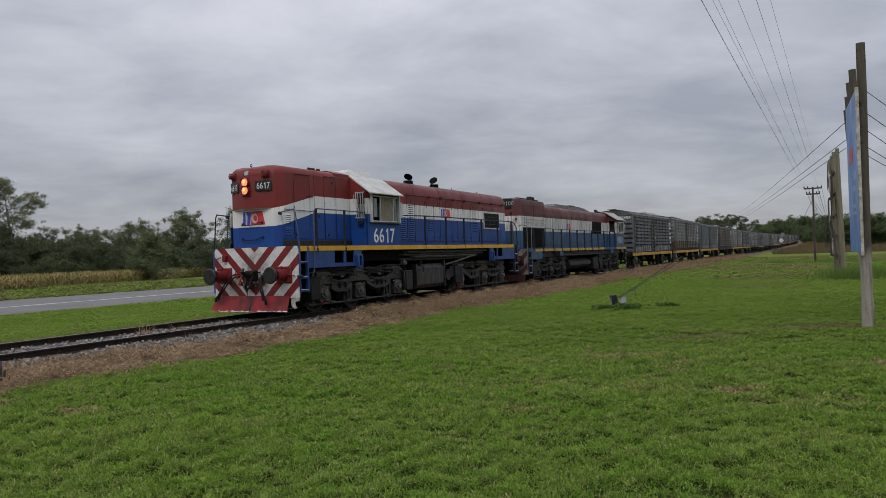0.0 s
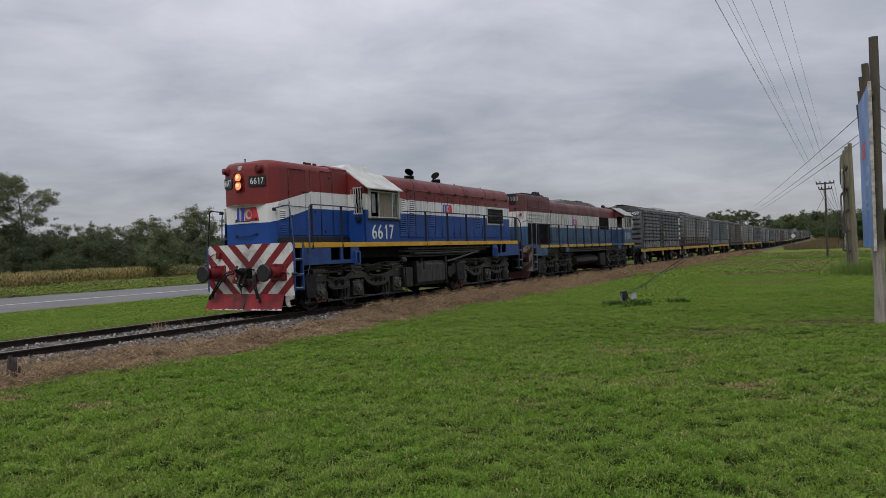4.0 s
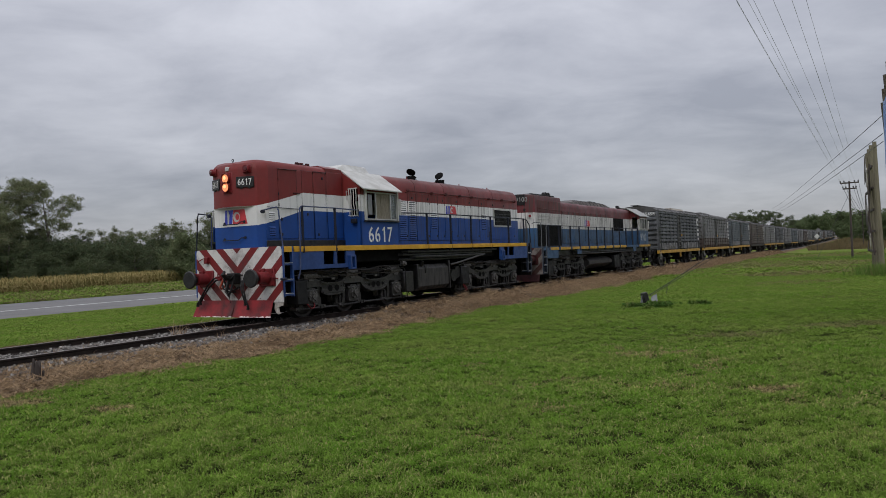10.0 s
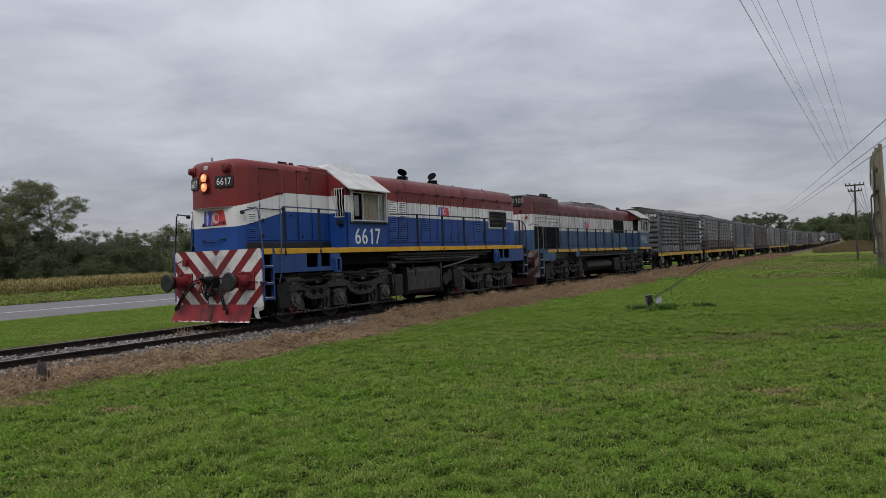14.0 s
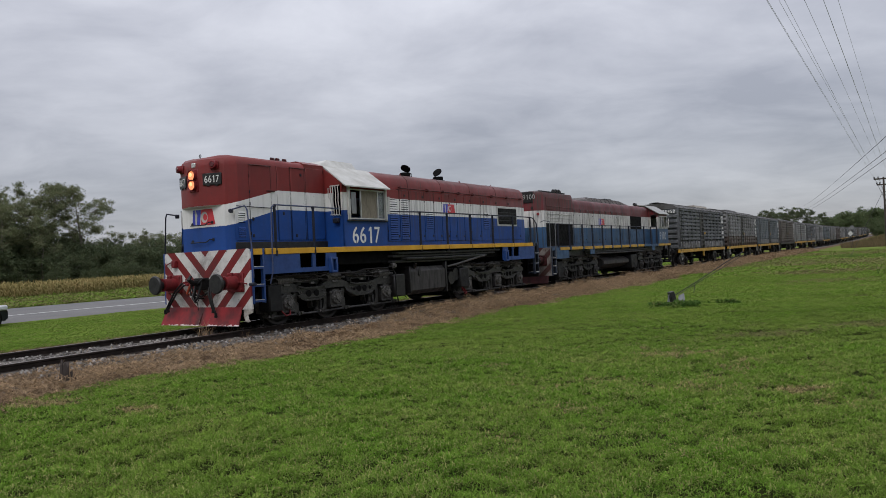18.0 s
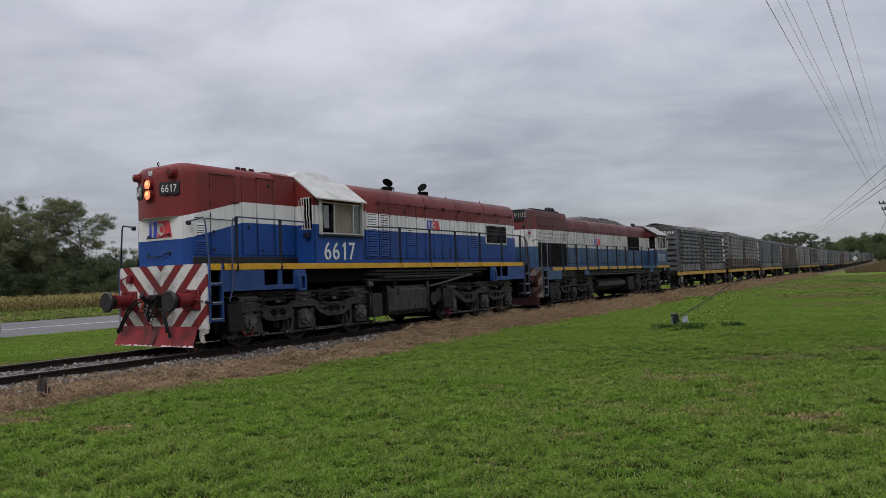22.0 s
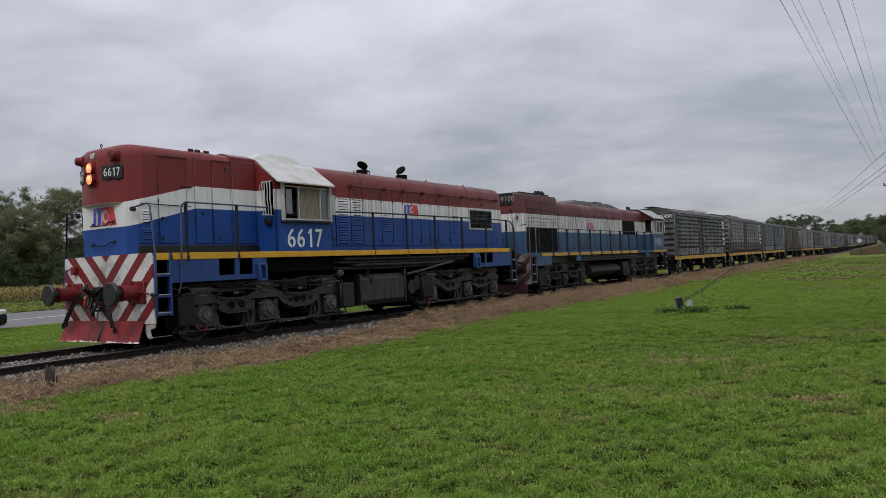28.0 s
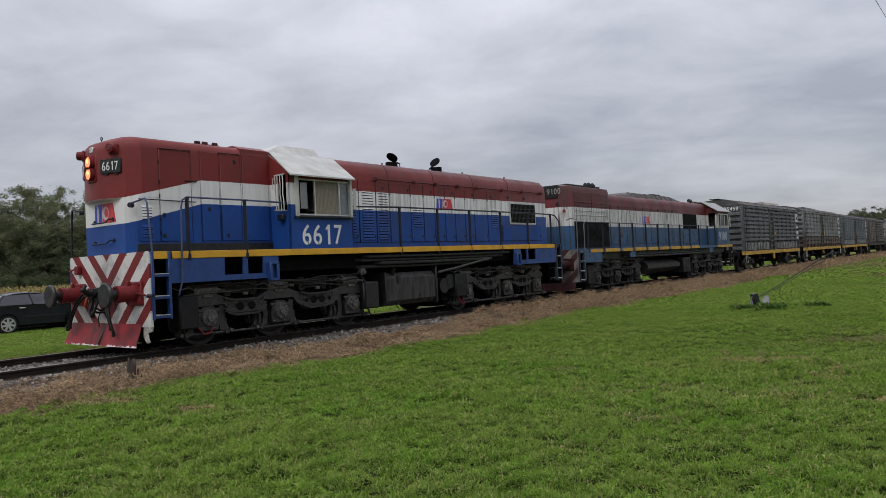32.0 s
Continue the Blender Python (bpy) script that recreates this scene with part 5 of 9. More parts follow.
        for i in range(17):
            x = -3.72 - i * 0.0375
            mesh_.box(x, x - 0.008, sg * 1.391, sg * 1.396, 2.41, 3.08)
        mesh_.box(-3.95, -3.965, sg * 1.39, sg * 1.40, 2.41, 3.08)
        g.put("curtain_slat", mesh_, M_CURTAIN, win)
        g.put("window_post", Mb().box(-3.15, -3.23, sg * 1.42, sg * 1.475, 2.32, 3.20, 0.008), M_WHITE)
        g.put("window_post", Mb().box(-4.65, -4.72, sg * 1.42, sg * 1.475, 2.32, 3.17, 0.008), M_WHITE)
        g.put("wind_deflector", Mb().box(-3.25, -3.43, sg * 1.47, sg * 1.485, 2.50, 3.03, 0.006), M_STEELG)
        g.put("wind_deflector", Mb().box(-4.76, -4.86, sg * 1.44, sg * 1.455, 2.52, 2.98, 0.006), M_WHITE)
        g.put("arm_rest", Mb().box(-3.12, -4.70, sg * 1.42, sg * 1.50, 2.325, 2.355, 0.006), M_BLACK)
        g.put("lamp_bracket", Mb().box(-2.9, -2.98, sg * 1.15, sg * 1.32, 2.28, 2.40, 0.012), M_NAVY)
        # roof slope
        out, inn = (sg * 1.60, 3.14), (sg * 0.72, 3.70)
        sl = [[(-2.90, out[0], out[1]), (-3.12, inn[0], inn[1]), (-4.90, inn[0], inn[1]), (-4.70, out[0], out[1])], [(-2.90, out[0], out[1] + 0.03), (-3.12, inn[0], inn[1] + 0.03), (-4.90, inn[0], inn[1] + 0.03), (-4.70, out[0], out[1] + 0.03)]]
        g.put("roof_slope", Mb().loft(sl), M_WHITE)
    crown = [(-0.60, 3.72), (0.60, 3.72), (0.42, 3.95), (-0.42, 3.95)]
    cr = Mb().loft([[(-3.30, y, 3.70 + (z - 3.72) * 0.3) for y, z in crown], [(-3.62, y, z) for y, z in crown], [(-4.62, y, z) for y, z in crown], [(-4.84, y, 3.70 + (z - 3.72) * 0.2) for y, z in crown]])
    cr.box(-3.12, -4.90, -0.73, 0.73, 3.70, 3.735, 0.01)
    g.put("roof_crown", cr, M_WHITE, None, "white painted cab roof")
    g.put("cab_floor", Mb().box(-3.04, -4.72, -1.37, 1.37, 1.70, 1.74), M_DARK)
    g.put("control_desk", Mb().box(-3.1, -3.5, -0.9, 0.9, 1.74, 2.30, 0.03), M_DARK)
    g.put("bulkhead", Mb().box(-3.05, -4.71, -0.05, 0.0, 1.74, 3.7), M_DARK)
    g.text("6617", 0.41, 1.16, -3.28, 1.424, 1.78, SIDE, M_DIGIT)
    for xd in (-3.28, -3.28 - 0.29):
        for dx, z0, z1 in ((0.165, 1.775, 1.86), (0.125, 1.995, 2.06)):
            g.put("stencil_gap", Mb().box(xd - dx - 0.011, xd - dx + 0.011, 1.424, 1.4295, z0, z1), M_BLUEP)
    g.text("6617", 0.41, 1.16, -4.44, -1.424, 1.78, pose(0, 0, 0, 90, 0, 0), M_DIGIT)
    # long hood
    hood = Mb().loft([hood_ring(-4.76, 0.86, 1.72, 3.40, 3.79), hood_ring(-14.02, 0.86, 1.72, 3.40, 3.79), hood_ring(-14.16, 0.82, 1.72, 3.36, 3.73)])
    g.put("long_hood", hood, M_LIV)
    for x in (-6.56, -8.33, -10.1, -11.9):
        r0, r1 = hood_ring(x + 0.009, 0.864, 3.3, 3.405, 3.795), hood_ring(x - 0.009, 0.864, 3.3, 3.405, 3.795)
        g.put("roof_seam", Mb().loft([r0, r1]), M_REDD)
    ed = (-4.95, -5.52, -6.10, -6.58, -7.36, -7.86, -8.32, -8.76, -9.20, -9.66, -10.10, -10.75, -11.45)
    lou = {1: (1.90, 3.06, 18), 2: (1.90, 3.06, 18), 0: (1.95, 2.98, 16), 4: (2.22, 2.75, 9), 11: (2.22, 2.78, 9)}
    for sg in (1, -1):
        for i, (a, b) in enumerate(zip(ed, ed[1:])):
            d = door_panel(g, b, a, sg * 0.862, 1.84, 3.27, M_LIV)
            if i in lou:
                z0, z1, n = lou[i]
                wi = min(0.36, a - b - 0.14)
                louvre(g, (a + b) / 2 - wi / 2, (a + b) / 2 + wi / 2, sg * 0.878, z0, z1, n, M_LIV, d)
        door_panel(g, -13.75, -11.5, sg * 0.862, 1.84, 2.30, M_LIV)
        f = Mb().box(-11.92, -13.42, sg * 0.86, sg * 0.882, 2.33, 3.0, 0.004)
        gr = g.put("radiator_grille", f, M_WHITE, None, "dark grille in a white riveted frame")
        q = Mb().box(-11.98, -13.36, sg * 0.875, sg * 0.888, 2.385, 2.945)
        g.put("grille_core", q, M_DARK, gr)
        s = Mb()
        for i in range(18):
            x = -12.02 - i * 0.077
            s.box(x, x - 0.022, sg * 0.886, sg * 0.902, 2.40, 2.93)
        for z in (2.52, 2.66, 2.80):
            s.box(-11.99, -13.35, sg * 0.886, sg * 0.905, z - 0.008, z + 0.008)
        g.put("grille_bar", s, M_BLACK, gr)
        gut = Mb().tube([(-6.0, sg * 0.87, 3.28), (-6.05, sg * 0.93, 3.32), (-13.8, sg * 0.93, 3.33), (-13.85, sg * 0.87, 3.30)], 0.015, 6)
        for x in (-6.1, -7.5, -8.35, -9.3, -10.2, -11.5, -12.6, -13.7):
            gut.box(x - 0.03, x + 0.03, sg * 0.85, sg * 0.95, 3.29, 3.37, 0.008)
        g.put("roof_handrail", gut, M_REDD)
        for i in range(8):
            x = -6.35 - i * 0.92
            g.put("inspection_latch", Mb().box(x - 0.028, x + 0.028, sg * 0.87, sg * 0.89, 3.09, 3.16, 0.005), M_BLACK)
        logo(g, -8.73, sg * 0.8775, 2.83, 0.68 * sg, 0.27)
    for x, lean in ((-7.70, 1), (-9.58, -1)):
        st = Mb().cyl((x, 0, 3.76), (x, 0, 3.96), 0.16, 16, 0.155).box(x - 0.17, x + 0.20, -0.17, 0.17, 3.76, 3.84, 0.02)
        ex = g.put("exhaust_pipe", st, M_DARK, None, "black exhaust stack with a tilted lid")
        lid = Mb()
        t = radians(38 if lean > 0 else 52)
        d = Vector((math.cos(t) * lean, 0, math.sin(t)))
        hinge = Vector((x - 0.16 * lean, 0, 3.98))
        cc = hinge + d * 0.17
        up_ = Vector((-d.z * lean, 0, d.x * lean)) * lean
        lid.cyl(cc, cc + up_ * 0.025, 0.155, 18)
        lid.tube([hinge - d * 0.22 + Vector((0, 0, 0.10)), hinge, cc + up_ * 0.03], 0.02, 5)
        lid.tube([Vector((x - 0.2 * lean, 0.0, 3.84)), hinge], 0.02, 5).tube([hinge - d * 0.2 + Vector((0, 0, 0.08)), Vector((x - 0.34 * lean, 0, 3.86))], 0.012, 5)
        g.put("stack_lid", lid, M_DARK, ex)
    for x in (-7.0, -10.4, -12.6):
        g.put("lifting_eye", Mb().tube([(x, 0.3, 3.77)] + [(x + 0.03 * math.cos(t), 0.3, 3.82 + 0.03 * math.sin(t)) for t in (radians(-90 + 45 * i) for i in range(9))], 0.01, 5), M_REDP)
    # rails and posts
    for sg in (1, -1):
        y = sg * 1.38
        for x in (-6.34, -7.77, -9.14, -10.61, -12.07, -13.45):
            stanchion(g, x, y, 1.58, 2.62)
        handrail(g, [(-4.80, y, 2.60), (-6.34, y, 2.63), (-9.14, y, 2.63), (-12.07, y, 2.63), (-13.5, y, 2.62), (-13.75, y, 2.58), (-13.95, sg * 1.40, 2.40), (-14.02, sg * 1.42, 1.30)])
        for x in (-0.74, -1.95):
            stanchion(g, x, sg * 1.40, 1.60, 2.62)
        handrail(g, [(-0.50, sg * 1.43, 0.95), (-0.56, sg * 1.46, 1.2), (-0.60, sg * 1.44, 2.45), (-0.64, sg * 1.42, 2.58), (-0.74, sg * 1.40, 2.635), (-1.95, sg * 1.39, 2.63), (-2.98, sg * 1.33, 2.62)], 0.016, M_RAILB)
        g.put("rail_end", Mb().cyl((-2.95, sg * 1.33, 2.62), (-3.01, sg * 1.33, 2.62), 0.035, 8), M_NAVY)
        handrail(g, [(-0.03, sg * 0.86, 2.52), (0.00, sg * 0.92, 2.55), (-0.04, sg * 1.26, 2.60), (-0.05, sg * 1.31, 2.52), (-0.06, sg * 1.40, 1.66), (-0.05, sg * 1.42, 1.1)], 0.016, M_RAILB if sg > 0 else M_NAVY)
        g.put("rail_end", Mb().cyl((-0.05, sg * 0.85, 2.52), (0.02, sg * 0.88, 2.52), 0.045, 8), M_NAVY)
        handrail(g, [(-0.14, sg * 0.90, 2.63), (-1.25, sg * 0.90, 2.61)], 0.010)
    # rear end
    g.put("rear_plate", Mb().box(-13.95, -14.0, -1.40, 1.40, 0.45, 1.70, 0.01), M_BLACK)
    for sg in (1, -1):
        buffer_(g, -14.0, sg * 0.975, -1, 1.015, M_REDP)
    g.put("hood_end", Mb().box(-14.14, -14.18, -0.6, 0.6, 1.75, 3.3, 0.02), M_LIV)
    return g


LEAD = leading_locomotive()
LOCO, LOCO_C = LEAD.ob, LEAD.c


M_STEEL = surface("dull_grey_rail_paint", (0.10, 0.11, 0.12), (0.05, 0.055, 0.06), 0.55)
M_PATCH2 = surface("dirty_numeral_paint", (0.30, 0.30, 0.29), (0.2, 0.2, 0.19), 0.6)
M_PATCH3 = surface("faded_numeral_paint", (0.42, 0.44, 0.46), (0.20, 0.23, 0.27), 0.6, scale=9)
M_PLOW2 = surface("sooty_red_paint", (0.060, 0.013, 0.014), (0.020, 0.009, 0.009), 0.6, scale=4, spec=0.2)


def second_locomotive():
    g = Rig("diesel_locomotive", "weathered red, white and faded blue diesel locomotive coupled second", "locomotive", -23.5, "locomotives of the train")
    dz0, dz1 = 1.38, 1.50
    g.put("deck", Mb().box(-15.22, -31.85, -1.385, 1.385, dz0, dz1, 0.01), M_NAVY)
    st = (-15.95, -17.1, -18.5, -19.65, -20.9, -22.1, -23.3, -24.6, -25.8, -27.0)
    for sg in (1, -1):
        for a, b in zip(st[:-1], st[1:]):
            g.put("sill_stripe", Mb().box(a - 0.12, b + 0.12, sg * 1.38, sg * 1.42, dz0, dz1, 0.005), M_YEL2, None, "broken yellow edge stripe")
        g.put("sill_stripe", Mb().box(-29.5, -31.85, sg * 1.38, sg * 1.42, dz0, dz1, 0.005), M_YEL2, None, "broken yellow edge stripe")
        g.put("deck_edge", Mb().box(-15.25, -31.86, sg * 1.36, sg * 1.405, dz0 + 0.005, dz1 - 0.005), M_BLUE2)
        for x in st:
            stanchion(g, x, sg * 1.38, dz0, 2.41)
        handrail(g, [(-15.9, sg * 1.38, 2.42), (-20.9, sg * 1.38, 2.40), (-29.4, sg * 1.38, 2.40)], 0.015)
        for x in (-28.2, -29.3):
            stanchion(g, x, sg * 1.38, dz0, 2.40)
        handrail(g, [(-15.10, sg * 1.40, 0.6), (-15.16, sg * 1.40, 2.2), (-15.22, sg * 1.36, 2.5), (-15.30, sg * 1.1, 2.55), (-15.34, sg * 0.92, 2.5)], 0.016, M_STEEL)
        handrail(g, [(-15.62, sg * 1.41, 0.5), (-15.64, sg * 1.41, 2.3), (-15.70, sg * 1.40, 2.42), (-15.95, sg * 1.38, 2.42)], 0.016, M_STEEL)
        steps(g, -15.60, -15.22, sg, (1.10, 0.78, 0.48), 0.42, dz1, M_STEP)
        steps(g, -31.85, -31.5, sg, (1.10, 0.78, 0.48), 0.42, dz1, M_BLACK)
        skirt(g, sg, -16.9, -15.62, 1.05, dz0, (), M_BLUE2)
        for x in (-19.3, -28.3):
            g.put("skirt_panel", Mb().box(x, x - 0.5, sg * 1.36, sg * 1.40, 1.15, dz0, 0.01), M_BLUE2)
        g.put("side_sill", Mb().box(-16.9, -31.2, sg * 1.0, sg * 1.16, 1.12, dz0, 0.02), M_BLACK)
        for y, z in ((1.24, 1.26), (1.27, 1.18)):
            g.put("pipe", Mb().tube([(-19.0, sg * y, z), (-24.0, sg * y, z - 0.02), (-28.0, sg * y, z)], 0.028, 6), M_BLACK)
        buffer_(g, -15.2, sg * 0.975, 1, 1.015, M_PLOW2)
        buffer_(g, -31.87, sg * 0.975, -1, 1.015, M_BLACK)
        g.put("sand_box", Mb().box(-16.0, -16.5, sg * 0.95, sg * 1.30, 0.3, 0.95, 0.03), M_BOX)
        g.put("equipment_box", Mb().box(-25.1, -26.0, sg * 0.7, sg * 1.28, 0.35, 1.0, 0.03), M_BOX)
    g.put("centre_sill", Mb().box(-15.4, -31.7, -0.62, 0.62, 0.95, dz0, 0.03), M_DARK)
    sec = [(1.22 * math.cos(t) * (1 if abs(math.cos(t)) > 0.3 else 0.9), 0.72 + 0.36 * math.sin(t)) for t in (2 * math.pi * (i + 0.5) / 16 for i in range(16))]
    g.put("fuel_tank", Mb().prism(sec, "x", -21.4, -24.9), M_TANK, None, "black rounded fuel tank")
    three_axle_bogie(g, (-16.9, -18.55, -20.35), M_GREASE2, M_DUST2)
    three_axle_bogie(g, (-26.9, -28.75, -30.45), M_GREASE2, M_DUST2)
    pil = [(-1.38, 0.42), (1.38, 0.42), (1.38, 1.50), (-1.38, 1.50)]
    g.put("pilot_plate", Mb().prism(pil, "x", -15.24, -15.19), M_CHEV2, None, "grimy red and white striped end plate")
    g.put("snow_plough", Mb().prism([(-15.20, 0.44), (-15.06, 0.14), (-15.10, 0.14), (-15.24, 0.44)], "y", -1.25, 1.25), M_PLOW2)
    coupling(g, -15.2, 1, 1.02)
    # radiator end, tall
    low = [(-18.7, 0.90), (-15.75, 0.90), (-15.42, 0.62), (-15.42, -0.62), (-15.75, -0.90), (-18.7, -0.90)]
    top = [(-18.7, 0.86), (-15.80, 0.86), (-15.50, 0.60), (-15.50, -0.60), (-15.80, -0.86), (-18.7, -0.86)]
    tip = [(-18.7, 0.6), (-15.95, 0.6), (-15.75, 0.45), (-15.75, -0.45), (-15.95, -0.6), (-18.7, -0.6)]
    g.put("radiator_end", Mb().loft(plan_loft([low, low, top, tip], (1.50, 3.58, 3.70, 3.76))), M_LIV2)
    vis = Mb().prism([(-15.38, 3.72), (-15.385, 3.30), (-15.60, 3.26), (-15.80, 3.70)], "y", -0.64, 0.62)
    g.put("visor", vis, M_BLACK, None, "black number box under the roof edge")
    g.text("9100", 0.19, 0.55, -15.375, 0.20, 3.42, FRONT, M_PATCH2, None, 0.012)
    g.put("roof_grille", Mb().box(-15.95, -18.6, -0.62, 0.62, 3.74, 3.79, 0.01), M_BLACK)
    bolts = Mb()
    for i in range(26):
        bolts.box(-15.98 - i * 0.1, -16.03 - i * 0.1, 0.60, 0.66, 3.755, 3.80)
    g.put("grille_tooth", bolts, M_BLACK)
    for sg in (1, -1):
        gr = g.put("radiator_intake", Mb().box(-15.95, -18.62, sg * 0.89, sg * 0.915, 1.55, 2.48, 0.006), M_BOX, None, "large black radiator intake")
        s = Mb()
        for i in range(34):
            x = -15.98 - i * 0.078
            s.box(x, x - 0.02, sg * 0.913, sg * 0.925, 1.58, 2.45)
        g.put("grille_bar", s, M_DARK, gr)
        for a, b, z0, z1 in ((-16.0, -17.25, 2.55, 2.95), (-17.3, -18.6, 2.55, 2.95), (-16.0, -17.25, 3.02, 3.5), (-17.3, -18.6, 3.02, 3.5)):
            g.put("side_panel", Mb().box(a, b, sg * 0.895, sg * 0.912, z0, z1, 0.006), M_LIV2)
        s = Mb().tube([(-16.0, sg * 0.92, 2.86), (-18.6, sg * 0.92, 2.84)], 0.012, 5).tube([(-16.0, sg * 0.92, 2.70), (-18.6, sg * 0.92, 2.69)], 0.012, 5)
        s.tube([(-16.0, sg * 0.92, 3.16), (-18.6, sg * 0.92, 3.13)], 0.012, 5)
        g.put("panel_rib", s, M_LIV2)
        g.put("tail_lamp", Mb().cyl((-15.52, sg * 0.76, 2.83), (-15.46, sg * 0.80, 2.83), 0.055, 12), M_LENSR)
        g.put("marker_lamp", Mb().cyl((-15.52, sg * 0.55, 3.08), (-15.40, sg * 0.58, 3.08), 0.06, 10), M_BLACK)
    g.put("long_hood", Mb().loft([hood_ring(-18.7, 0.90, 1.50, 3.30, 3.60), hood_ring(-29.6, 0.90, 1.50, 3.30, 3.60)]), M_LIV2)
    hump = [(-0.72, 3.50), (0.72, 3.50), (0.62, 3.70), (0.36, 3.78), (-0.36, 3.78), (-0.62, 3.70)]
    lowr = [(-0.72, 3.50), (0.72, 3.50), (0.60, 3.58), (0.35, 3.61), (-0.35, 3.61), (-0.60, 3.58)]
    hp = Mb().loft([[(-20.2, y, z) for y, z in lowr], [(-21.6, y, z) for y, z in hump], [(-25.8, y, z) for y, z in hump], [(-26.9, y, z) for y, z in lowr]])
    g.put("roof_hump", hp, M_SOOT, None, "sooty raised roof housing")
    for i in range(9):
        x = -21.2 - i * 0.55
        g.put("roof_seam", Mb().loft([[(x, y * 1.02, z + 0.012) for y, z in hump], [(x - 0.03, y * 1.02, z + 0.012) for y, z in hump]]) if 1 <= i <= 8 else Mb().box(x, x - 0.03, -0.6, 0.6, 3.60, 3.7), M_GREASE)
    g.put("exhaust_cap", Mb().box(-24.6, -25.5, -0.25, 0.25, 3.77, 3.86, 0.02), M_BLACK)
    for x, z in ((-17.9, 3.78), (-18.15, 3.80), (-18.45, 3.80)):
        g.put("horn", Mb().cyl((x, 0.50, z + 0.06), (x + 0.22, 0.50, z + 0.08), 0.035, 10, 0.08), M_BLACK)
    g.put("horn", Mb().cyl((-28.5, 0.45, 3.66), (-28.8, 0.45, 3.68), 0.04, 10, 0.09).cyl((-28.5, 0.6, 3.64), (-28.1, 0.6, 3.66), 0.04, 10, 0.08), M_BLACK)
    ed = (-18.75, -19.45, -20.2, -21.0, -21.8, -22.6, -23.4, -24.2, -25.0, -25.9)
    for sg in (1, -1):
        for a, b in zip(ed, ed[1:]):
            door_panel(g, b, a, sg * 0.902, 1.66, 3.12, M_LIV2)
            g.put("inspection_latch", Mb().box(a - 0.1, a - 0.2, sg * 0.9, sg * 0.925, 2.98, 3.10, 0.008), M_BLACK)
        louvre(g, -19.45 - 0.35, -19.45 - 0.1, sg * 0.918, 1.95, 2.3, 8, M_GREASE)
        g.put("side_grille", Mb().box(-26.35, -28.15, sg * 0.895, sg * 0.915, 2.30, 2.97, 0.006), M_DARK, None, "dark side grille")
        door_panel(g, -28.2, -26.3, sg * 0.902, 1.62, 2.20, M_BLUE2)
        logo(g, -22.1, sg * 0.918, 2.62, 0.74 * sg, 0.28)
        y0, y1 = sg * 1.375, sg * 1.42
        g.put("cab_side", Mb().box(-31.35, -29.62, y0, y1, 1.50, 2.40), M_LIV2)
        g.put("window_head", Mb().box(-31.35, -29.62, y0, y1, 3.02, 3.14), M_LIV2)
        g.put("window_jamb", Mb().box(-29.74, -29.62, y0, y1, 2.40, 3.02), M_LIV2)
        g.put("window_jamb", Mb().box(-31.35, -31.25, y0, y1, 2.40, 3.02), M_LIV2)
        g.put("cab_end", Mb().box(-29.58, -29.62, sg * 0.85, sg * 1.42, 1.5, 2.40), M_LIV2)
        g.put("window_jamb", Mb().box(-29.58, -29.62, sg * 0.85, sg * 1.0, 2.4, 3.1), M_LIV2)
        g.put("window_jamb", Mb().box(-29.58, -29.62, sg * 1.33, sg * 1.42, 2.4, 3.1), M_LIV2)
        g.put("cab_gable", Mb().prism([(sg * 0.8, 3.1), (sg * 1.42, 3.1), (sg * 1.42, 3.16), (sg * 0.8, 3.6)], "x", -29.58, -29.62), M_LIV2)
        g.put("cab_end", Mb().box(-31.35, -31.39, sg * 0.0, sg * 1.42, 1.5, 3.14), M_LIV2)
        fr_ = Mb()
        for a in (-29.74, -30.1, -30.65, -31.2):
            fr_.box(a, a - 0.05, sg * 1.39, sg * 1.44, 2.40, 3.02, 0.006)
        fr_.box(-29.74, -31.25, sg * 1.39, sg * 1.44, 2.98, 3.02).box(-29.74, -31.25, sg * 1.39, sg * 1.45, 2.39, 2.43)
        win = g.put("cab_window", fr_, M_ALU)
        g.put("pane", Mb().box(-30.12, -30.65, sg * 1.40, sg * 1.406, 2.43, 2.98), M_CARGLASS, win)
        g.put("mirror", Mb().box(-31.40, -31.52, sg * 1.45, sg * 1.47, 2.38, 2.90, 0.006), M_WHITE, None, "white framed cab mirror")
        pr = [(sg * 0.30, 3.66), (sg * 0.74, 3.60), (sg * 1.52, 3.11), (sg * 1.52, 3.14), (sg * 0.75, 3.64), (sg * 0.30, 3.70)]
        g.put("roof_slope", Mb().prism(pr, "x", -29.45, -31.5), M_PATCH2, None, "pale sloping cab roof")
    g.put("roof_crown", Mb().box(-29.45, -31.5, -0.32, 0.32, 3.62, 3.72, 0.03), M_ALU)
    g.put("cab_floor", Mb().box(-29.6, -31.35, -1.37, 1.37, 1.50, 1.54), M_DARK)
    g.put("bulkhead", Mb().box(-29.6, -31.35, -0.05, 0, 1.54, 3.6), M_DARK)
    g.put("short_hood", Mb().loft([hood_ring(-31.35, 0.88, 1.50, 2.0, 2.2), hood_ring(-31.8, 0.85, 1.50, 1.9, 2.1)]), M_LIV2)
    g.text("9100", 0.42, 1.25, -29.72, 1.424, 1.72, SIDE, M_PATCH3)
    return g


SECOND = second_locomotive()
LOCO2, LOCO2_C = SECOND.ob, SECOND.c


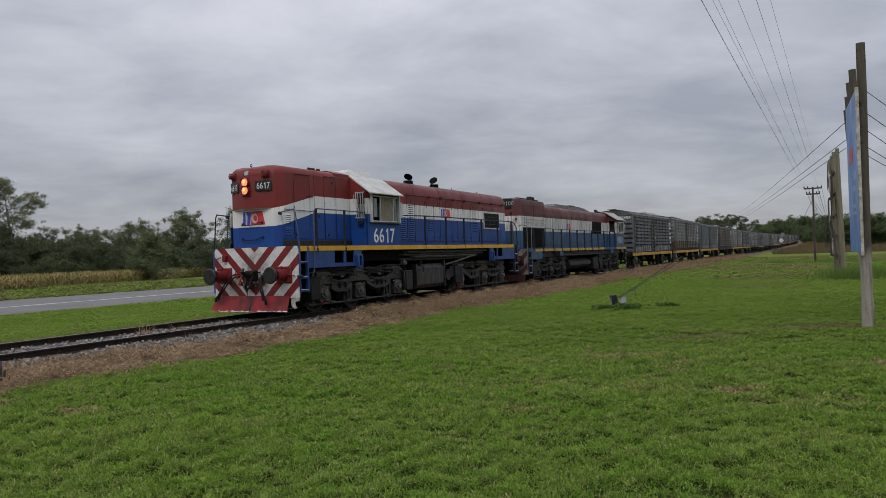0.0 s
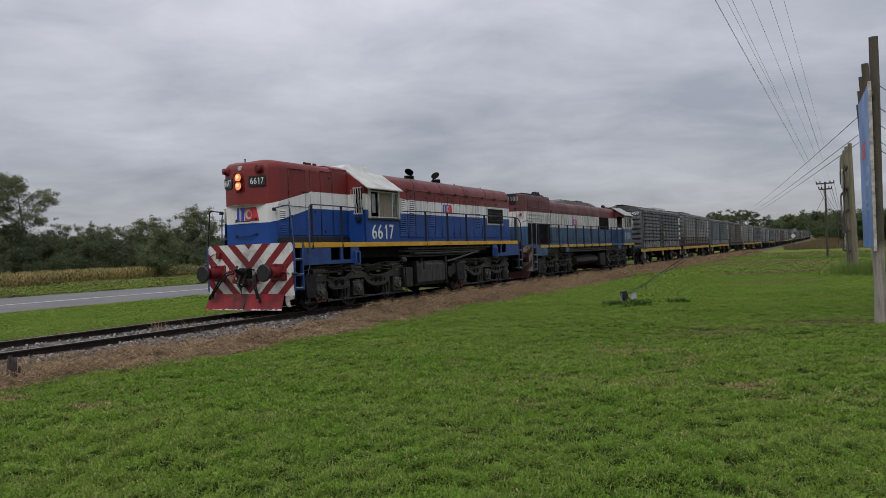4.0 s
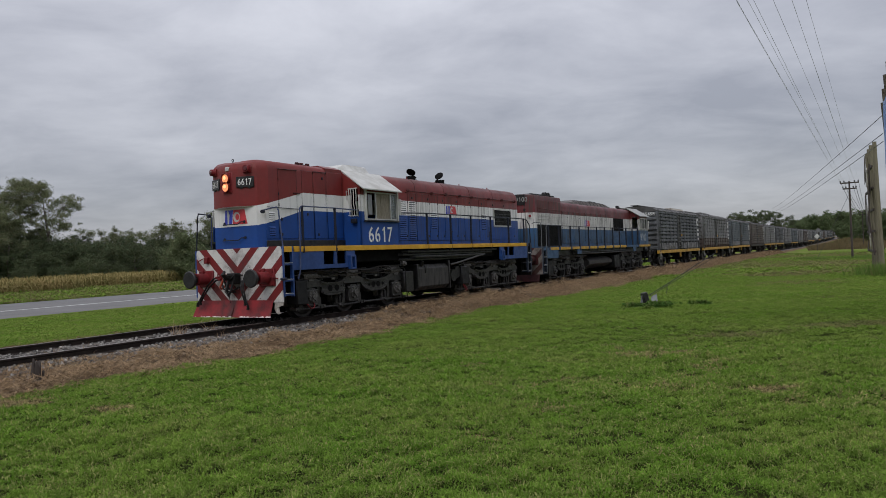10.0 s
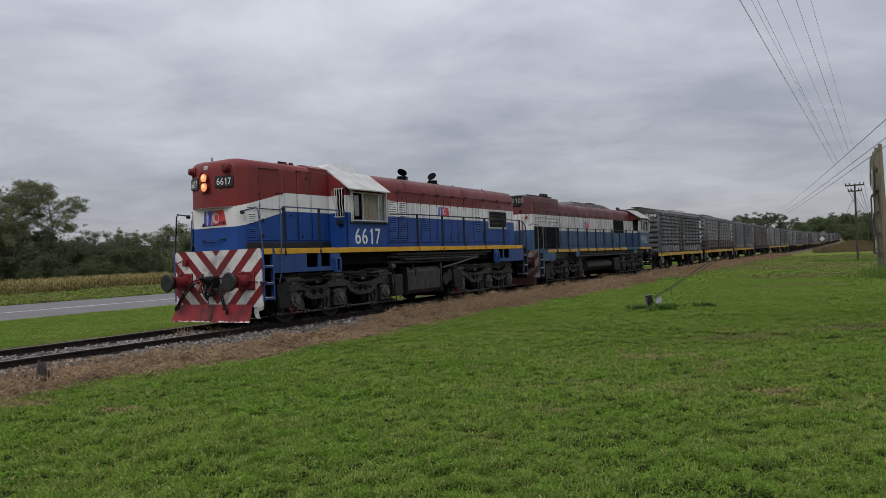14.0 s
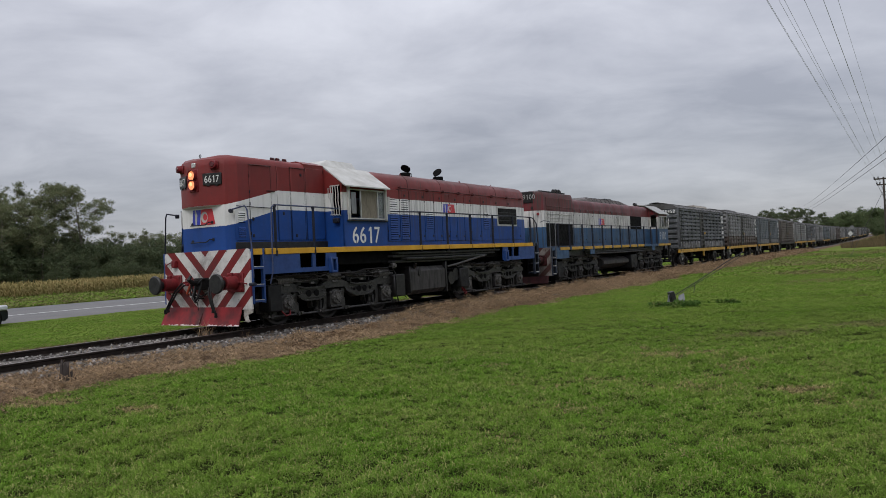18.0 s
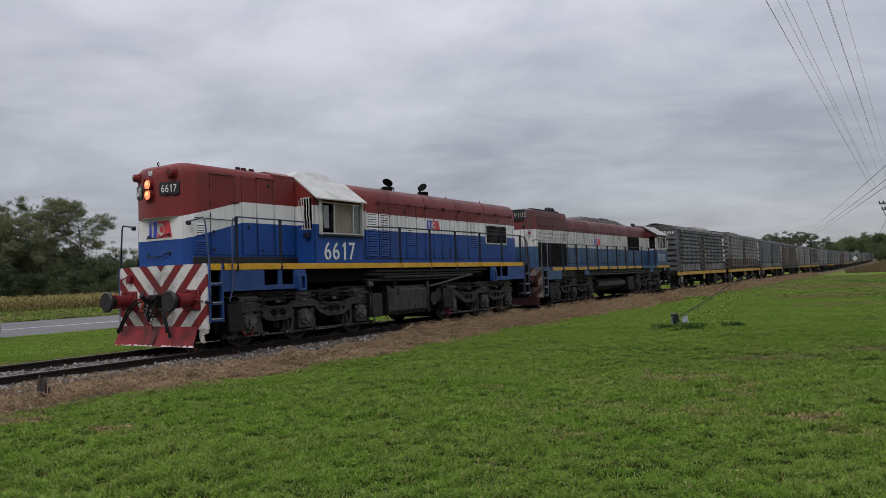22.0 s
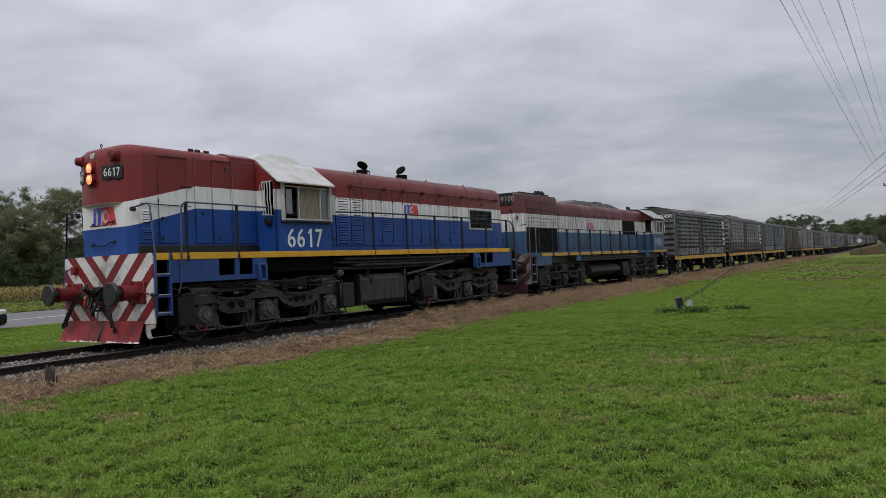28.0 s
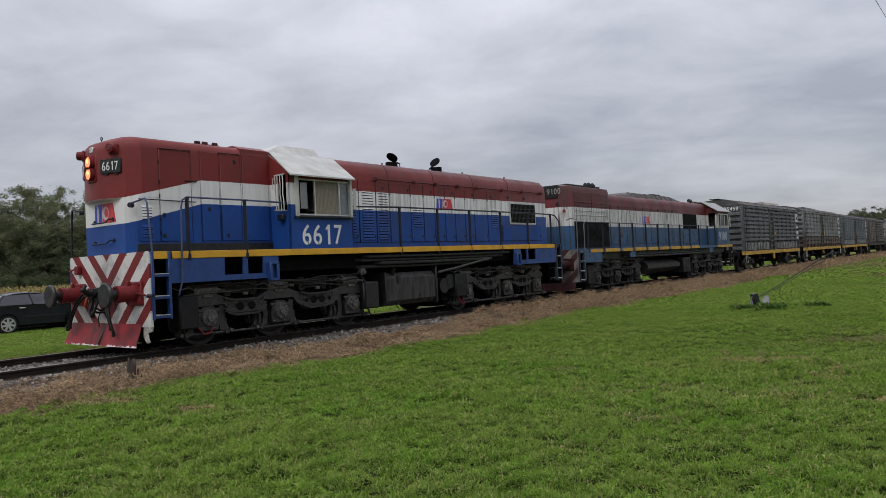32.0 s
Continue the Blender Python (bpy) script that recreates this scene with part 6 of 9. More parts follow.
def wagon_paint(name, a, b, rust, band=0.0):
    m, nt, p = blank(name)
    v = coords(nt)
    big = noise_tex(nt, v, 1.0, 5, 0.62)
    streak = noise_tex(nt, coords(nt, 7, 7, 0.6), 1.4, 5, 0.66)
    grain = noise_tex(nt, v, 55, 3)
    c = mixc(nt, ramp(nt, big, 0.38, 0.64), a, b)
    c = mixc(nt, ramp(nt, noise_tex(nt, v, 3.4, 6, 0.7), 0.52, 0.66, 0.0, 0.6), c, tuple(q * 0.45 for q in b))
    if band:
        c = mixc(nt, mth(nt, "LESS_THAN", mth(nt, "ADD", nd(nt, "ShaderNodeSeparateXYZ", i0=v).outputs[2], mth(nt, "MULTIPLY", big, 0.15)), band), c, (0.085, 0.066, 0.056))
    c = mixc(nt, ramp(nt, streak, 0.47, 0.70, 0.0, 0.75), c, rust)
    c = mixc(nt, ramp(nt, noise_tex(nt, v, 9, 5, 0.7), 0.56, 0.70, 0.0, 0.35), c, tuple(q * 1.5 for q in a))
    c = mixc(nt, ramp(nt, grain, 0.5, 0.8, 0.0, 0.3), c, (0.02, 0.02, 0.02))
    nt.links.new(c, p.inputs["Base Color"])
    p.inputs["Roughness"].default_value = 0.62
    p.inputs["Specular IOR Level"].default_value = 0.3
    bump(nt, p, mth(nt, "ADD", noise_tex(nt, v, 4, 2), mth(nt, "MULTIPLY", grain, 0.3)), 0.008, 0.5)
    return m


WP = [wagon_paint("dark_grey_wagon_paint", (0.128, 0.134, 0.142), (0.070, 0.074, 0.080), (0.026, 0.022, 0.020)),
      wagon_paint("ashen_wagon_paint", (0.205, 0.207, 0.210), (0.125, 0.125, 0.127), (0.042, 0.031, 0.025)),
      wagon_paint("blue_grey_wagon_paint", (0.145, 0.165, 0.180), (0.085, 0.098, 0.108), (0.036, 0.030, 0.027)),
      wagon_paint("brown_grey_wagon_paint", (0.130, 0.112, 0.102), (0.085, 0.073, 0.066), (0.036, 0.024, 0.019)),
      wagon_paint("pale_wagon_paint", (0.255, 0.258, 0.260), (0.155, 0.158, 0.160), (0.040, 0.033, 0.028)),
      wagon_paint("two_tone_wagon_paint", (0.205, 0.207, 0.210), (0.125, 0.125, 0.127), (0.042, 0.031, 0.025), 1.95)]
M_ROOF = surface("soot_grey_wagon_roof", (0.075, 0.073, 0.072), (0.04, 0.037, 0.034), 0.7, scale=2)
M_TARP = surface("pale_roof_tarpaulin", (0.36, 0.33, 0.29), (0.24, 0.22, 0.19), 0.85, scale=2)
M_PATCH = surface("pale_stencil_paint", (0.55, 0.55, 0.54), (0.36, 0.36, 0.35), 0.6)


def freight_bogie(g, x):
    for d in (0.83, -0.83):
        wheelset(g, x + d, 0.44, WHEEL_W)
    for sg in (1, -1):
        m = Mb()
        m.prism([(x + 1.02, 0.58), (x + 0.60, 0.66), (x + 0.35, 0.84), (x - 0.35, 0.84), (x - 0.60, 0.66), (x - 1.02, 0.58), (x - 1.02, 0.50), (x - 0.62, 0.52), (x - 0.36, 0.68), (x + 0.36, 0.68), (x + 0.62, 0.52), (x + 1.02, 0.50)], "y", sg * 0.98, sg * 1.08)
        m.prism([(x + 0.62, 0.50), (x + 0.34, 0.22), (x - 0.34, 0.22), (x - 0.62, 0.50), (x - 0.50, 0.50), (x - 0.30, 0.30), (x + 0.30, 0.30), (x + 0.50, 0.50)], "y", sg * 0.98, sg * 1.08)
        for d in (0.83, -0.83):
            m.box(x + d - 0.14, x + d + 0.14, sg * 0.96, sg * 1.16, 0.34, 0.62, 0.03).cyl((x + d, sg * 1.15, 0.46), (x + d, sg * 1.19, 0.46), 0.09, 10)
        g.put("bogie_frame", m, M_GREASE)
        s = Mb()
        for d in (-0.2, 0, 0.2):
            s.cyl((x + d, sg * 1.0, 0.30), (x + d, sg * 1.0, 0.68), 0.085, 8)
        s.box(x + 0.45, x + 0.52, sg * 0.7, sg * 1.0, 0.2, 0.6).box(x - 0.52, x - 0.45, sg * 0.7, sg * 1.0, 0.2, 0.6)
        g.put("spring_pack", s, M_BLACK)
    g.put("bogie_bolster", Mb().box(x - 0.2, x + 0.2, -0.98, 0.98, 0.6, 0.9, 0.04), M_BLACK)


def covered_wagon(x0, length, paint, style, label):
    """x0: front end; style picks sill colour, door place and roof."""
    x1 = x0 - length
    mid = (x0 + x1) / 2
    g = Rig("covered_wagon", label, "freight wagon", mid, "wagons of the train")
    yellow, door_at, low_row, top = style
    zb, zt = 1.10, 3.55 + top
    body = Mb().box(x0 - 0.02, x1 + 0.02, -1.33, 1.33, zb, zt)
    g.put("body", body, paint)
    arch = [(1.40, zt - 0.02), (1.42, zt + 0.03), (1.15, zt + 0.20), (0.75, zt + 0.31), (0.3, zt + 0.36), (-0.3, zt + 0.36), (-0.75, zt + 0.31), (-1.15, zt + 0.20), (-1.42, zt + 0.03), (-1.40, zt - 0.02)]
    g.put("roof", Mb().prism(arch, "x", x0 + 0.05, x1 - 0.05), M_ROOF, None, "arched grey roof")
    walk_ = Mb()
    for i in range(int(length / 1.2)):
        x = x0 - 0.6 - i * 1.2
        ring = lambda k: [(x + k, y * 1.005, z + 0.015) for y, z in arch]
        walk_.loft([ring(0.02), ring(-0.02)])
    walk_.box(x0 + 0.1, x1 - 0.1, -0.25, 0.25, zt + 0.40, zt + 0.44, 0.01)
    g.put("roof_rib", walk_, M_ROOF)
    dx = mid + door_at
    for sg in (1, -1):
        y0, y1 = sg * 1.372, sg * (1.445 if x0 > -40 else 1.425)
        nrib = 8
        zr0 = zb + (0.52 if low_row else 0.18)
        spans = [(x0 - 0.12, dx + 0.95), (dx - 0.10, x1 + 0.12)]
        for a, b in spans:
            n = max(1, round((a - b) / 1.05))
            w = (a - b) / n
            for k in range(n):
                p = Mb()
                xa, xb = a - k * w - 0.045, a - (k + 1) * w + 0.045
                sec = []
                for i in range(nrib):
                    z = zr0 + (zt - 0.15 - zr0) * (i + 0.5) / nrib
                    h = (zt - 0.15 - zr0) / nrib
                    sec += [(y0, z - h * 0.36), (y1, z - h * 0.30), (y1, z + h * 0.20), (y0, z + h * 0.36)]
                p.prism(sec + [(y0 - sg * 0.03, sec[-1][1]), (y0 - sg * 0.03, sec[0][1])], "x", xa, xb)
                if x0 < -40:
                    p.box(xa + 0.02, xb - 0.02, sg * 1.35, sg * 1.382, zr0, zt - 0.16)
                g.put("side_panel", p, paint, None, "", False)
            for k in range(n + 1):
                x = a - k * w
                g.put("side_post", Mb().box(x - 0.022, x + 0.022, sg * 1.32, sg * 1.452, zb, zt, 0.006), paint)
        g.put("top_rail", Mb().box(x0 - 0.02, x1 + 0.02, sg * 1.34, sg * 1.42, zt - 0.12, zt - 0.02, 0.01), paint)
        if low_row:
            g.put("pocket_backing", Mb().box(x0 - 0.1, x1 + 0.1, sg * 1.355, sg * 1.375, zb + 0.04, zb + 0.47), M_BLACK)
            n = int((length - 0.6) / 0.62)
            for k in range(n):
                x = x0 - 0.45 - k * 0.62
                if abs(x - dx - 0.42) < 0.7:
                    continue
                q = Mb().box(x - 0.04, x + 0.04, sg * 1.36, sg * 1.45, zb + 0.06, zb + 0.44, 0.006).box(x + 0.17, x + 0.25, sg * 1.36, sg * 1.45, zb + 0.06, zb + 0.44, 0.006)
                g.put("stake_pocket", q.box(x - 0.04, x + 0.25, sg * 1.36, sg * 1.445, zb + 0.38, zb + 0.45, 0.006), WP[4])
        d = Mb().box(dx - 0.05, dx + 0.90, sg * 1.36, sg * 1.395, zb + 0.05, zt - 0.14, 0.008)
        door = g.put("sliding_door", d, paint)
        # dark plate laid on the door draws the shade of a recess
        g.put("door_gap", Mb().box(dx + 0.04, dx + 0.82, sg * 1.39, sg * 1.40, zb + 0.06, zt - 0.15), M_ROOF, door, "dark plate for a shaded door recess behind the ladder")
        r = Mb()
        post_ = Mb()
        for xx in (0.0, 0.85):
            post_.box(dx + xx - 0.055, dx + xx + 0.055, sg * 1.41, sg * 1.475, zb + 0.05, zt - 0.10, 0.008)
        g.put("door_post", post_, M_BLACK, door)
        for xx in (0.06, 0.79):
            r.box(dx + xx - 0.02, dx + xx + 0.02, sg * 1.42, sg * 1.46, zb + 0.05, zt - 0.14, 0.008)
        for i in range(8):
            z = zb + 0.25 + i * (zt - zb - 0.5) / 7
            r.box(dx + 0.0, dx + 0.85, sg * 1.43, sg * 1.465, z - 0.035, z + 0.035, 0.006)
        g.put("door_rib", r, M_DUSTGLINT, door, "ladder-like door stiffener")
        g.put("door_track", Mb().box(dx - 1.7, dx + 0.95, sg * 1.40, sg * 1.48, zt - 0.14, zt - 0.07, 0.008), M_BLACK, door)
        g.put("door_latch", Mb().box(dx - 0.5, dx - 0.25, sg * 1.425, sg * 1.46, zb + 0.9, zb + 1.05, 0.01), M_YEL2, door)
        g.put("sill", Mb().box(x0 + 0.02, x1 - 0.02, sg * 1.30, sg * 1.43, 0.90, 1.10, 0.012), M_YEL2 if yellow else M_BLACK, None, "yellow side sill" if yellow else "")
        g.put("door_bracket", Mb().prism([(dx + 0.12, 0.9), (dx + 0.10, 0.62), (dx + 0.06, 0.58), (dx - 0.06, 0.58), (dx - 0.10, 0.62), (dx - 0.12, 0.9)], "y", sg * 1.36, sg * 1.42), M_YEL2 if yellow else M_BLACK)
        lad = Mb()
        for xl in (x0 - 0.15, x0 - 0.55):
            lad.tube([(xl, sg * 1.46, zb - 0.1), (xl, sg * 1.46, zt)], 0.014, 5)
        for i in range(7):
            z = zb + 0.1 + i * (zt - zb - 0.2) / 6
            lad.tube([(x0 - 0.15, sg * 1.46, z), (x0 - 0.55, sg * 1.46, z)], 0.012, 5)
        g.put("ladder", lad, M_BLACK)
        for k, (h, w) in enumerate(((0.52, 0.46), (0.14, 0.34), (0.20, 0.40), (0.14, 0.26))):
            z = zt - 0.50 - (0 if k == 0 else 0.25 + 0.34 * k)
            g.put("stencil", Mb().box(x1 + 0.3, x1 + 0.3 + w * 1.3, sg * 1.428, sg * 1.456, z - h / 2, z + h / 2), M_PATCH)
        g.put("stencil", Mb().box(x1 + 0.44, x1 + 0.74, sg * 1.456, sg * 1.459, zt - 0.62, zt - 0.40), M_BLACK)
        buffer_(g, x0 - 0.02, sg * 0.975, 1, 1.03, M_BLACK, 0.20)
        buffer_(g, x1 + 0.02, sg * 0.975, -1, 1.03, M_BLACK, 0.20)
        for xs in (x0 - 0.35, x1 + 0.35):
            t = Mb().tube([(xs, sg * 1.42, 1.0), (xs, sg * 1.43, 0.5), (xs - 0.25, sg * 1.43, 0.48), (xs - 0.27, sg * 1.42, 1.0)], 0.014, 5)
            g.put("foot_step", t, M_ALU if yellow else M_BLACK)
    for xe, sg in ((x0, 1), (x1, -1)):
        sec = []
        n = 8
        for i in range(n):
            z = zb + (zt - zb) * (i + 0.5) / n
            h = (zt - zb) / n
            sec += [(xe - 0.04 * sg, z - h * 0.40), (xe + 0.09 * sg, z - h * 0.2), (xe + 0.09 * sg, z + h * 0.2), (xe - 0.04 * sg, z + h * 0.40)]
        g.put("end_wall", Mb().prism(sec + [(xe - 0.06 * sg, sec[-1][1]), (xe - 0.06 * sg, sec[0][1])], "y", -1.34, 1.34), paint, None, "ribbed end wall", False)
        for yy in (1.35, -1.35):
            g.put("end_post", Mb().box(xe - 0.03, xe + 0.03, yy - 0.05, yy + 0.05, zb, zt, 0.01), paint)
    g.put("centre_sill", Mb().box(x0 - 0.05, x1 + 0.05, -0.35, 0.35, 0.72, 1.10, 0.02), M_DARK)
    g.put("brake_gear", Mb().cyl((mid + 0.6, 0.5, 0.72), (mid - 0.1, 0.5, 0.72), 0.16, 12).box(mid - 1.4, mid - 0.8, 0.6, 1.1, 0.55, 0.85, 0.02).tube([(x0 - 2, 0.2, 0.55), (x1 + 2, 0.2, 0.55)], 0.025, 5), M_BLACK)
    freight_bogie(g, x0 - 1.70)
    freight_bogie(g, x1 + 1.70)
    return g


# front end, length, paint, (yellow sill, door offset, pocket row, extra height), label
WAGON_ROWS = [(-33.75, 12.44, 0, (True, 0.2, 1, 0.02), "dark grey ribbed covered wagon with a yellow sill"),
              (-47.61, 13.73, 5, (True, 0.3, 0, 0.06), "ashen grey covered wagon with a rusty brown lower side"),
              (-62.99, 14.60, 2, (True, 0.0, 2, 0.0), "blue-grey covered wagon with a yellow sill"),
              (-78.86, 14.05, 3, (False, 0.2, 0, 0.02), "brownish grey weathered covered wagon"),
              (-94.81, 14.35, 4, (True, 0.0, 0, 0.0), "pale grey covered wagon with a yellow sill")]
KINDS = ((0, True, 2, "dark grey ribbed covered wagon with a yellow sill"), (4, False, 0, "pale grey dusty covered wagon"), (2, True, 0, "blue-grey covered wagon with a yellow sill"),
         (1, False, 2, "ashen grey weathered covered wagon"), (3, False, 0, "brownish grey weathered covered wagon"), (4, True, 0, "pale grey covered wagon with a yellow sill"))
for i in range(18):
    k, yel, low, label = KINDS[i % 6]
    WAGON_ROWS.append((-110.6 - i * 15.5, 14.3, k, (yel, 0.0 if i % 3 else 0.25, low, 0.05 * (i % 2)), label))
WAGONS = []
for i, (x0, ln, k, style, label) in enumerate(WAGON_ROWS):
    w = covered_wagon(x0, ln, WP[k], style, label)
    if i == 0:
        w.text("35458", 0.20, 0.78, x0 + 0.096, 0.50, 3.30, FRONT, M_DIGIT, None, 0.01)
        w.put("roof_tarpaulin", Mb().loft([[(-41.0, y, z) for y, z in ((-0.7, 3.85), (0.7, 3.85), (0.6, 4.05), (-0.6, 4.05))], [(-44.6, y, z) for y, z in ((-0.7, 3.85), (0.7, 3.85), (0.6, 4.05), (-0.6, 4.05))]]), M_TARP, None, "pale folded tarpaulin")
    if i == 1:
        w.put("roof_tarpaulin", Mb().loft([[(-52.6, y, z) for y, z in ((-0.7, 3.88), (0.7, 3.88), (0.5, 4.10), (-0.5, 4.10))], [(-56.6, y, z) for y, z in ((-0.7, 3.88), (0.7, 3.88), (0.5, 4.06), (-0.5, 4.06))]]), M_ROOF)
    WAGONS.append((w.ob, w.c))


# ---- plants ----
RNG = np.random.default_rng(7)


def quick_mesh(name, co, faces, mat):
    """co (n, 3) and faces (m, k) as arrays."""
    me = bpy.data.meshes.new(name)
    m, k = faces.shape
    me.vertices.add(len(co))
    me.vertices.foreach_set("co", np.ascontiguousarray(co, np.float32).reshape(-1))
    me.loops.add(m * k)
    me.loops.foreach_set("vertex_index", np.ascontiguousarray(faces, np.int32).reshape(-1))
    me.polygons.add(m)
    me.polygons.foreach_set("loop_start", np.arange(0, m * k, k, dtype=np.int32))
    me.update(calc_edges=True)
    me.materials.append(mat)
    return me


def to_sv(x, y):
    a = 4.2267
    dx, dy = x + 4.188, y - 19.28
    return dx * math.cos(a) + dy * math.sin(a), -dx * math.sin(a) + dy * math.cos(a)


def swell(x, y, f=1.0):
    """Patchiness between 0 and 1."""
    v = (np.sin(x * 1.7 * f + 1.9 * np.sin(y * 0.9 * f)) + np.sin(y * 2.1 * f + 1.4 * np.sin(x * 1.3 * f + 2)) + np.sin((x + y) * 3.7 * f + 1.1) * 0.6 + np.sin((x - 1.6 * y) * 5.9 * f) * 0.4)
    return np.clip(v / 6 + 0.5, 0, 1)


def patchy(x, y, f, seed=0, octaves=2):
    """Uneven noise between 0 and 1, f cells to the metre."""
    x, y = np.asarray(x, float), np.asarray(y, float)
    out, amp, tot = 0.0, 1.0, 0.0
    for o in range(octaves):
        px, py = x * f * 2 ** o + 31.7 * o + 500, y * f * 2 ** o - 17.3 * o + 500
        ix, iy = np.floor(px).astype(np.int64), np.floor(py).astype(np.int64)
        fx, fy = px - ix, py - iy
        fx, fy = fx * fx * (3 - 2 * fx), fy * fy * (3 - 2 * fy)

        def cell(i, j):
            h = (i * 374761393 + j * 668265263 + (seed * 7 + o) * 974634777) & 0xFFFFFFFF
            h = ((h ^ (h >> 13)) * 1274126177) & 0xFFFFFFFF
            h = ((h ^ (h >> 15)) * 2246822519) & 0xFFFFFFFF
            return ((h ^ (h >> 16)) & 0xFFFFFF) / 0xFFFFFF

        low = cell(ix, iy) * (1 - fx) + cell(ix + 1, iy) * fx
        high = cell(ix, iy + 1) * (1 - fx) + cell(ix + 1, iy + 1) * fx
        out, tot, amp = out + amp * (low * (1 - fy) + high * fy), tot + amp, amp * 0.55
    return out / tot


def blade_mesh(name, x, y, z, h, w, lean, mat, bent=False, lift=None):
    """One blade a point: a leaning triangle, or three faces in a bow."""
    n = len(x)
    a = RNG.uniform(0, 2 * np.pi, n)
    b = RNG.uniform(0, 2 * np.pi, n)
    dx, dy = np.cos(a) * w / 2, np.sin(a) * w / 2
    lx, ly = np.cos(b) * lean * h, np.sin(b) * lean * h
    up = h * np.sqrt(np.clip(1 - lean ** 2 * 0.8, 0.05, 1))
    up = up if lift is None else h * lift
    base = np.stack([x, y, z - (0.01 if lift is None else 0.0)], -1)
    d = np.stack([dx, dy, 0 * dx], -1)
    tip = base + np.stack([lx, ly, up], -1)
    if not bent:
        co = np.stack([base - d, base + d, tip], 1).reshape(-1, 3)
        return quick_mesh(name, co, np.arange(3 * n).reshape(n, 3), mat)
    mid = base + np.stack([lx * 0.35, ly * 0.35, up * 0.62], -1)
    co = np.stack([base - d, base + d, mid + d * 0.8, mid - d * 0.8, tip], 1).reshape(-1, 3)
    i = np.arange(n)[:, None] * 5
    f = np.concatenate([i + np.array([[0, 1, 2]]), i + np.array([[0, 2, 3]]), i + np.array([[3, 2, 4]])], 0)
    return quick_mesh(name, co, f, mat)


def scatter(r0, r1, per_m2, a0=-44, a1=34):
    n = int(per_m2 * 0.5 * radians(a1 - a0) * (r1 ** 2 - r0 ** 2))
    r = np.sqrt(RNG.uniform(r0 ** 2, r1 ** 2, n))
    a = np.radians(RNG.uniform(a0, a1, n))
    return np.sin(a) * r, np.cos(a) * r


def leaf_mesh(name, x, y, z, rise_, length, w, per, reach, coarse, mat, bent, flat_=0.0):
    """A low cushion of short leaves that splay over one another: they start within the cushion's uneven height rise_."""
    n = len(x) * per
    x, y, z, rise_, length, w = (np.repeat(q, per) for q in (x, y, z, rise_, length, w))
    a, q = RNG.uniform(0, 2 * np.pi, n), np.sqrt(RNG.uniform(0, 1, n)) * reach
    x, y = x + np.cos(a) * q, y + np.sin(a) * q
    top = rise_ * smooth_step(0.22, 0.78, patchy(x, y, coarse, 21, 2)) + 0.006
    base = np.stack([x, y, z + top * RNG.uniform(0, 1, n) ** 0.6 - 0.004], -1)
    b = RNG.uniform(0, 2 * np.pi, n)
    t = np.radians(8 + (62 - 45 * flat_) * RNG.uniform(0, 1, n) ** 1.25)
    ln = length * RNG.uniform(0.5, 1.35, n)
    way_ = np.stack([np.cos(b) * np.cos(t), np.sin(b) * np.cos(t), np.sin(t)], -1) * ln[:, None]
    c = b + np.pi / 2 + RNG.normal(0, 0.35, n)
    d = np.stack([np.cos(c), np.sin(c), RNG.normal(0, 0.35, n)], -1) * (w / 2)[:, None]
    if not bent:
        co = np.stack([base - d, base + d, base + way_], 1).reshape(-1, 3)
        return quick_mesh(name, co, np.arange(3 * n).reshape(n, 3), mat)
    mid = base + way_ * 0.5 + np.stack([0 * b, 0 * b, 0.10 * ln], -1)
    tip = base + way_ - np.stack([0 * b, 0 * b, 0.12 * ln], -1)
    co = np.stack([base, mid + d, tip, mid - d], 1).reshape(-1, 3)
    i = np.arange(n)[:, None] * 4
    return quick_mesh(name, co, np.concatenate([i + np.array([[0, 1, 3]]), i + np.array([[1, 2, 3]])], 0), mat)


# worn patches in the meadow: x, y, half length, half width, bareness
BARE = ((4.4, 12.3, 0.75, 0.42, 0.55), (6.5, 13.0, 0.9, 0.5, 0.7), (3.05, 7.65, 0.30, 0.16, 0.9), (-3.95, 7.8, 0.22, 0.16, 0.7), (-5.3, 8.3, 0.35, 0.3, 0.6), (15.2, 35.2, 2.6, 1.9, 0.7), (21.0, 47.0, 4.0, 2.6, 0.8),
        (24.5, 50.0, 3.0, 2.4, 0.7), (12.0, 27.5, 1.6, 1.2, 0.35), (2.6, 10.6, 0.5, 0.3, 0.35), (19.0, 60.0, 4.0, 3.5, 0.6), (5.6, 9.0, 0.4, 0.25, 0.5), (7.5, 12.7, 0.55, 0.32, 0.8))


def bareness(x, y):
    out = 0 * x
    rag = 0.9 * (swell(x, y, 3.3) - 0.5) + 0.5 * (swell(x + 4, y, 9.0) - 0.5)
    for cx, cy, a, b, k in BARE:
        out = np.maximum(out, min(1.0, k + 0.25) * smooth_step(1.5, 0.7, np.hypot((x - cx) / a, (y - cy) / b) + rag))
    return out


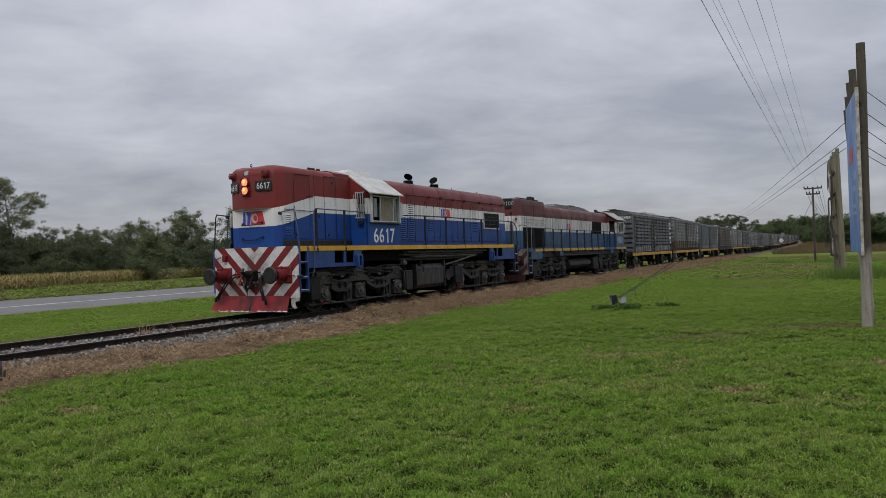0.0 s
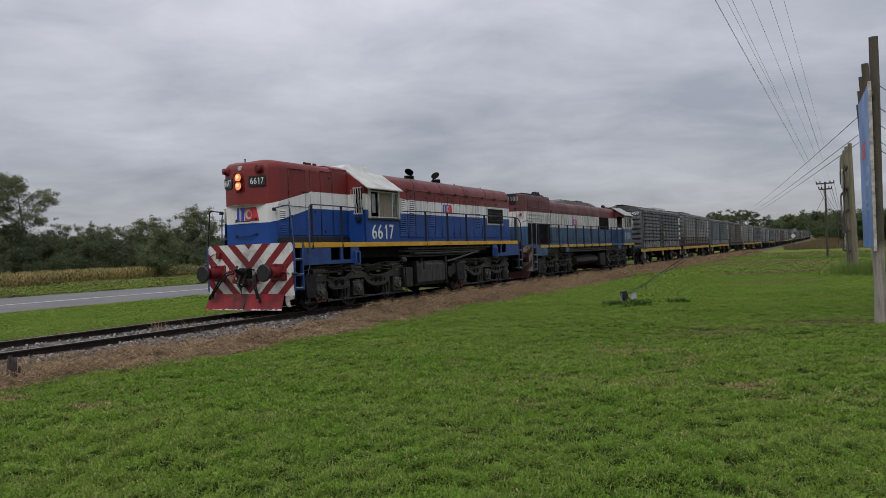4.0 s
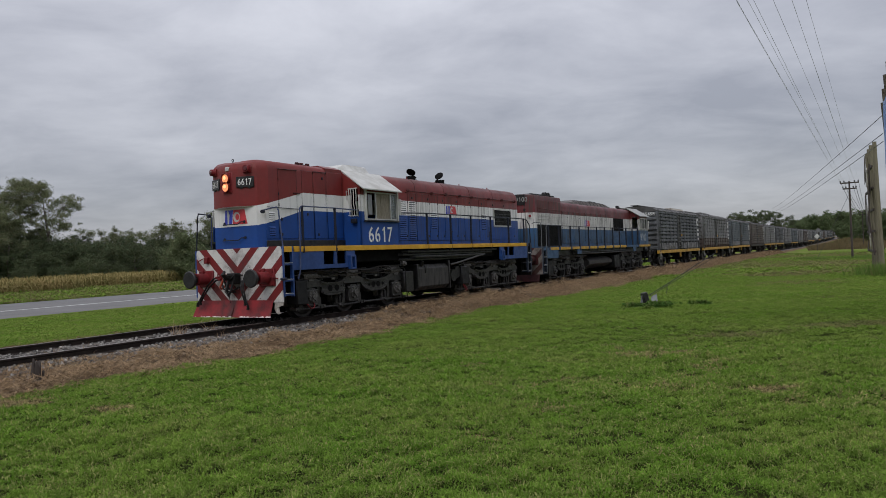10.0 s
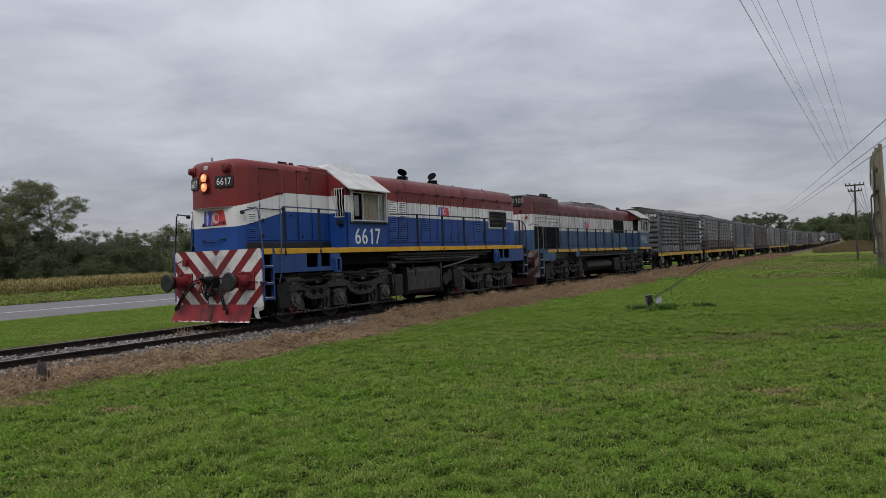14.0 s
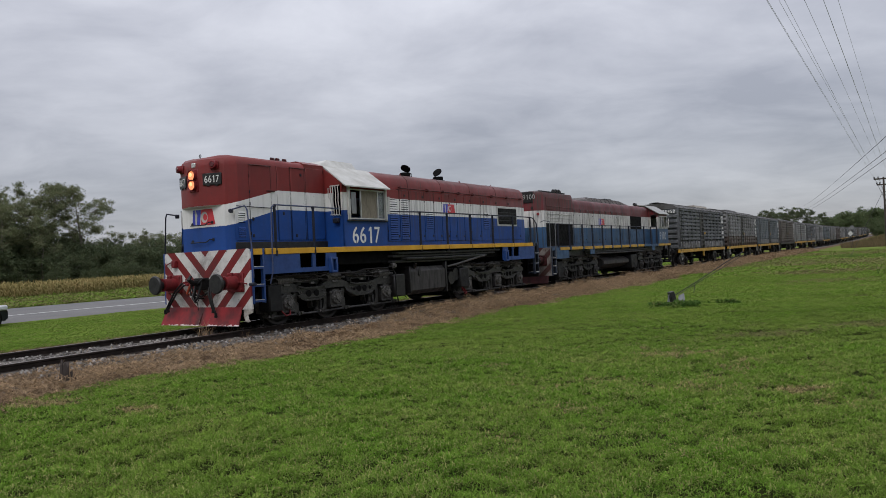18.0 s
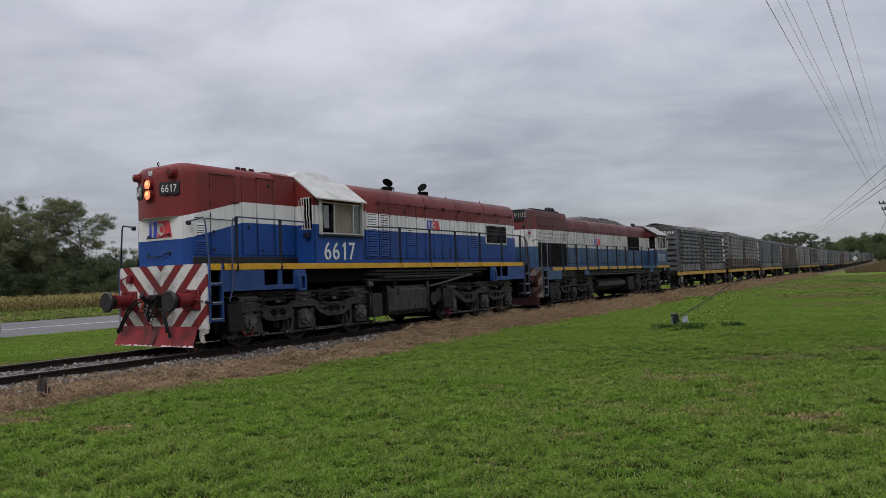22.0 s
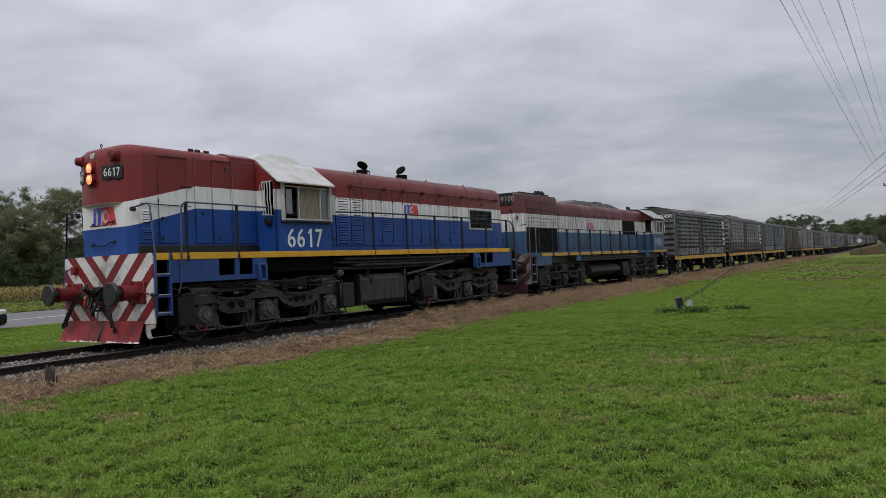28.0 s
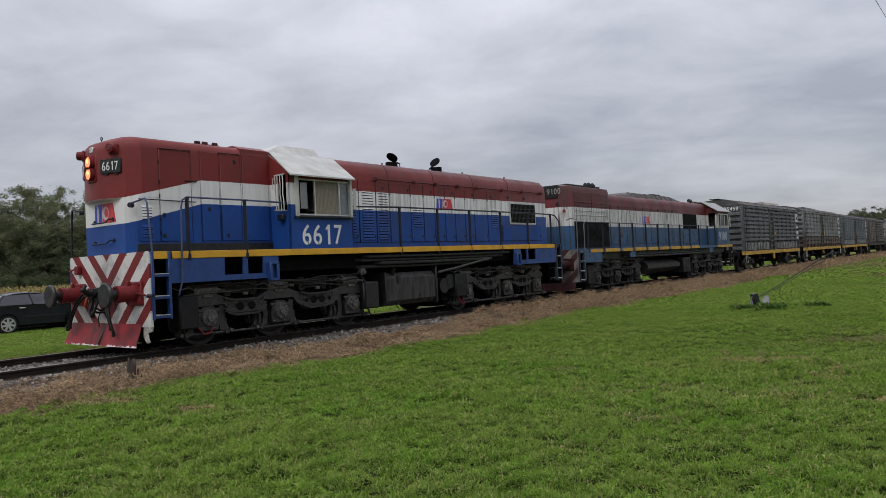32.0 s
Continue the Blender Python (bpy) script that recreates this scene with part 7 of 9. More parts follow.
def lawn():
    for r0, r1, dens, per, tall0, len0, w0, reach, coarse, bent, *turn in (
            (3.7, 7.2, 1150, 12, 0.066, 0.040, 0.0062, 0.035, 8.0, True), (7.2, 12, 700, 11, 0.058, 0.044, 0.0088, 0.045, 7.0, False), (12, 20, 290, 11, 0.060, 0.048, 0.0125, 0.07, 5.0, False),
            (20, 36, 100, 10, 0.055, 0.058, 0.028, 0.12, 3.0, False), (36, 95, 15, 9, 0.055, 0.115, 0.100, 0.30, 1.5, False),
            (0.1, 3.7, 130, 10, 0.055, 0.070, 0.024, 0.07, 7.0, False, 0, 360), (3.7, 9, 60, 10, 0.055, 0.080, 0.038, 0.10, 6.0, False, 34, 316), (9, 24, 12, 10, 0.055, 0.120, 0.085, 0.25, 2.0, False, 34, 316)):
        x, y = scatter(r0, r1, dens, *turn)
        s, v = to_sv(x, y)
        edge = 3.70 + 1.1 * (patchy(x, y, 0.35, 1) - 0.5) + 0.5 * (patchy(x, y, 1.6, 2) - 0.5)
        keep = (v > edge) | ((v < -2.6) & (v > -15.5)) | ((v < -28.5) & (v > -43))
        hole = 0.7 * patchy(x, y, 11.0, 5, 2) + 0.3 * patchy(x, y, 1.5, 6)
        keep &= RNG.uniform(0, 1, len(x)) < 1 - (0.92 if r1 < 13 else 0.3 if r1 < 21 else 0.0) * smooth_step(0.385, 0.29, hole)
        x, y, s, v = (q[keep] for q in (x, y, s, v))
        lump = patchy(x, y, 0.8, 7)
        bare = bareness(x, y)
        h = tall0 * (0.70 + 0.65 * smooth_step(0.30, 0.75, lump)) * np.where(v < -28, 2.1, np.where(v < 0, 0.5, 1.0)) * (1 - 0.5 * bare)
        ln = len0 * (0.80 + 0.40 * lump) * np.where(v < -28, 2.0, 1.0)
        w = w0 * RNG.uniform(0.75, 1.3, len(x))
        spot = smooth_step(0.66, 0.84, patchy(x, y, 1.3, 8)) * smooth_step(0.45, 0.65, patchy(x, y, 0.3, 9))
        band = smooth_step(32, 40, np.hypot(x, y)) * smooth_step(110, 80, np.hypot(x, y)) * smooth_step(0.25, 0.60, patchy(x, y, 0.10, 10)) * (v > 4) * (v < 24)
        dry = RNG.uniform(0, 1, len(x)) < np.maximum(np.maximum(np.maximum(0.3 * spot, 0.80 * band), bare), np.where(v < -28, 0.55, 0.0))
        z = ground_z(s, v)
        for name, what, m, mat in (("grass", "short lush green meadow grass with straw patches", ~dry, M_GRASS if r1 < 13 else M_GRASSF), ("dry_turf", "worn brownish turf in bare patches of the meadow", dry, M_DRY if r1 < 13 else M_DRYF)):
            tagged(new(name, leaf_mesh(name, x[m], y[m], z[m], h[m], ln[m], w[m], per, reach, coarse, mat, bent, 0.0 if r1 < 8 else 0.3 if r1 < 13 else 0.7 if r1 < 21 else 0.9)), what, "grass", kind="stuff")


def straw():
    """Mown grass lying in matted humps beside the line."""
    n = 125000
    s = 16 - 106 * RNG.uniform(0, 1, n) ** 2.2
    side = RNG.uniform(0, 1, n) < 0.94
    v = np.where(side, RNG.uniform(0.98, 4.45, n), -RNG.uniform(2.0, 2.9, n))
    x, y = at_track(s, v)
    edge = 3.75 + 1.1 * (patchy(x, y, 0.35, 1) - 0.5) + 0.5 * (patchy(x, y, 1.6, 2) - 0.5)
    inner = 1.10 + 0.9 * (patchy(x, y, 0.8, 11, 3) - 0.5) + 1.0 * smooth_step(-1.5, 1.5, s) * smooth_step(7.0, 4.0, s)
    keep = RNG.uniform(0, 1, n) < np.where(side, smooth_step(0.35, -0.1, v - edge) * (0.06 + 0.94 * smooth_step(-0.25, 0.35, v - inner)) * (0.65 + 0.35 * smooth_step(0.3, 0.55, patchy(x, y, 4.0, 12, 3))), 0.5)
    x, y, s, v = x[keep], y[keep], s[keep], v[keep]
    hump = patchy(x, y, 1.1, 13)
    bank = smooth_step(2.0, -3.0, s)
    lie = (0.06 + 0.12 * bank + (0.17 + 0.10 * bank) * smooth_step(0.30, 0.75, hump)) * smooth_step(1.3 - 0.45 * bank, 2.4 - 0.6 * bank, v) * smooth_step(4.4, 3.2, v) + 0.012
    z = np.maximum(ground_z(s, v), np.where(abs(v) < 2.25, ballast_z(s, v), -9.0)) + 0.004
    far = np.clip((14 - s) / 30, 0, 3)
    ln = 0.060 * RNG.uniform(0.6, 1.5, len(x)) * (1 + 0.6 * far)
    w = 0.0082 * (1 + 1.2 * far) * RNG.uniform(0.6, 1.4, len(x))
    tagged(new("dead_grass", leaf_mesh("dead_grass", x, y, z, np.where(v > 0, lie, 0.02), ln, w, 6, 0.07, 4.5, M_STRAW, False, 0.75)), "matted brown dead grass along the ballast", "dead grass", kind="stuff")


def weeds(spots):
    """Wispy dry stalks in the ballast: x, y, count, height."""
    cx, cy, hh = (np.concatenate([np.full(q[2], q[k]) for q in spots]) for k in (0, 1, 3))
    n = len(cx)
    a, b = RNG.uniform(0, 0.16, n), RNG.uniform(0, 2 * np.pi, n)
    me = blade_mesh("dry_weeds", cx + a * np.cos(b), cy + a * np.sin(b), 0 * a, hh * RNG.uniform(0.5, 1.2, n), 0.009 + 0 * a, RNG.uniform(0.1, 0.75, n), M_STRAW, True)
    tagged(new("dry_weeds", me), "dry wispy weed stalks in the ballast", "weeds", kind="stuff")


def corn():
    """Rows of dry maize leaves."""
    X, Y, Z, H = [], [], [], []
    for row in range(11):
        s = np.arange(24, -125, -0.22) + RNG.uniform(-0.06, 0.06, len(np.arange(24, -125, -0.22)))
        v = -41.5 - np.clip(-20.0 - s, 0, 34) * 0.36 - row * 0.8 + RNG.uniform(-0.1, 0.1, len(s))
        x, y = at_track(s, v)
        X.append(x), Y.append(y), Z.append(ground_z(s, v)), H.append(0.98 + 0.15 * RNG.uniform(-1, 1, len(s)))
    X, Y, Z, H = map(np.concatenate, (X, Y, Z, H))
    co, fs = [], []
    n = len(X)
    for k in range(7):
        b = RNG.uniform(0, 2 * np.pi, n)
        zz = H * (0.12 + 0.13 * k) if k < 6 else 0 * H
        ln = 0.42 * RNG.uniform(0.6, 1.2, n) if k < 6 else 0 * H
        up = 0.24 * RNG.uniform(0.4, 1.3, n) if k < 6 else H
        base = np.stack([X, Y, Z + zz], -1)
        px = np.stack([-np.sin(b), np.cos(b), 0 * b], -1) * (0.045 if k < 6 else 0.025)
        mid = base + np.stack([np.cos(b) * ln * 0.5, np.sin(b) * ln * 0.5, up], -1)
        tip = base + np.stack([np.cos(b) * ln, np.sin(b) * ln, up * (0.35 if k < 6 else 1.12)], -1)
        i0 = sum(len(c) for c in co)
        co.append(np.stack([base - px, base + px, mid + px, mid - px, tip], 1).reshape(-1, 3))
        i = np.arange(n)[:, None] * 5 + i0
        fs += [i + np.array([[0, 1, 2]]), i + np.array([[0, 2, 3]]), i + np.array([[3, 2, 4]])]
    tagged(new("corn_field", quick_mesh("corn_field", np.concatenate(co), np.concatenate(fs), M_CORN)), "field of dry yellowing maize behind the road", "crop field", kind="stuff")


def leaf_cloud(cen, rad, n, size, rng, flat, droop):
    """Small pointed leaves gathered in soft clusters."""
    rad = np.array(rad)
    pick = rng.choice(len(cen), n, p=rad ** 2 / (rad ** 2).sum())
    r = rad[pick]
    p = np.array(cen)[pick] + np.clip(rng.normal(0, 0.46, (n, 3)), -1.15, 1.15) * r[:, None] * np.array([1, 1, flat])
    a = rng.normal(size=(n, 3)) * np.array([1, 1, 0.7]) - np.array([0, 0, droop])
    a /= np.linalg.norm(a, axis=1)[:, None]
    b = np.cross(a, rng.normal(size=(n, 3)))
    b /= np.linalg.norm(b, axis=1)[:, None] + 1e-9
    sz = (size * rng.uniform(0.55, 1.35, n))[:, None]
    co = np.stack([p - a * sz + b * sz * 0.45, p - a * sz * 0.8 - b * sz * 0.45, p + a * sz], 1).reshape(-1, 3)
    return co


def tree(name, label, h, spread, fork, limbs, leaves, size, mat, seed, group, thick=0.02, core=0.0, flat=0.7, droop=0.3, gap=0.0, tuft=0.2, point=0.0):
    """A trunk, limbs that fork twice, and clusters of leaves at their ends; core is the share of leaves deep in the crown."""
    rng = np.random.default_rng(seed)
    t = thing(name, label, "tree", group)
    tr = Mb()
    lean = rng.uniform(-0.05, 0.05, 2) * h
    top = h * 0.86
    ks = (0, 0.15, 0.35, 0.55, 0.78, 1.0)
    spine = np.array([(lean[0] * k ** 2 + rng.uniform(-0.02, 0.02) * h * (k > 0), lean[1] * k ** 2 + rng.uniform(-0.02, 0.02) * h * (k > 0), top * k) for k in ks])
    tr.tube([tuple(q) for q in spine], [h * thick * q for q in (1.25, 1.0, 0.85, 0.62, 0.36, 0.1)], 7)
    cen, rad, inner = [], [], []
    for i in range(limbs):
        k = fork + (0.98 - fork) * ((i + 0.5) / limbs) ** 0.85
        a = i * 2.4 + rng.uniform(-0.6, 0.6)
        q = (k - fork) / (1 - fork)
        out = spread * ((1 - point) * math.sin(math.pi * min(1.0, 0.22 + 0.70 * q)) ** 0.7 + point * (1 - 0.85 * q)) * rng.uniform(0.6, 1.12)
        s0 = np.array([np.interp(k, ks, spine[:, j]) for j in range(3)])
        e = s0 + np.array([math.cos(a) * out, math.sin(a) * out, out * rng.uniform(0.15, 0.75) + 0.02 * h])
        m = s0 * 0.5 + e * 0.5 + np.array([0, 0, -0.06 * out])
        tr.tube([tuple(s0), tuple(m), tuple(e)], [h * thick * 0.40 * (1 - 0.6 * q), h * thick * 0.24 * (1 - 0.6 * q), h * thick * 0.07], 5)
        inner.append(m)
        for jj in range(5):
            f0 = m + (e - m) * rng.uniform(-0.3, 0.9)
            d = (e - s0) / max(out, 0.2) + rng.normal(size=3) * np.array([0.75, 0.75, 0.55])
            f1 = f0 + d * out * rng.uniform(0.22, 0.46)
            tr.tube([tuple(f0), tuple(f0 * 0.5 + f1 * 0.5 + np.array([0, 0, 0.04 * out])), tuple(f1)], [h * thick * 0.13, h * thick * 0.08, h * thick * 0.03], 4)
            for _ in range(3):
                if rng.uniform() > gap:
                    cen.append(f1 + rng.normal(size=3) * np.array([1, 1, 0.7]) * spread * tuft * 0.9 * rng.uniform(0.2, 1.2))
                    rad.append(spread * tuft * rng.uniform(0.45, 1.15))
    nc = int(leaves * core)
    co = leaf_cloud(cen, rad, leaves - nc, size, rng, flat, droop)
    if nc:
        co = np.concatenate([co, leaf_cloud(inner + cen, [spread * 0.34] * len(inner) + [0.5 * r for r in rad], nc, size * 1.7, rng, 0.9, 0.2)])
    squeeze = h / np.percentile(co[:, 2], 99.7)
    co[:, 2] = np.maximum(co[:, 2] * squeeze, 0.05)
    tr.v = [(x, y, z * squeeze) for x, y, z in tr.v]
    part("trunk", tr.mesh("trunk", M_BARK, True, False), None, t)
    part("crown", quick_mesh("crown", co, np.arange(len(co)).reshape(-1, 3), mat), None, t)
    return t


def place(t, x, y, z, turn, k):
    return copy_thing(t, pose(x, y, z, 0, 0, turn) @ Matrix.Diagonal((k, k, k, 1)))


def woods():
    g = "trees beyond the corn field"
    tall = tree("tree", "tall open-crowned gum tree with grey-green leaves", 11.0, 3.3, 0.36, 13, 19000, 0.080, M_LEAF2, 3, g, 0.018, 0.08, 0.6, 0.5, 0.24, 0.18)
    tall2 = tree("tree", "slender gum tree with an uneven crown", 9.0, 1.9, 0.40, 11, 10000, 0.080, M_LEAF2, 11, g, 0.014, 0.12, 0.8, 0.5, 0.12, 0.26)
    dense = tree("tree", "dense dark green broad-leaved tree", 6.2, 2.7, 0.06, 17, 10500, 0.095, M_LEAF, 5, g, 0.02, 0.32, 0.8, 0.2, 0.0, 0.24)
    dense2 = tree("tree", "rounded dark green tree at the field edge", 5.6, 2.9, 0.05, 18, 10500, 0.095, M_LEAF, 9, g, 0.02, 0.32, 0.8, 0.2, 0.0, 0.24)
    feath = tree("tree", "feathery pale green shrub-like tree", 5.2, 2.1, 0.03, 26, 13000, 0.080, M_LEAF4, 21, g, 0.016, 0.20, 0.9, 0.1, 0.0, 0.20, 0.75)
    lib = {"a": tall, "b": tall2, "c": dense, "d": dense2, "e": feath}
    hgt = {"a": 11.0, "b": 9.0, "c": 6.2, "d": 5.6, "e": 5.2}
    used = set()

    def put(kind, x, y, h, turn):
        k = h / hgt[kind]
        s, v = to_sv(x, y)
        z = float(ground_z(s, v)) - 0.1
        if kind not in used:
            used.add(kind)
            lib[kind].matrix_basis = pose(x, y, z, 0, 0, turn) @ Matrix.Diagonal((k, k, k, 1))
        else:
            place(lib[kind], x, y, z, turn, k / lib[kind].scale[0])

    for q in (("a", -48.8, 82.5, 11.7, 20), ("a", -52.6, 80.0, 12.2, 130), ("a", -59.5, 75.0, 12.6, 300), ("b", -56.0, 78.0, 11.6, 60), ("b", -62.5, 72.0, 12.0, 10), ("b", -66.0, 69.0, 11.0, 80),
              ("b", -43.4, 86.5, 6.6, 70), ("b", -42.0, 87.5, 6.3, 190), ("b", -38.9, 89.0, 6.9, 160), ("b", -36.8, 90.0, 7.3, 20), ("b", -32.6, 91.0, 8.6, 200), ("b", -31.5, 91.6, 8.0, 310), ("b", -26.0, 93.0, 8.8, 90), ("b", -24.6, 93.6, 8.2, 230),
              ("c", -50.0, 80.5, 6.4, 30), ("d", -47.0, 84.0, 5.8, 200), ("c", -53.5, 77.5, 6.8, 100), ("d", -57.0, 75.0, 7.0, 10), ("c", -60.5, 72.5, 7.2, 250), ("d", -64.0, 69.0, 7.2, 150), ("e", -28.5, 71.4, 4.9, 0), ("e", -29.6, 72.0, 3.6, 90),
              ("d", -57.2, 82.2, 8.6, 40), ("c", -60.8, 80.6, 9.0, 170), ("d", -64.4, 78.2, 9.2, 290), ("c", -68.0, 75.3, 9.0, 60), ("d", -71.8, 72.4, 8.8, 220), ("c", -53.8, 84.9, 8.0, 320), ("b", -53.0, 74.5, 9.8, 140), ("a", -57.0, 71.6, 9.6, 240),
              ("b", -49.8, 76.6, 8.8, 30), ("a", -61.4, 68.2, 10.4, 80), ("b", -59.2, 69.6, 8.6, 200), ("a", -65.4, 65.0, 10.0, 330), ("b", -63.4, 66.4, 9.0, 120)):
        put(*q)
    rng = np.random.default_rng(4)
    for row, (d, hh) in enumerate(((87, 2.6), (90.5, 4.5), (95, 5.0), (103, 5.7))):
        a = -50.0 + row * 1.1
        while a < -9:
            r = d + rng.uniform(-2, 2)
            put("cd"[int(rng.integers(2))], math.sin(radians(a)) * r, math.cos(radians(a)) * r, hh * rng.uniform(0.78, 1.12), rng.uniform(0, 360))
            a += rng.uniform(1.7, 2.4)
    # woods beyond the end of the train
    far = tree("tree", "dark rounded tree in the far wood", 9.0, 4.2, 0.06, 15, 9000, 0.19, M_LEAF3, 31, "trees of the far wood", 0.02, 0.35, 0.8, 0.2, 0.0, 0.20)
    far2 = tree("tree", "tall spindly gum tree behind the wagons", 10.5, 3.2, 0.50, 9, 5200, 0.15, M_LEAF, 33, "trees of the far wood", 0.016, 0.0, 0.55, 0.3, 0.25, 0.20)
    lib["f"], lib["g"], hgt["f"], hgt["g"] = far, far2, 9.0, 10.5
    for az, d, h, kind in ((19.9, 215, 10.2, "g"), (20.3, 218, 9.6, "g"), (20.9, 214, 9.2, "g"), (21.5, 220, 10.6, "g"), (22.0, 217, 10.0, "g"), (22.9, 216, 8.2, "g")):
        put(kind, math.sin(radians(az)) * d, math.cos(radians(az)) * d, h, az * 77 % 360)
    for i in range(46):
        az = 14 + i * 0.62 + rng.uniform(-0.3, 0.3)
        back = 2.6 if 22.0 < az < 27.6 else 1.0
        d = (205 + rng.uniform(-8, 22)) * back - 45 * max(0.0, (az - 29) / 13)
        h = (3.2 if az < 22.0 else 3.4 if az < 23.0 else 4.8 if az < 24 else 6.0 if az < 27.6 else 8.2) * rng.uniform(0.85, 1.12) * back
        put("f", math.sin(radians(az)) * d, math.cos(radians(az)) * d, h, rng.uniform(0, 360))
    for i in range(14):
        az, d = 23.5 + i * 0.30, 585 + rng.uniform(-20, 20)
        put("f", math.sin(radians(az)) * d, math.cos(radians(az)) * d, (12.5 if i < 3 else 15.0) * rng.uniform(0.85, 1.1), rng.uniform(0, 360))
    for i in range(12):
        az, d = 26.4 + i * 0.5, 330 + rng.uniform(-30, 40)
        put("f", math.sin(radians(az)) * d, math.cos(radians(az)) * d, 7.5 * rng.uniform(0.8, 1.1), rng.uniform(0, 360))
    for i in range(30):
        az = 44 + i * 8.8 + rng.uniform(-1.5, 1.5)
        d = rng.uniform(170, 260)
        put("f", math.sin(radians(az)) * d, math.cos(radians(az)) * d, 9 * rng.uniform(0.8, 1.2), rng.uniform(0, 360))


def reeds():
    n = 60000
    az = np.radians(RNG.uniform(24.3, 40, n))
    d = RNG.uniform(118, 200, n)
    x, y = np.sin(az) * d, np.cos(az) * d
    s, v = to_sv(x, y)
    keep = v > 4.5
    x, y, s, v = x[keep], y[keep], s[keep], v[keep]
    tagged(new("tall_dry_grass", blade_mesh("tall_dry_grass", x, y, ground_z(s, v), 1.05 * RNG.uniform(0.3, 1.0, len(x)) ** 0.7 * (0.55 + 0.7 * patchy(x, y, 0.22, 31)), 0.06 + 0 * x, RNG.uniform(0.1, 0.75, len(x)), M_REED)),
           "tall tawny grass before the far wood", "dry grass", kind="stuff")
    n = 26000
    az = np.radians(RNG.uniform(24.6, 40, n))
    d = RNG.uniform(195, 420, n)
    x, y = np.sin(az) * d, np.cos(az) * d
    s, v = to_sv(x, y)
    keep = v > 5.0
    x, y, s, v = x[keep], y[keep], s[keep], v[keep]
    tagged(new("tall_dry_grass", blade_mesh("tall_dry_grass", x, y, ground_z(s, v), 1.25 * RNG.uniform(0.4, 1.0, len(x)), 0.30 + 0 * x, RNG.uniform(0.1, 0.7, len(x)), M_REED)),
           "tall tawny grass at the foot of the far wood", "dry grass", kind="stuff")
    n = 430
    k = RNG.integers(0, 6, n)
    cx, cy = np.array([3.95, 4.25, 4.75, 5.70, 4.50, 4.05])[k], np.array([18.50, 18.35, 18.60, 18.70, 18.10, 18.25])[k]
    x, y = cx + RNG.normal(0, 0.13, n), cy + RNG.normal(0, 0.09, n)
    s, v = to_sv(x, y)
    tagged(new("weed_tufts", leaf_mesh("weed_tufts", x, y, ground_z(s, v), 0.13 + 0 * x, 0.07 + 0 * x, 0.045 + 0 * x, 6, 0.06, 5.0, M_WEED, False)), "low dark green weeds round the metal box", "weeds", kind="stuff")
    n = 12000
    cx = RNG.choice(np.array([28.6, 30.5, 26.5, 33.0, 36.0, 16.9, 17.7]), n)
    ix = {28.6: 55.0, 30.5: 54.0, 26.5: 57.5, 33.0: 60.0, 36.0: 52.0, 16.9: 30.35, 17.7: 30.6}
    cy = np.array([ix[float(c)] for c in cx])
    near_ = cy < 40
    x, y = cx + RNG.normal(0, 1.0, n) * np.where(near_, 0.55, 0.7), cy + RNG.normal(0, 1.0, n) * np.where(near_, 0.45, 1.0)
    s, v = to_sv(x, y)
    tagged(new("tall_weeds", blade_mesh("tall_weeds", x, y, ground_z(s, v), np.where(near_, 0.52, 0.26) * RNG.uniform(0.3, 1.3, n), np.where(near_, 0.030, 0.020), RNG.uniform(0.1, 0.7, n), M_WEED2)),
           "rank green weeds around the pole feet", "weeds", kind="stuff")


lawn()
straw()
corn()
woods()
reeds()
weeds(((-6.21, 15.05, 26, 0.45), (-5.80, 15.9, 16, 0.35), (-5.95, 14.65, 20, 0.38), (-7.1, 12.0, 22, 0.28), (-6.05, 9.95, 26, 0.26), (-6.9, 12.6, 12, 0.3), (-5.2, 14.9, 10, 0.25), (-6.5, 10.6, 14, 0.2)))


# ---- roadside things ----
def lichen_pole():
    m, nt, p = blank("grey_post")
    v = coords(nt)
    z = nd(nt, "ShaderNodeSeparateXYZ", i0=v).outputs[2]
    n = noise_tex(nt, coords(nt, 6, 6, 0.7), 2.0, 5, 0.65)
    f = noise_tex(nt, v, 40, 4, 0.7)
    c = mixc(nt, ramp(nt, n, 0.3, 0.7), (0.105, 0.086, 0.062), (0.055, 0.045, 0.034))
    pale = mth(nt, "MULTIPLY", ramp(nt, z, 1.45, 1.2), ramp(nt, n, 0.35, 0.55, 0.35, 1.0))
    c = mixc(nt, pale, c, (0.300, 0.270, 0.230))
    c = mixc(nt, ramp(nt, f, 0.5, 0.75, 0.0, 0.5), c, (0.05, 0.045, 0.04))
    nt.links.new(c, p.inputs["Base Color"])
    p.inputs["Roughness"].default_value = 0.95
    bump(nt, p, mth(nt, "ADD", n, f), 0.02, 0.8)
    return m


M_PRINT = surface("faded_print", (0.26, 0.38, 0.62), (0.2, 0.3, 0.55), 0.5)
M_POST = lichen_pole()
M_POST2 = surface("lichen_grey_post", (0.20, 0.18, 0.12), (0.12, 0.105, 0.075), 0.95, scale=2, stretch=(5, 5, 0.6), relief=0.012)


def post(parent, x, y, h, r0, r1, mat, name="post", lean=(0.0, 0.0)):
    rng = np.random.default_rng(int(abs(x * 100 + y * 10)))
    pts = [(x + lean[0] * z / h + rng.uniform(-0.006, 0.006), y + lean[1] * z / h + rng.uniform(-0.006, 0.006), z) for z in np.linspace(-0.4, h, 7)]
    part(name, Mb().tube(pts, [r0 + (r1 - r0) * i / 6 for i in range(7)], 12), mat, parent)


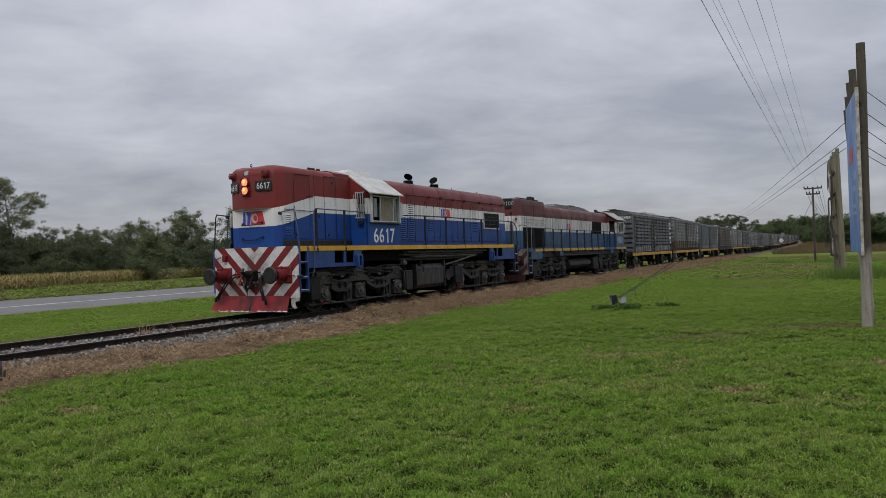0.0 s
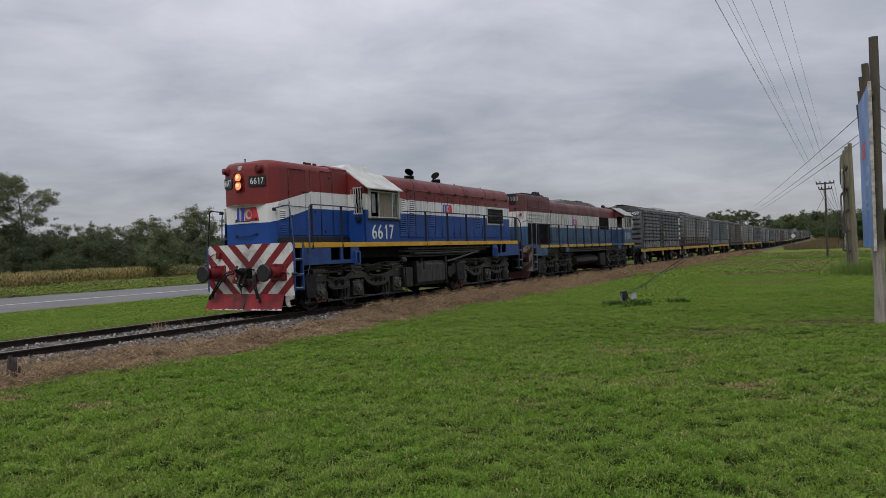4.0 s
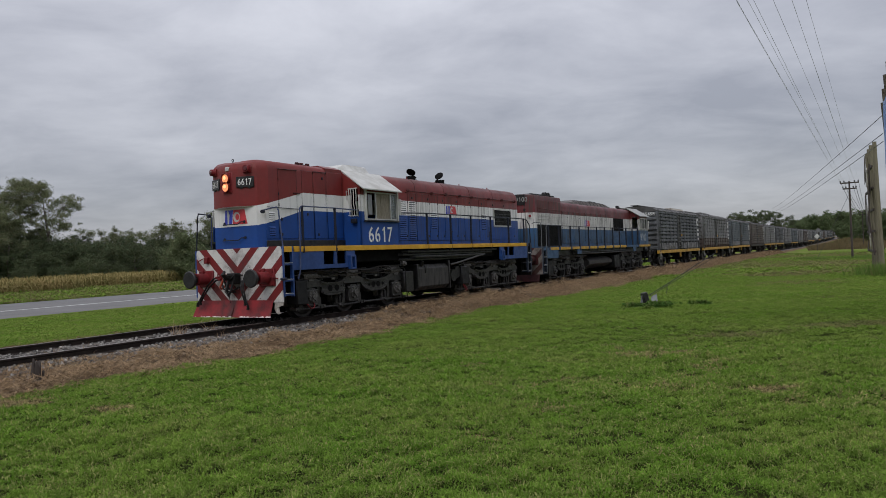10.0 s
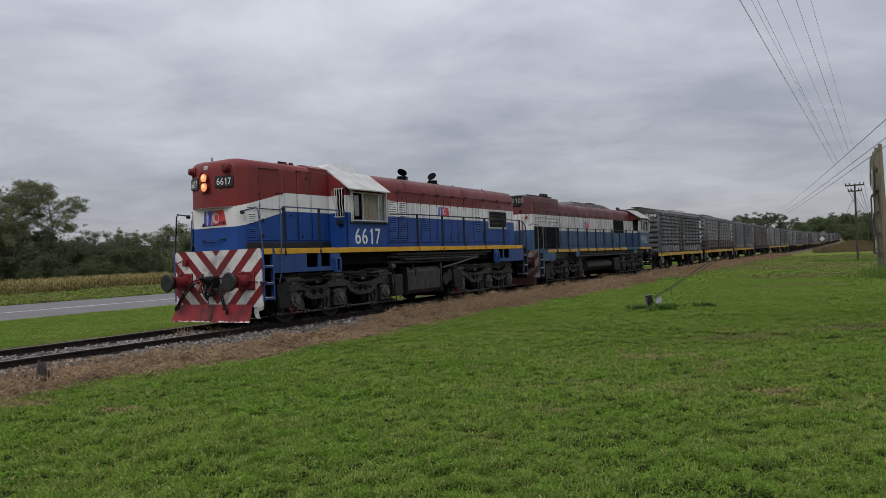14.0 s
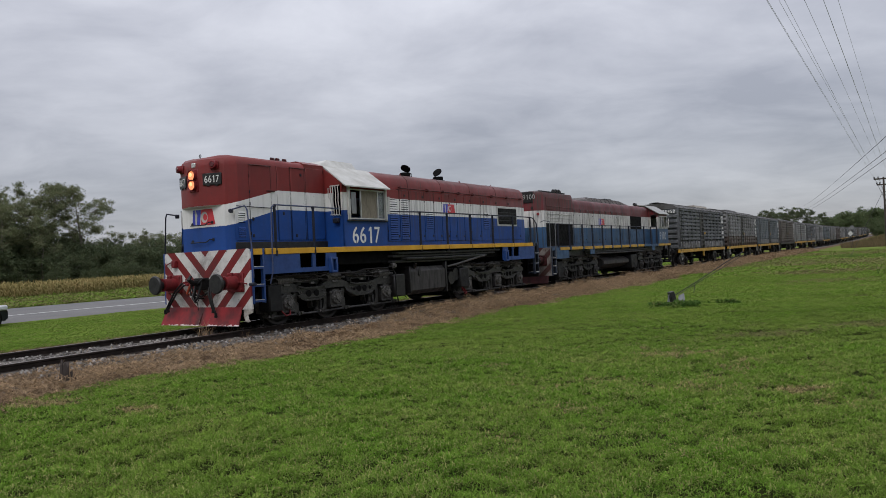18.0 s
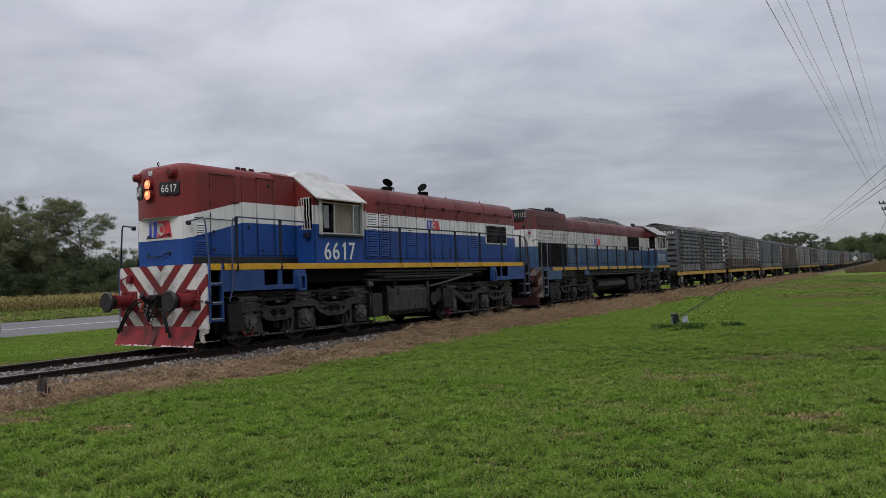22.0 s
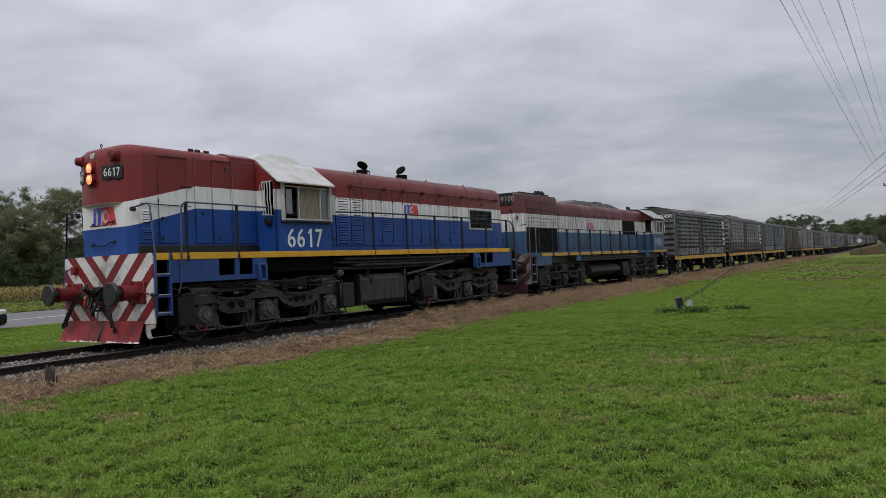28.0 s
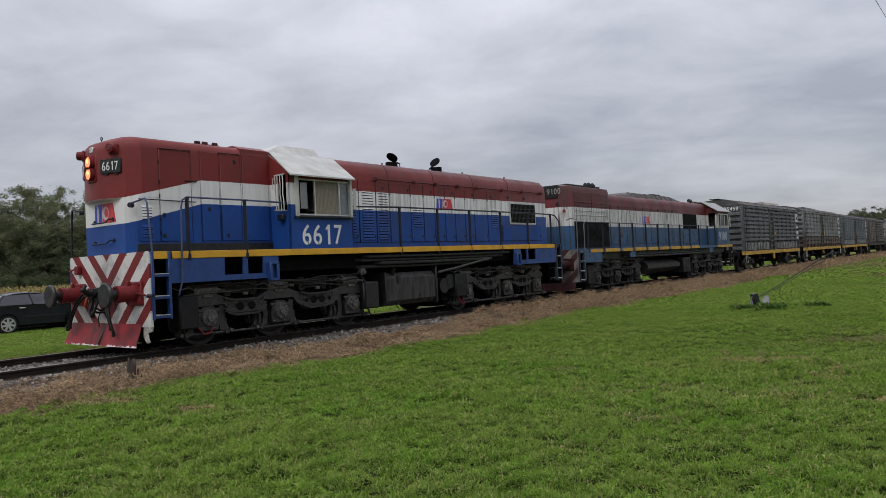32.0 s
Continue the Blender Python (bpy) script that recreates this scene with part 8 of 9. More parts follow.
def billboard():
    t = thing("billboard", "blue advertising board on tall weathered timber posts", "billboard")
    ps = [(7.40, 12.80), (8.50, 14.64), (9.20, 15.79), (10.05, 17.30), (11.04, 19.10)]
    tops = [(7.44, 12.76), (8.39, 14.72), (9.0, 15.92), (9.81, 17.45), (10.77, 19.24)]
    for (x, y), (a, b), r in zip(ps, tops, (0.098, 0.09, 0.09, 0.09, 0.09)):
        post(t, x, y, 5.0, r, r * 0.76, M_POST, "post", (a - x, b - y))
    d = Vector((8.20 - 7.30, 14.63 - 12.71, 0))
    ln = d.length
    d.normalize()
    n = Vector((-d.y, d.x, 0))
    fr = Matrix(((d.x, n.x, 0, 7.30), (d.y, n.y, 0, 12.71), (0, 0, 1, 0), (0, 0, 0, 1)))

    def put(name, mb, mat, parent=t, label=""):
        me = mb.mesh(name, mat)
        me.transform(fr)
        return part(name, me, None, parent, label)

    pan = put("panel", Mb().box(0.0, ln, -0.01, 0.02, 1.33, 4.17, 0.006), M_BOARD, t, "sun-faded blue printed panel")
    put("edge_strip", Mb().box(-0.035, -0.003, -0.035, 0.022, 1.28, 4.22, 0.006), M_FLAKE, t, "flaking white edge timber")
    for z in (1.5, 2.4, 3.3, 4.0):
        put("rail", Mb().box(0.0, ln, -0.07, -0.012, z - 0.05, z + 0.05, 0.006), M_POST)
    m = Mb()
    for i in range(16):
        m.box(-0.06, -0.036, -0.09, -0.05, 1.45 + i * 0.17, 1.47 + i * 0.17)
    put("staple", m, M_WIRE)
    for k, (x0, x1, z0, z1) in enumerate(((0.3, 0.9, 2.65, 2.80), (0.3, 1.1, 2.45, 2.55), (0.3, 1.8, 2.15, 2.22), (0.3, 1.6, 2.02, 2.08), (0.9, 1.6, 3.0, 3.3))):
        put("print", Mb().box(x0, x1, 0.0205, 0.024, z0, z1), M_PRINT if k < 4 else M_LOGOR, pan, "pale printed bar")
    return t


def old_frame():
    t = thing("billboard", "derelict board frame of weathered posts with torn panels", "billboard")
    for x, y, a, b in ((16.95, 30.9, 16.87, 30.94), (17.45, 31.97, 17.32, 32.05), (18.10, 33.42, 17.99, 33.48), (18.98, 35.22, 18.87, 35.29)):
        post(t, x, y, 5.5, 0.105, 0.078, M_POST2, "post", (a - x, b - y))
    d = Vector((0.423, 0.906, 0))
    n = Vector((-0.906, 0.423, 0))
    fr = Matrix(((d.x, n.x, 0, 16.90), (d.y, n.y, 0, 30.92), (0, 0, 1, 0), (0, 0, 0, 1)))

    def put(name, mb, mat):
        me = mb.mesh(name, mat)
        me.transform(fr)
        part(name, me, None, t)

    for z in (0.95, 1.8, 2.7, 3.6, 4.5):
        put("rail", Mb().box(0.05, 4.8, 0.13, 0.20, z - 0.05, z + 0.05, 0.006), M_POLED)
    rng = np.random.default_rng(5)
    for i in range(12):
        x0, z0 = rng.uniform(0, 4.2), 0.9 + 0.32 * i
        put("torn_panel", Mb().prism([(x0, z0), (x0 + rng.uniform(0.4, 1.2), z0 + rng.uniform(-0.2, 0.2)), (x0 + rng.uniform(0.3, 1.0), z0 + rng.uniform(0.4, 1.0)), (x0 - 0.1, z0 + rng.uniform(0.3, 0.9))], "y", 0.21 + 0.004 * i, 0.212 + 0.02 + 0.004 * i), (M_POLED, M_FLAKE, M_POLED, M_POST)[i % 4])
    put("brace", Mb().tube([(0.0, 0.2, 0.8), (0.3, 0.33, 2.4), (0.1, 0.25, 4.6)], 0.03, 5), M_POLED)


def wire(parent, a, b, sag, r, n=14, mat=None):
    a, b = Vector(a), Vector(b)
    pts = [a.lerp(b, i / n) - Vector((0, 0, sag * 4 * (i / n) * (1 - i / n))) for i in range(n + 1)]
    return part("wire", Mb().tube(pts, r, 5), mat or M_WIRE, parent)


def power_pole(x, y, h, wires=True):
    t = thing("utility_pole", "dark wooden pole with two cross-arms and insulators", "utility pole", "poles of the wire line")
    post(t, x, y, h, 0.085, 0.06, M_POLED, "pole")
    d = Vector((0.473, 0.881, 0))
    n = Vector((d.y, -d.x, 0))
    for z, w in ((h - 0.12, 0.62), (h - 0.55, 0.45)):
        c = Vector((x, y, z))
        me = Mb().box(-w, w, -0.04, 0.04, -0.05, 0.05, 0.008).mesh("cross_arm", M_POLED)
        me.transform(Matrix(((n.x, d.x, 0, x), (n.y, d.y, 0, y), (0, 0, 1, z), (0, 0, 0, 1))))
        arm = part("cross_arm", me, None, t)
        for k in (-0.95, -0.55, 0.55, 0.95):
            q = c + n * w * k
            part("insulator", Mb().cyl(q + Vector((0, 0, 0.05)), q + Vector((0, 0, 0.17)), 0.035, 8, 0.05), M_BLACK, arm)
    for sx in (1, -1):
        part("stay_wire", Mb().tube([(x, y, h - 0.9), (x + n.x * 2.4 * sx, y + n.y * 2.4 * sx, 0.0)], 0.012, 4), M_WIRE, t)
    return t


billboard()
old_frame()
power_pole(28.3, 55.5, 5.80)
power_pole(62.5, 119.0, 5.80)
P2 = power_pole(-13.3, -21.5, 6.1)
lines = thing("power_line", "thin dark overhead wires strung between wooden poles", "wires")
dd = Vector((0.473, 0.881, 0))
nn = Vector((dd.y, -dd.x, 0))
for k, z0, qx in ((-0.59, 5.86, 4.67), (-0.34, 5.86, 4.86), (0.34, 5.86, 5.62), (0.59, 5.86, 5.87), (-0.43, 5.40, 4.28), (-0.25, 5.40, 4.55), (0.25, 5.40, 4.85), (0.43, 5.40, 5.14)):
    a = Vector((28.3, 55.5, z0)) + nn * k
    b = Vector((qx, 12.74 if z0 > 5.6 else 11.6, z0 + 0.03))
    wire(lines, a, a + (b - a) * 1.75, 0.03, 0.0030, 20, M_LINE)
    wire(lines, a, Vector((62.5, 119.0, 5.5)) + nn * k, 0.4, 0.012, 8)
stays = thing("telephone_cable", "sagging dark cables tied to the billboard posts", "cables")
for z, ze in ((4.11, 6.9), (3.73, 6.3), (3.56, 5.9)):
    wire(stays, (8.80, 15.78, z), (48.9, 120.4, ze), 0.25, 0.0075, 12)
for z, ze in ((4.13, 2.05), (3.74, 1.79), (3.44, 1.55), (3.15, 1.6), (3.0, 1.7)):
    wire(stays, (7.32, 12.50, z), (9.41 + 2.0, 12.31 - 0.2, ze - 1.2), 0.05, 0.006, 6)


M_FLAP = surface("dull_galvanised_sheet", (0.25, 0.26, 0.28), (0.15, 0.15, 0.17), 0.5, scale=6)


def signal_box():
    t = thing("ground_box", "tilted grey metal box with a long leaning rod", "signal box", m=pose(4.40, 18.80, float(ground_z(*to_sv(4.4, 18.8)))) @ Matrix.Diagonal((0.92, 0.92, 0.92, 1)))
    b = Mb().box(-0.05, 0.09, -0.09, 0.09, -0.05, 0.38, 0.015).box(-0.075, -0.055, -0.07, 0.07, 0.05, 0.3, 0.01).mesh("body", M_BLACK)
    b.transform(pose(0, 0, 0, 0, -14, 12))
    part("body", b, None, t)
    for x0, lean, w in ((-0.115, -10, 0.15), (0.20, 22, 0.24)):
        f = Mb().prism([(-w / 2, -0.02), (w / 2, -0.02), (w / 2 - 0.04, 0.27), (-w / 2 + 0.07, 0.34)], "x", -0.012, 0.012).mesh("flap", M_FLAP)
        f.transform(pose(x0, 0, 0, 0, lean, 60 if lean > 0 else 95))
        part("flap", f, None, t, "dented pale sheet flap")
    part("rod", Mb().tube([(0.05, 0.0, 0.28), (0.75, -0.1, 0.70), (1.35, -0.22, 1.10), (1.81, -0.32, 1.38)], 0.012, 6).tube([(0.10, 0.05, 0.26), (0.80, -0.02, 0.66), (1.95, -0.25, 1.36)], 0.007, 5), M_WIRE, t)
    part("cord", Mb().tube([(0.55, -0.06, 0.58), (0.57, -0.06, 0.45), (0.53, -0.06, 0.32)], 0.008, 4), M_WIRE, t)
    part("foot", Mb().box(-0.18, 0.22, -0.16, 0.16, -0.06, 0.03, 0.02), M_BLACK, t)


signal_box()
stump = thing("timber_stump", "rotten split timber stub in dead grass", "stump", m=pose(-6.12, 9.92, -0.02))
for k, (dx, dy, hh, rr) in enumerate(((0.0, 0.0, 0.27, 0.060), (0.050, 0.03, 0.15, 0.030), (-0.042, -0.03, 0.31, 0.026))):
    part("stub", Mb().loft([[(dx + math.cos(t) * rr * q + 0.012 * j, dy + math.sin(t) * rr * 0.8 * q, z * hh + 0.05 * math.sin(3 * t + k) * (z > 0.9)) for t in (2 * math.pi * i / 9 for i in range(9))] for j, (z, q) in enumerate(((-0.5, 1.15), (0.2, 1.0), (0.6, 0.95), (1.0, 0.7)))]), M_POLED, stump)

sign = thing("railway_sign", "white diamond-shaped sign board on a thin post", "sign", m=pose(48.6, 104.7, 0.0, 0, 0, -28))
part("post", Mb().tube([(0, 0.03, -0.1), (0, 0.03, 2.35)], 0.04, 6), M_POLED, sign)
part("board", Mb().prism([(0, 1.66), (0.36, 2.02), (0, 2.38), (-0.36, 2.02)], "y", -0.02, 0.02), M_PATCH, sign)


M_GREYS = surface("dull_grey_sign", (0.17, 0.17, 0.175), (0.11, 0.11, 0.115), 0.7)
disc = thing("railway_sign", "round grey sign plate on a tall thin post", "sign", m=pose(51.3, 110.0, 0.0, 0, 0, -28))
part("post", Mb().tube([(0, 0.03, -0.1), (0, 0.03, 3.2)], 0.04, 6), M_POLED, disc)
part("board", Mb().cyl((0, -0.02, 2.92), (0, 0.02, 2.92), 0.30, 20), M_GREYS, disc)


M_LAMPGLASS = surface("clear_lamp_glass", (0.62, 0.63, 0.65), (0.48, 0.49, 0.51), 0.15, relief=0)


# ---- cars: x forward, y to the left ----
def car_paint(name, col):
    m, nt, p = blank(name)
    v = coords(nt)
    n = noise_tex(nt, v, 3, 4)
    nt.links.new(mixc(nt, ramp(nt, n, 0.35, 0.7), col, tuple(c * 1.3 + 0.004 for c in col)), p.inputs["Base Color"])
    p.inputs["Specular IOR Level"].default_value = 0.25
    p.inputs["Roughness"].default_value = 0.3
    p.inputs["Coat Weight"].default_value = 0.4
    p.inputs["Coat Roughness"].default_value = 0.08
    return m


def car(label, length, wb, front_over, width, height, prof, glass_, paint, pillars):
    """prof: the outline (x, z) of the lower body; glass_: the outline of the cabin."""
    t = thing("car", label, "car")
    hw = width / 2

    def shell(outline, inset):
        zs = [z for _, z in outline]
        z0, z1 = min(zs), max(zs)
        rings = []
        for k, off in ((-1.0, 0.10), (-0.93, 0.03), (-0.7, 0.0), (0.0, -0.0), (0.7, 0.0), (0.93, 0.03), (1.0, 0.10)):
            ring = []
            for x, z in outline:
                f = (z - z0) / (z1 - z0)
                y = k * (hw - inset * f) * (1 - 0.2 * max(0.0, (abs(x) / (length / 2) - 0.70) / 0.30) ** 2)
                ring.append((x * (1 - off * 0.12), y, z - off * 0.25 * f + off * 0.3 * (1 - f)))
            rings.append(ring)
        return Mb().loft(rings)

    part("body", shell(prof, 0.05), paint, t)
    part("cabin", shell(glass_, 0.29), M_CARGLASS, t, "dark tinted windows")
    zs = max(z for _, z in glass_)
    top = sorted((x, z) for x, z in glass_ if z > zs - 0.12)
    ring = [(x, z + 0.014) for x, z in top] + [(x, z - 0.02) for x, z in reversed(top)]
    part("roof", Mb().loft([[(x, y * (hw - 0.255), z - 0.03 * abs(y) ** 3) for x, z in ring] for y in (-1, -0.9, -0.6, 0, 0.6, 0.9, 1)]), paint, t)
    for sg in (1, -1):
        for (xl, zl), (xh, zh) in pillars:
            part("pillar", Mb().tube([(xl, sg * (hw - 0.045), zl), (xh, sg * (hw - 0.270), zh)], 0.032, 6), paint, t)
        part("mirror", Mb().box(pillars[0][0][0] - 0.22, pillars[0][0][0] - 0.08, sg * (hw - 0.02), sg * (hw + 0.16), pillars[0][0][1] + 0.0, pillars[0][0][1] + 0.13, 0.03), paint, t)
        part("door_trim", Mb().box(-length * 0.18, length * 0.2, sg * (hw + 0.0), sg * (hw + 0.012), 0.50, 0.55, 0.005), M_BLACK, t)
        for x in (0.25, -0.72):
            part("door_handle", Mb().box(x - 0.1, x + 0.1, sg * (hw - 0.015), sg * (hw + 0.025), 0.83, 0.87, 0.01), M_ALU, t)
        part("headlamp", Mb().box(length / 2 - 0.42, length / 2 - 0.06, sg * (hw - 0.45), sg * (hw - 0.075), 0.60, 0.78, 0.04), M_LAMPGLASS, t, "clear headlamp")
        part("tail_lamp", Mb().box(-length / 2 + 0.02, -length / 2 + 0.22, sg * (hw - 0.40), sg * (hw - 0.11), 0.70, 0.92, 0.03), M_LOGOR, t)
    part("bumper", Mb().box(length / 2 - 0.10, length / 2 + 0.02, -hw + 0.22, hw - 0.22, 0.26, 0.48, 0.04), M_BLACK, t)
    part("number_plate", Mb().box(length / 2 + 0.02, length / 2 + 0.03, -0.2, 0.2, 0.38, 0.50, 0.004), M_DIGIT, t)
    part("grille", Mb().box(length / 2 - 0.05, length / 2 + 0.015, -0.38, 0.38, 0.55, 0.68, 0.02), M_ALU, t)
    part("underbody", Mb().box(-length / 2 + 0.3, length / 2 - 0.3, -hw + 0.2, hw - 0.2, 0.16, 0.4), M_DARK, t)
    xf = length / 2 - front_over
    for x in (xf, xf - wb):
        for sg in (1, -1):
            # dark disc on the body side stands for the shaded wheel arch
            part("wheel_arch", Mb().cyl((x, sg * (hw - 0.25), 0.32), (x, sg * (hw + 0.004), 0.32), 0.36, 22), M_DARK, t)
            w = part("wheel", Mb().cyl((0, -0.10, 0), (0, 0.10, 0), 0.30, 26).cyl((0, -0.105, 0), (0, 0.105, 0), 0.27, 24), M_RUBBER, t)
            w.location = (x, sg * (hw - 0.09), 0.30)
            # black disc gives the dark gaps behind the spokes
            part("hub", Mb().cyl((0, sg * 0.09, 0), (0, sg * 0.104, 0), 0.215, 20, 0.21), M_BLACK, w)
            rim = Mb().cyl((0, sg * 0.09, 0), (0, sg * 0.116, 0), 0.06, 12)
            rim.loft([[(math.sin(b_) * q, sg * y_, math.cos(b_) * q) for q, y_ in ((0.205, 0.10), (0.235, 0.10), (0.235, 0.112), (0.205, 0.112))] for b_ in (2 * math.pi * i / 24 for i in range(25))])
            for i in range(7):
                a = i * 2 * math.pi / 7
                rim.box(-0.035, 0.035, sg * 0.10, sg * 0.114, 0.05, 0.21)
                n8 = 8
                rim.v[-n8:] = [(vx * math.cos(a) + vz * math.sin(a), vy, -vx * math.sin(a) + vz * math.cos(a)) for vx, vy, vz in rim.v[-n8:]]
            part("rim", rim, M_ALU, w, "silver wheel cover")
            ROLL.append((w, t, x, sg * (hw - 0.09)))
    return t


ROLL = []
M_CARGREY, M_CARBLK = car_paint("dark_grey_car_paint", (0.022, 0.020, 0.024)), car_paint("black_car_paint", (0.009, 0.010, 0.018))
SEDAN = car("dark grey four-door saloon driving on the road", 4.45, 2.60, 0.82, 1.70, 1.48,
            [(2.20, 0.30), (2.24, 0.50), (2.20, 0.64), (2.05, 0.76), (1.75, 0.85), (1.40, 0.92), (1.15, 0.96), (0.2, 0.99), (-1.0, 1.02), (-1.60, 1.05), (-2.05, 1.05), (-2.18, 0.98), (-2.22, 0.80), (-2.20, 0.42), (-2.10, 0.26), (2.05, 0.20)],
            [(1.32, 0.93), (0.98, 1.11), (0.60, 1.28), (0.20, 1.40), (-0.20, 1.455), (-0.60, 1.455), (-1.0, 1.40), (-1.35, 1.28), (-1.85, 1.04)], M_CARGREY,
            (((1.28, 0.95), (0.30, 1.37)), ((-0.05, 0.99), (-0.15, 1.44)), ((-1.02, 1.02), (-0.92, 1.40)), ((-1.80, 1.05), (-1.12, 1.36))))
HATCH = car("parked black two-door hatchback on the road verge", 3.66, 2.36, 0.68, 1.62, 1.40,
            [(1.81, 0.30), (1.83, 0.52), (1.73, 0.69), (1.30, 0.85), (0.82, 0.93), (-1.49, 0.97), (-1.75, 0.91), (-1.83, 0.60), (-1.81, 0.36), (-1.69, 0.22), (1.69, 0.20)],
            [(0.98, 0.89), (0.62, 1.10), (0.30, 1.26), (0.0, 1.34), (-0.35, 1.38), (-0.85, 1.37), (-1.20, 1.31), (-1.45, 1.18), (-1.70, 0.95)], M_CARBLK,
            (((0.95, 0.91), (0.10, 1.31)), ((-0.34, 0.96), (-0.39, 1.37)), ((-1.60, 0.96), (-1.22, 1.30))))
hx, hy = at_track(2.82, -15.5)
HATCH.matrix_basis = pose(float(hx), float(hy), -0.27, 0, 0, math.degrees(4.2267) + 180)


# ---- ballast stones: the nearest singly, the rest as one mass ----
def stone_points(rng, n, size):
    base = np.array([(x, y, z) for x in (-1, 1) for y in (-1, 1) for z in (-1, 1)], float)
    p = base[None] * rng.uniform(0.55, 1.0, (n, 8, 3)) * (size * rng.uniform(0.6, 1.3, n))[:, None, None] * np.array([1, 0.8, 0.6])
    q = rng.normal(size=(n, 4))
    q /= np.linalg.norm(q, axis=1)[:, None]
    w, x, y, z = q.T
    R = np.stack([np.stack([1 - 2 * (y * y + z * z), 2 * (x * y - z * w), 2 * (x * z + y * w)], -1), np.stack([2 * (x * y + z * w), 1 - 2 * (x * x + z * z), 2 * (y * z - x * w)], -1),
                  np.stack([2 * (x * z - y * w), 2 * (y * z + x * w), 1 - 2 * (x * x + y * y)], -1)], 1)
    return np.einsum("nij,nkj->nki", R, p)


BOXF = np.array([(0, 1, 3, 2), (4, 6, 7, 5), (0, 4, 5, 1), (2, 3, 7, 6), (0, 2, 6, 4), (1, 5, 7, 3)])


def stone_mat():
    m, nt, p = blank("loose_ballast_stone")
    v = coords(nt)
    r = nd(nt, "ShaderNodeNewGeometry").outputs["Random Per Island"]
    o_ = nd(nt, "ShaderNodeObjectInfo").outputs["Random"]
    k = mth(nt, "FRACT", mth(nt, "ADD", r, o_))
    c = mixc(nt, mth(nt, "POWER", k, 1.6), (0.028, 0.026, 0.024), (0.360, 0.338, 0.312))
    c = mixc(nt, ramp(nt, noise_tex(nt, v, 30, 3), 0.4, 0.75, 0.0, 0.5), c, (0.10, 0.085, 0.075))
    nt.links.new(c, p.inputs["Base Color"])
    p.inputs["Roughness"].default_value = 0.85
    bump(nt, p, noise_tex(nt, v, 60, 3), 0.004)
    return m


M_LOOSE = stone_mat()


def stones():
    rng = np.random.default_rng(12)
    n = 24000
    s = 15 - 62 * rng.uniform(0, 1, n) ** 2.1
    v = np.where(rng.uniform(0, 1, n) < 0.33, rng.uniform(-0.78, 0.78, n), rng.uniform(-2.1, 2.7, n))
    keep = (abs(abs(v) - 0.87) > 0.09) & (rng.uniform(0, 1, n) < np.where(v > 2.2, 0.35, 1.0))
    s, v = s[keep], v[keep]
    x, y = at_track(s, v)
    z = np.maximum(ballast_z(s, v), ground_z(s, v) - 0.004) + 0.010
    c = stone_points(rng, len(s), 0.028 + 0.02 * np.clip((12 - s) / 40, 0, 1)) + np.stack([x, y, z], -1)[:, None]
    f = (np.arange(len(s))[:, None, None] * 8 + BOXF[None]).reshape(-1, 4)
    ob = new("loose_stones", quick_mesh("loose_stones", c.reshape(-1, 3), f, M_LOOSE))
    tagged(ob, "scattered grey crushed stones in the ballast", "stones", kind="stuff")
    shapes = []
    for i in range(8):
        shapes.append(quick_mesh("stone", stone_points(rng, 1, np.array([0.030]))[0], BOXF, M_LOOSE))
    bed = bpy.data.objects["ballast"]
    for i in range(290):
        s = 13.5 - 9.5 * rng.uniform()
        v = rng.choice((rng.uniform(0.98, 1.55), rng.uniform(-0.74, 0.74)))
        x, y = at_track(s, v)
        ob = part("stone", shapes[i % 8], None, bed)
        ob.matrix_basis = pose(float(x), float(y), float(ballast_z(np.array(s), np.array(v))) + 0.016, rng.uniform(0, 360), rng.uniform(0, 360), rng.uniform(0, 360))


stones()


# ---- what moves ----
TRAIN_ROWS = ((0.0, 1.16), (1.0, 1.30), (2.0, 1.44), (3.0, 1.59), (3.5, 1.67), (5.5, 1.98), (7.0, 2.22), (8.0, 2.40), (9.0, 2.59), (10.0, 2.78), (11.0, 2.96),
              (12.0, 3.16), (13.0, 3.36), (14.0, 3.55), (14.5, 3.65), (16.5, 4.07), (17.0, 4.19), (18.0, 4.43), (19.0, 4.66), (20.0, 4.89), (21.0, 5.10), (22.0, 5.31),
              (23.0, 5.54), (24.0, 5.76), (25.0, 5.96), (25.5, 6.06), (27.5, 6.48), (28.0, 6.60), (29.0, 6.90), (30.0, 7.27), (31.0, 7.68), (32.0, 8.10))


def on_track(s):
    x, y = at_track(s, 0)
    tilt = math.degrees(math.atan2(float(rise(s + 4) - rise(s - 4)), 8))
    return pose(float(x), float(y), RAIL_Z + float(rise(s)), 0, -tilt, math.degrees(np.interp(s, S_TAB, HEAD)))


def on_road(s, v):
    x, y = at_track(s, v)
    return pose(float(x), float(y), -0.18, 0, 0, math.degrees(np.interp(s, S_TAB, HEAD)))


M_PLUME = surface("dark_grey_plumage", (0.045, 0.043, 0.045), (0.025, 0.024, 0.026), 0.8, scale=30, spec=0.2)


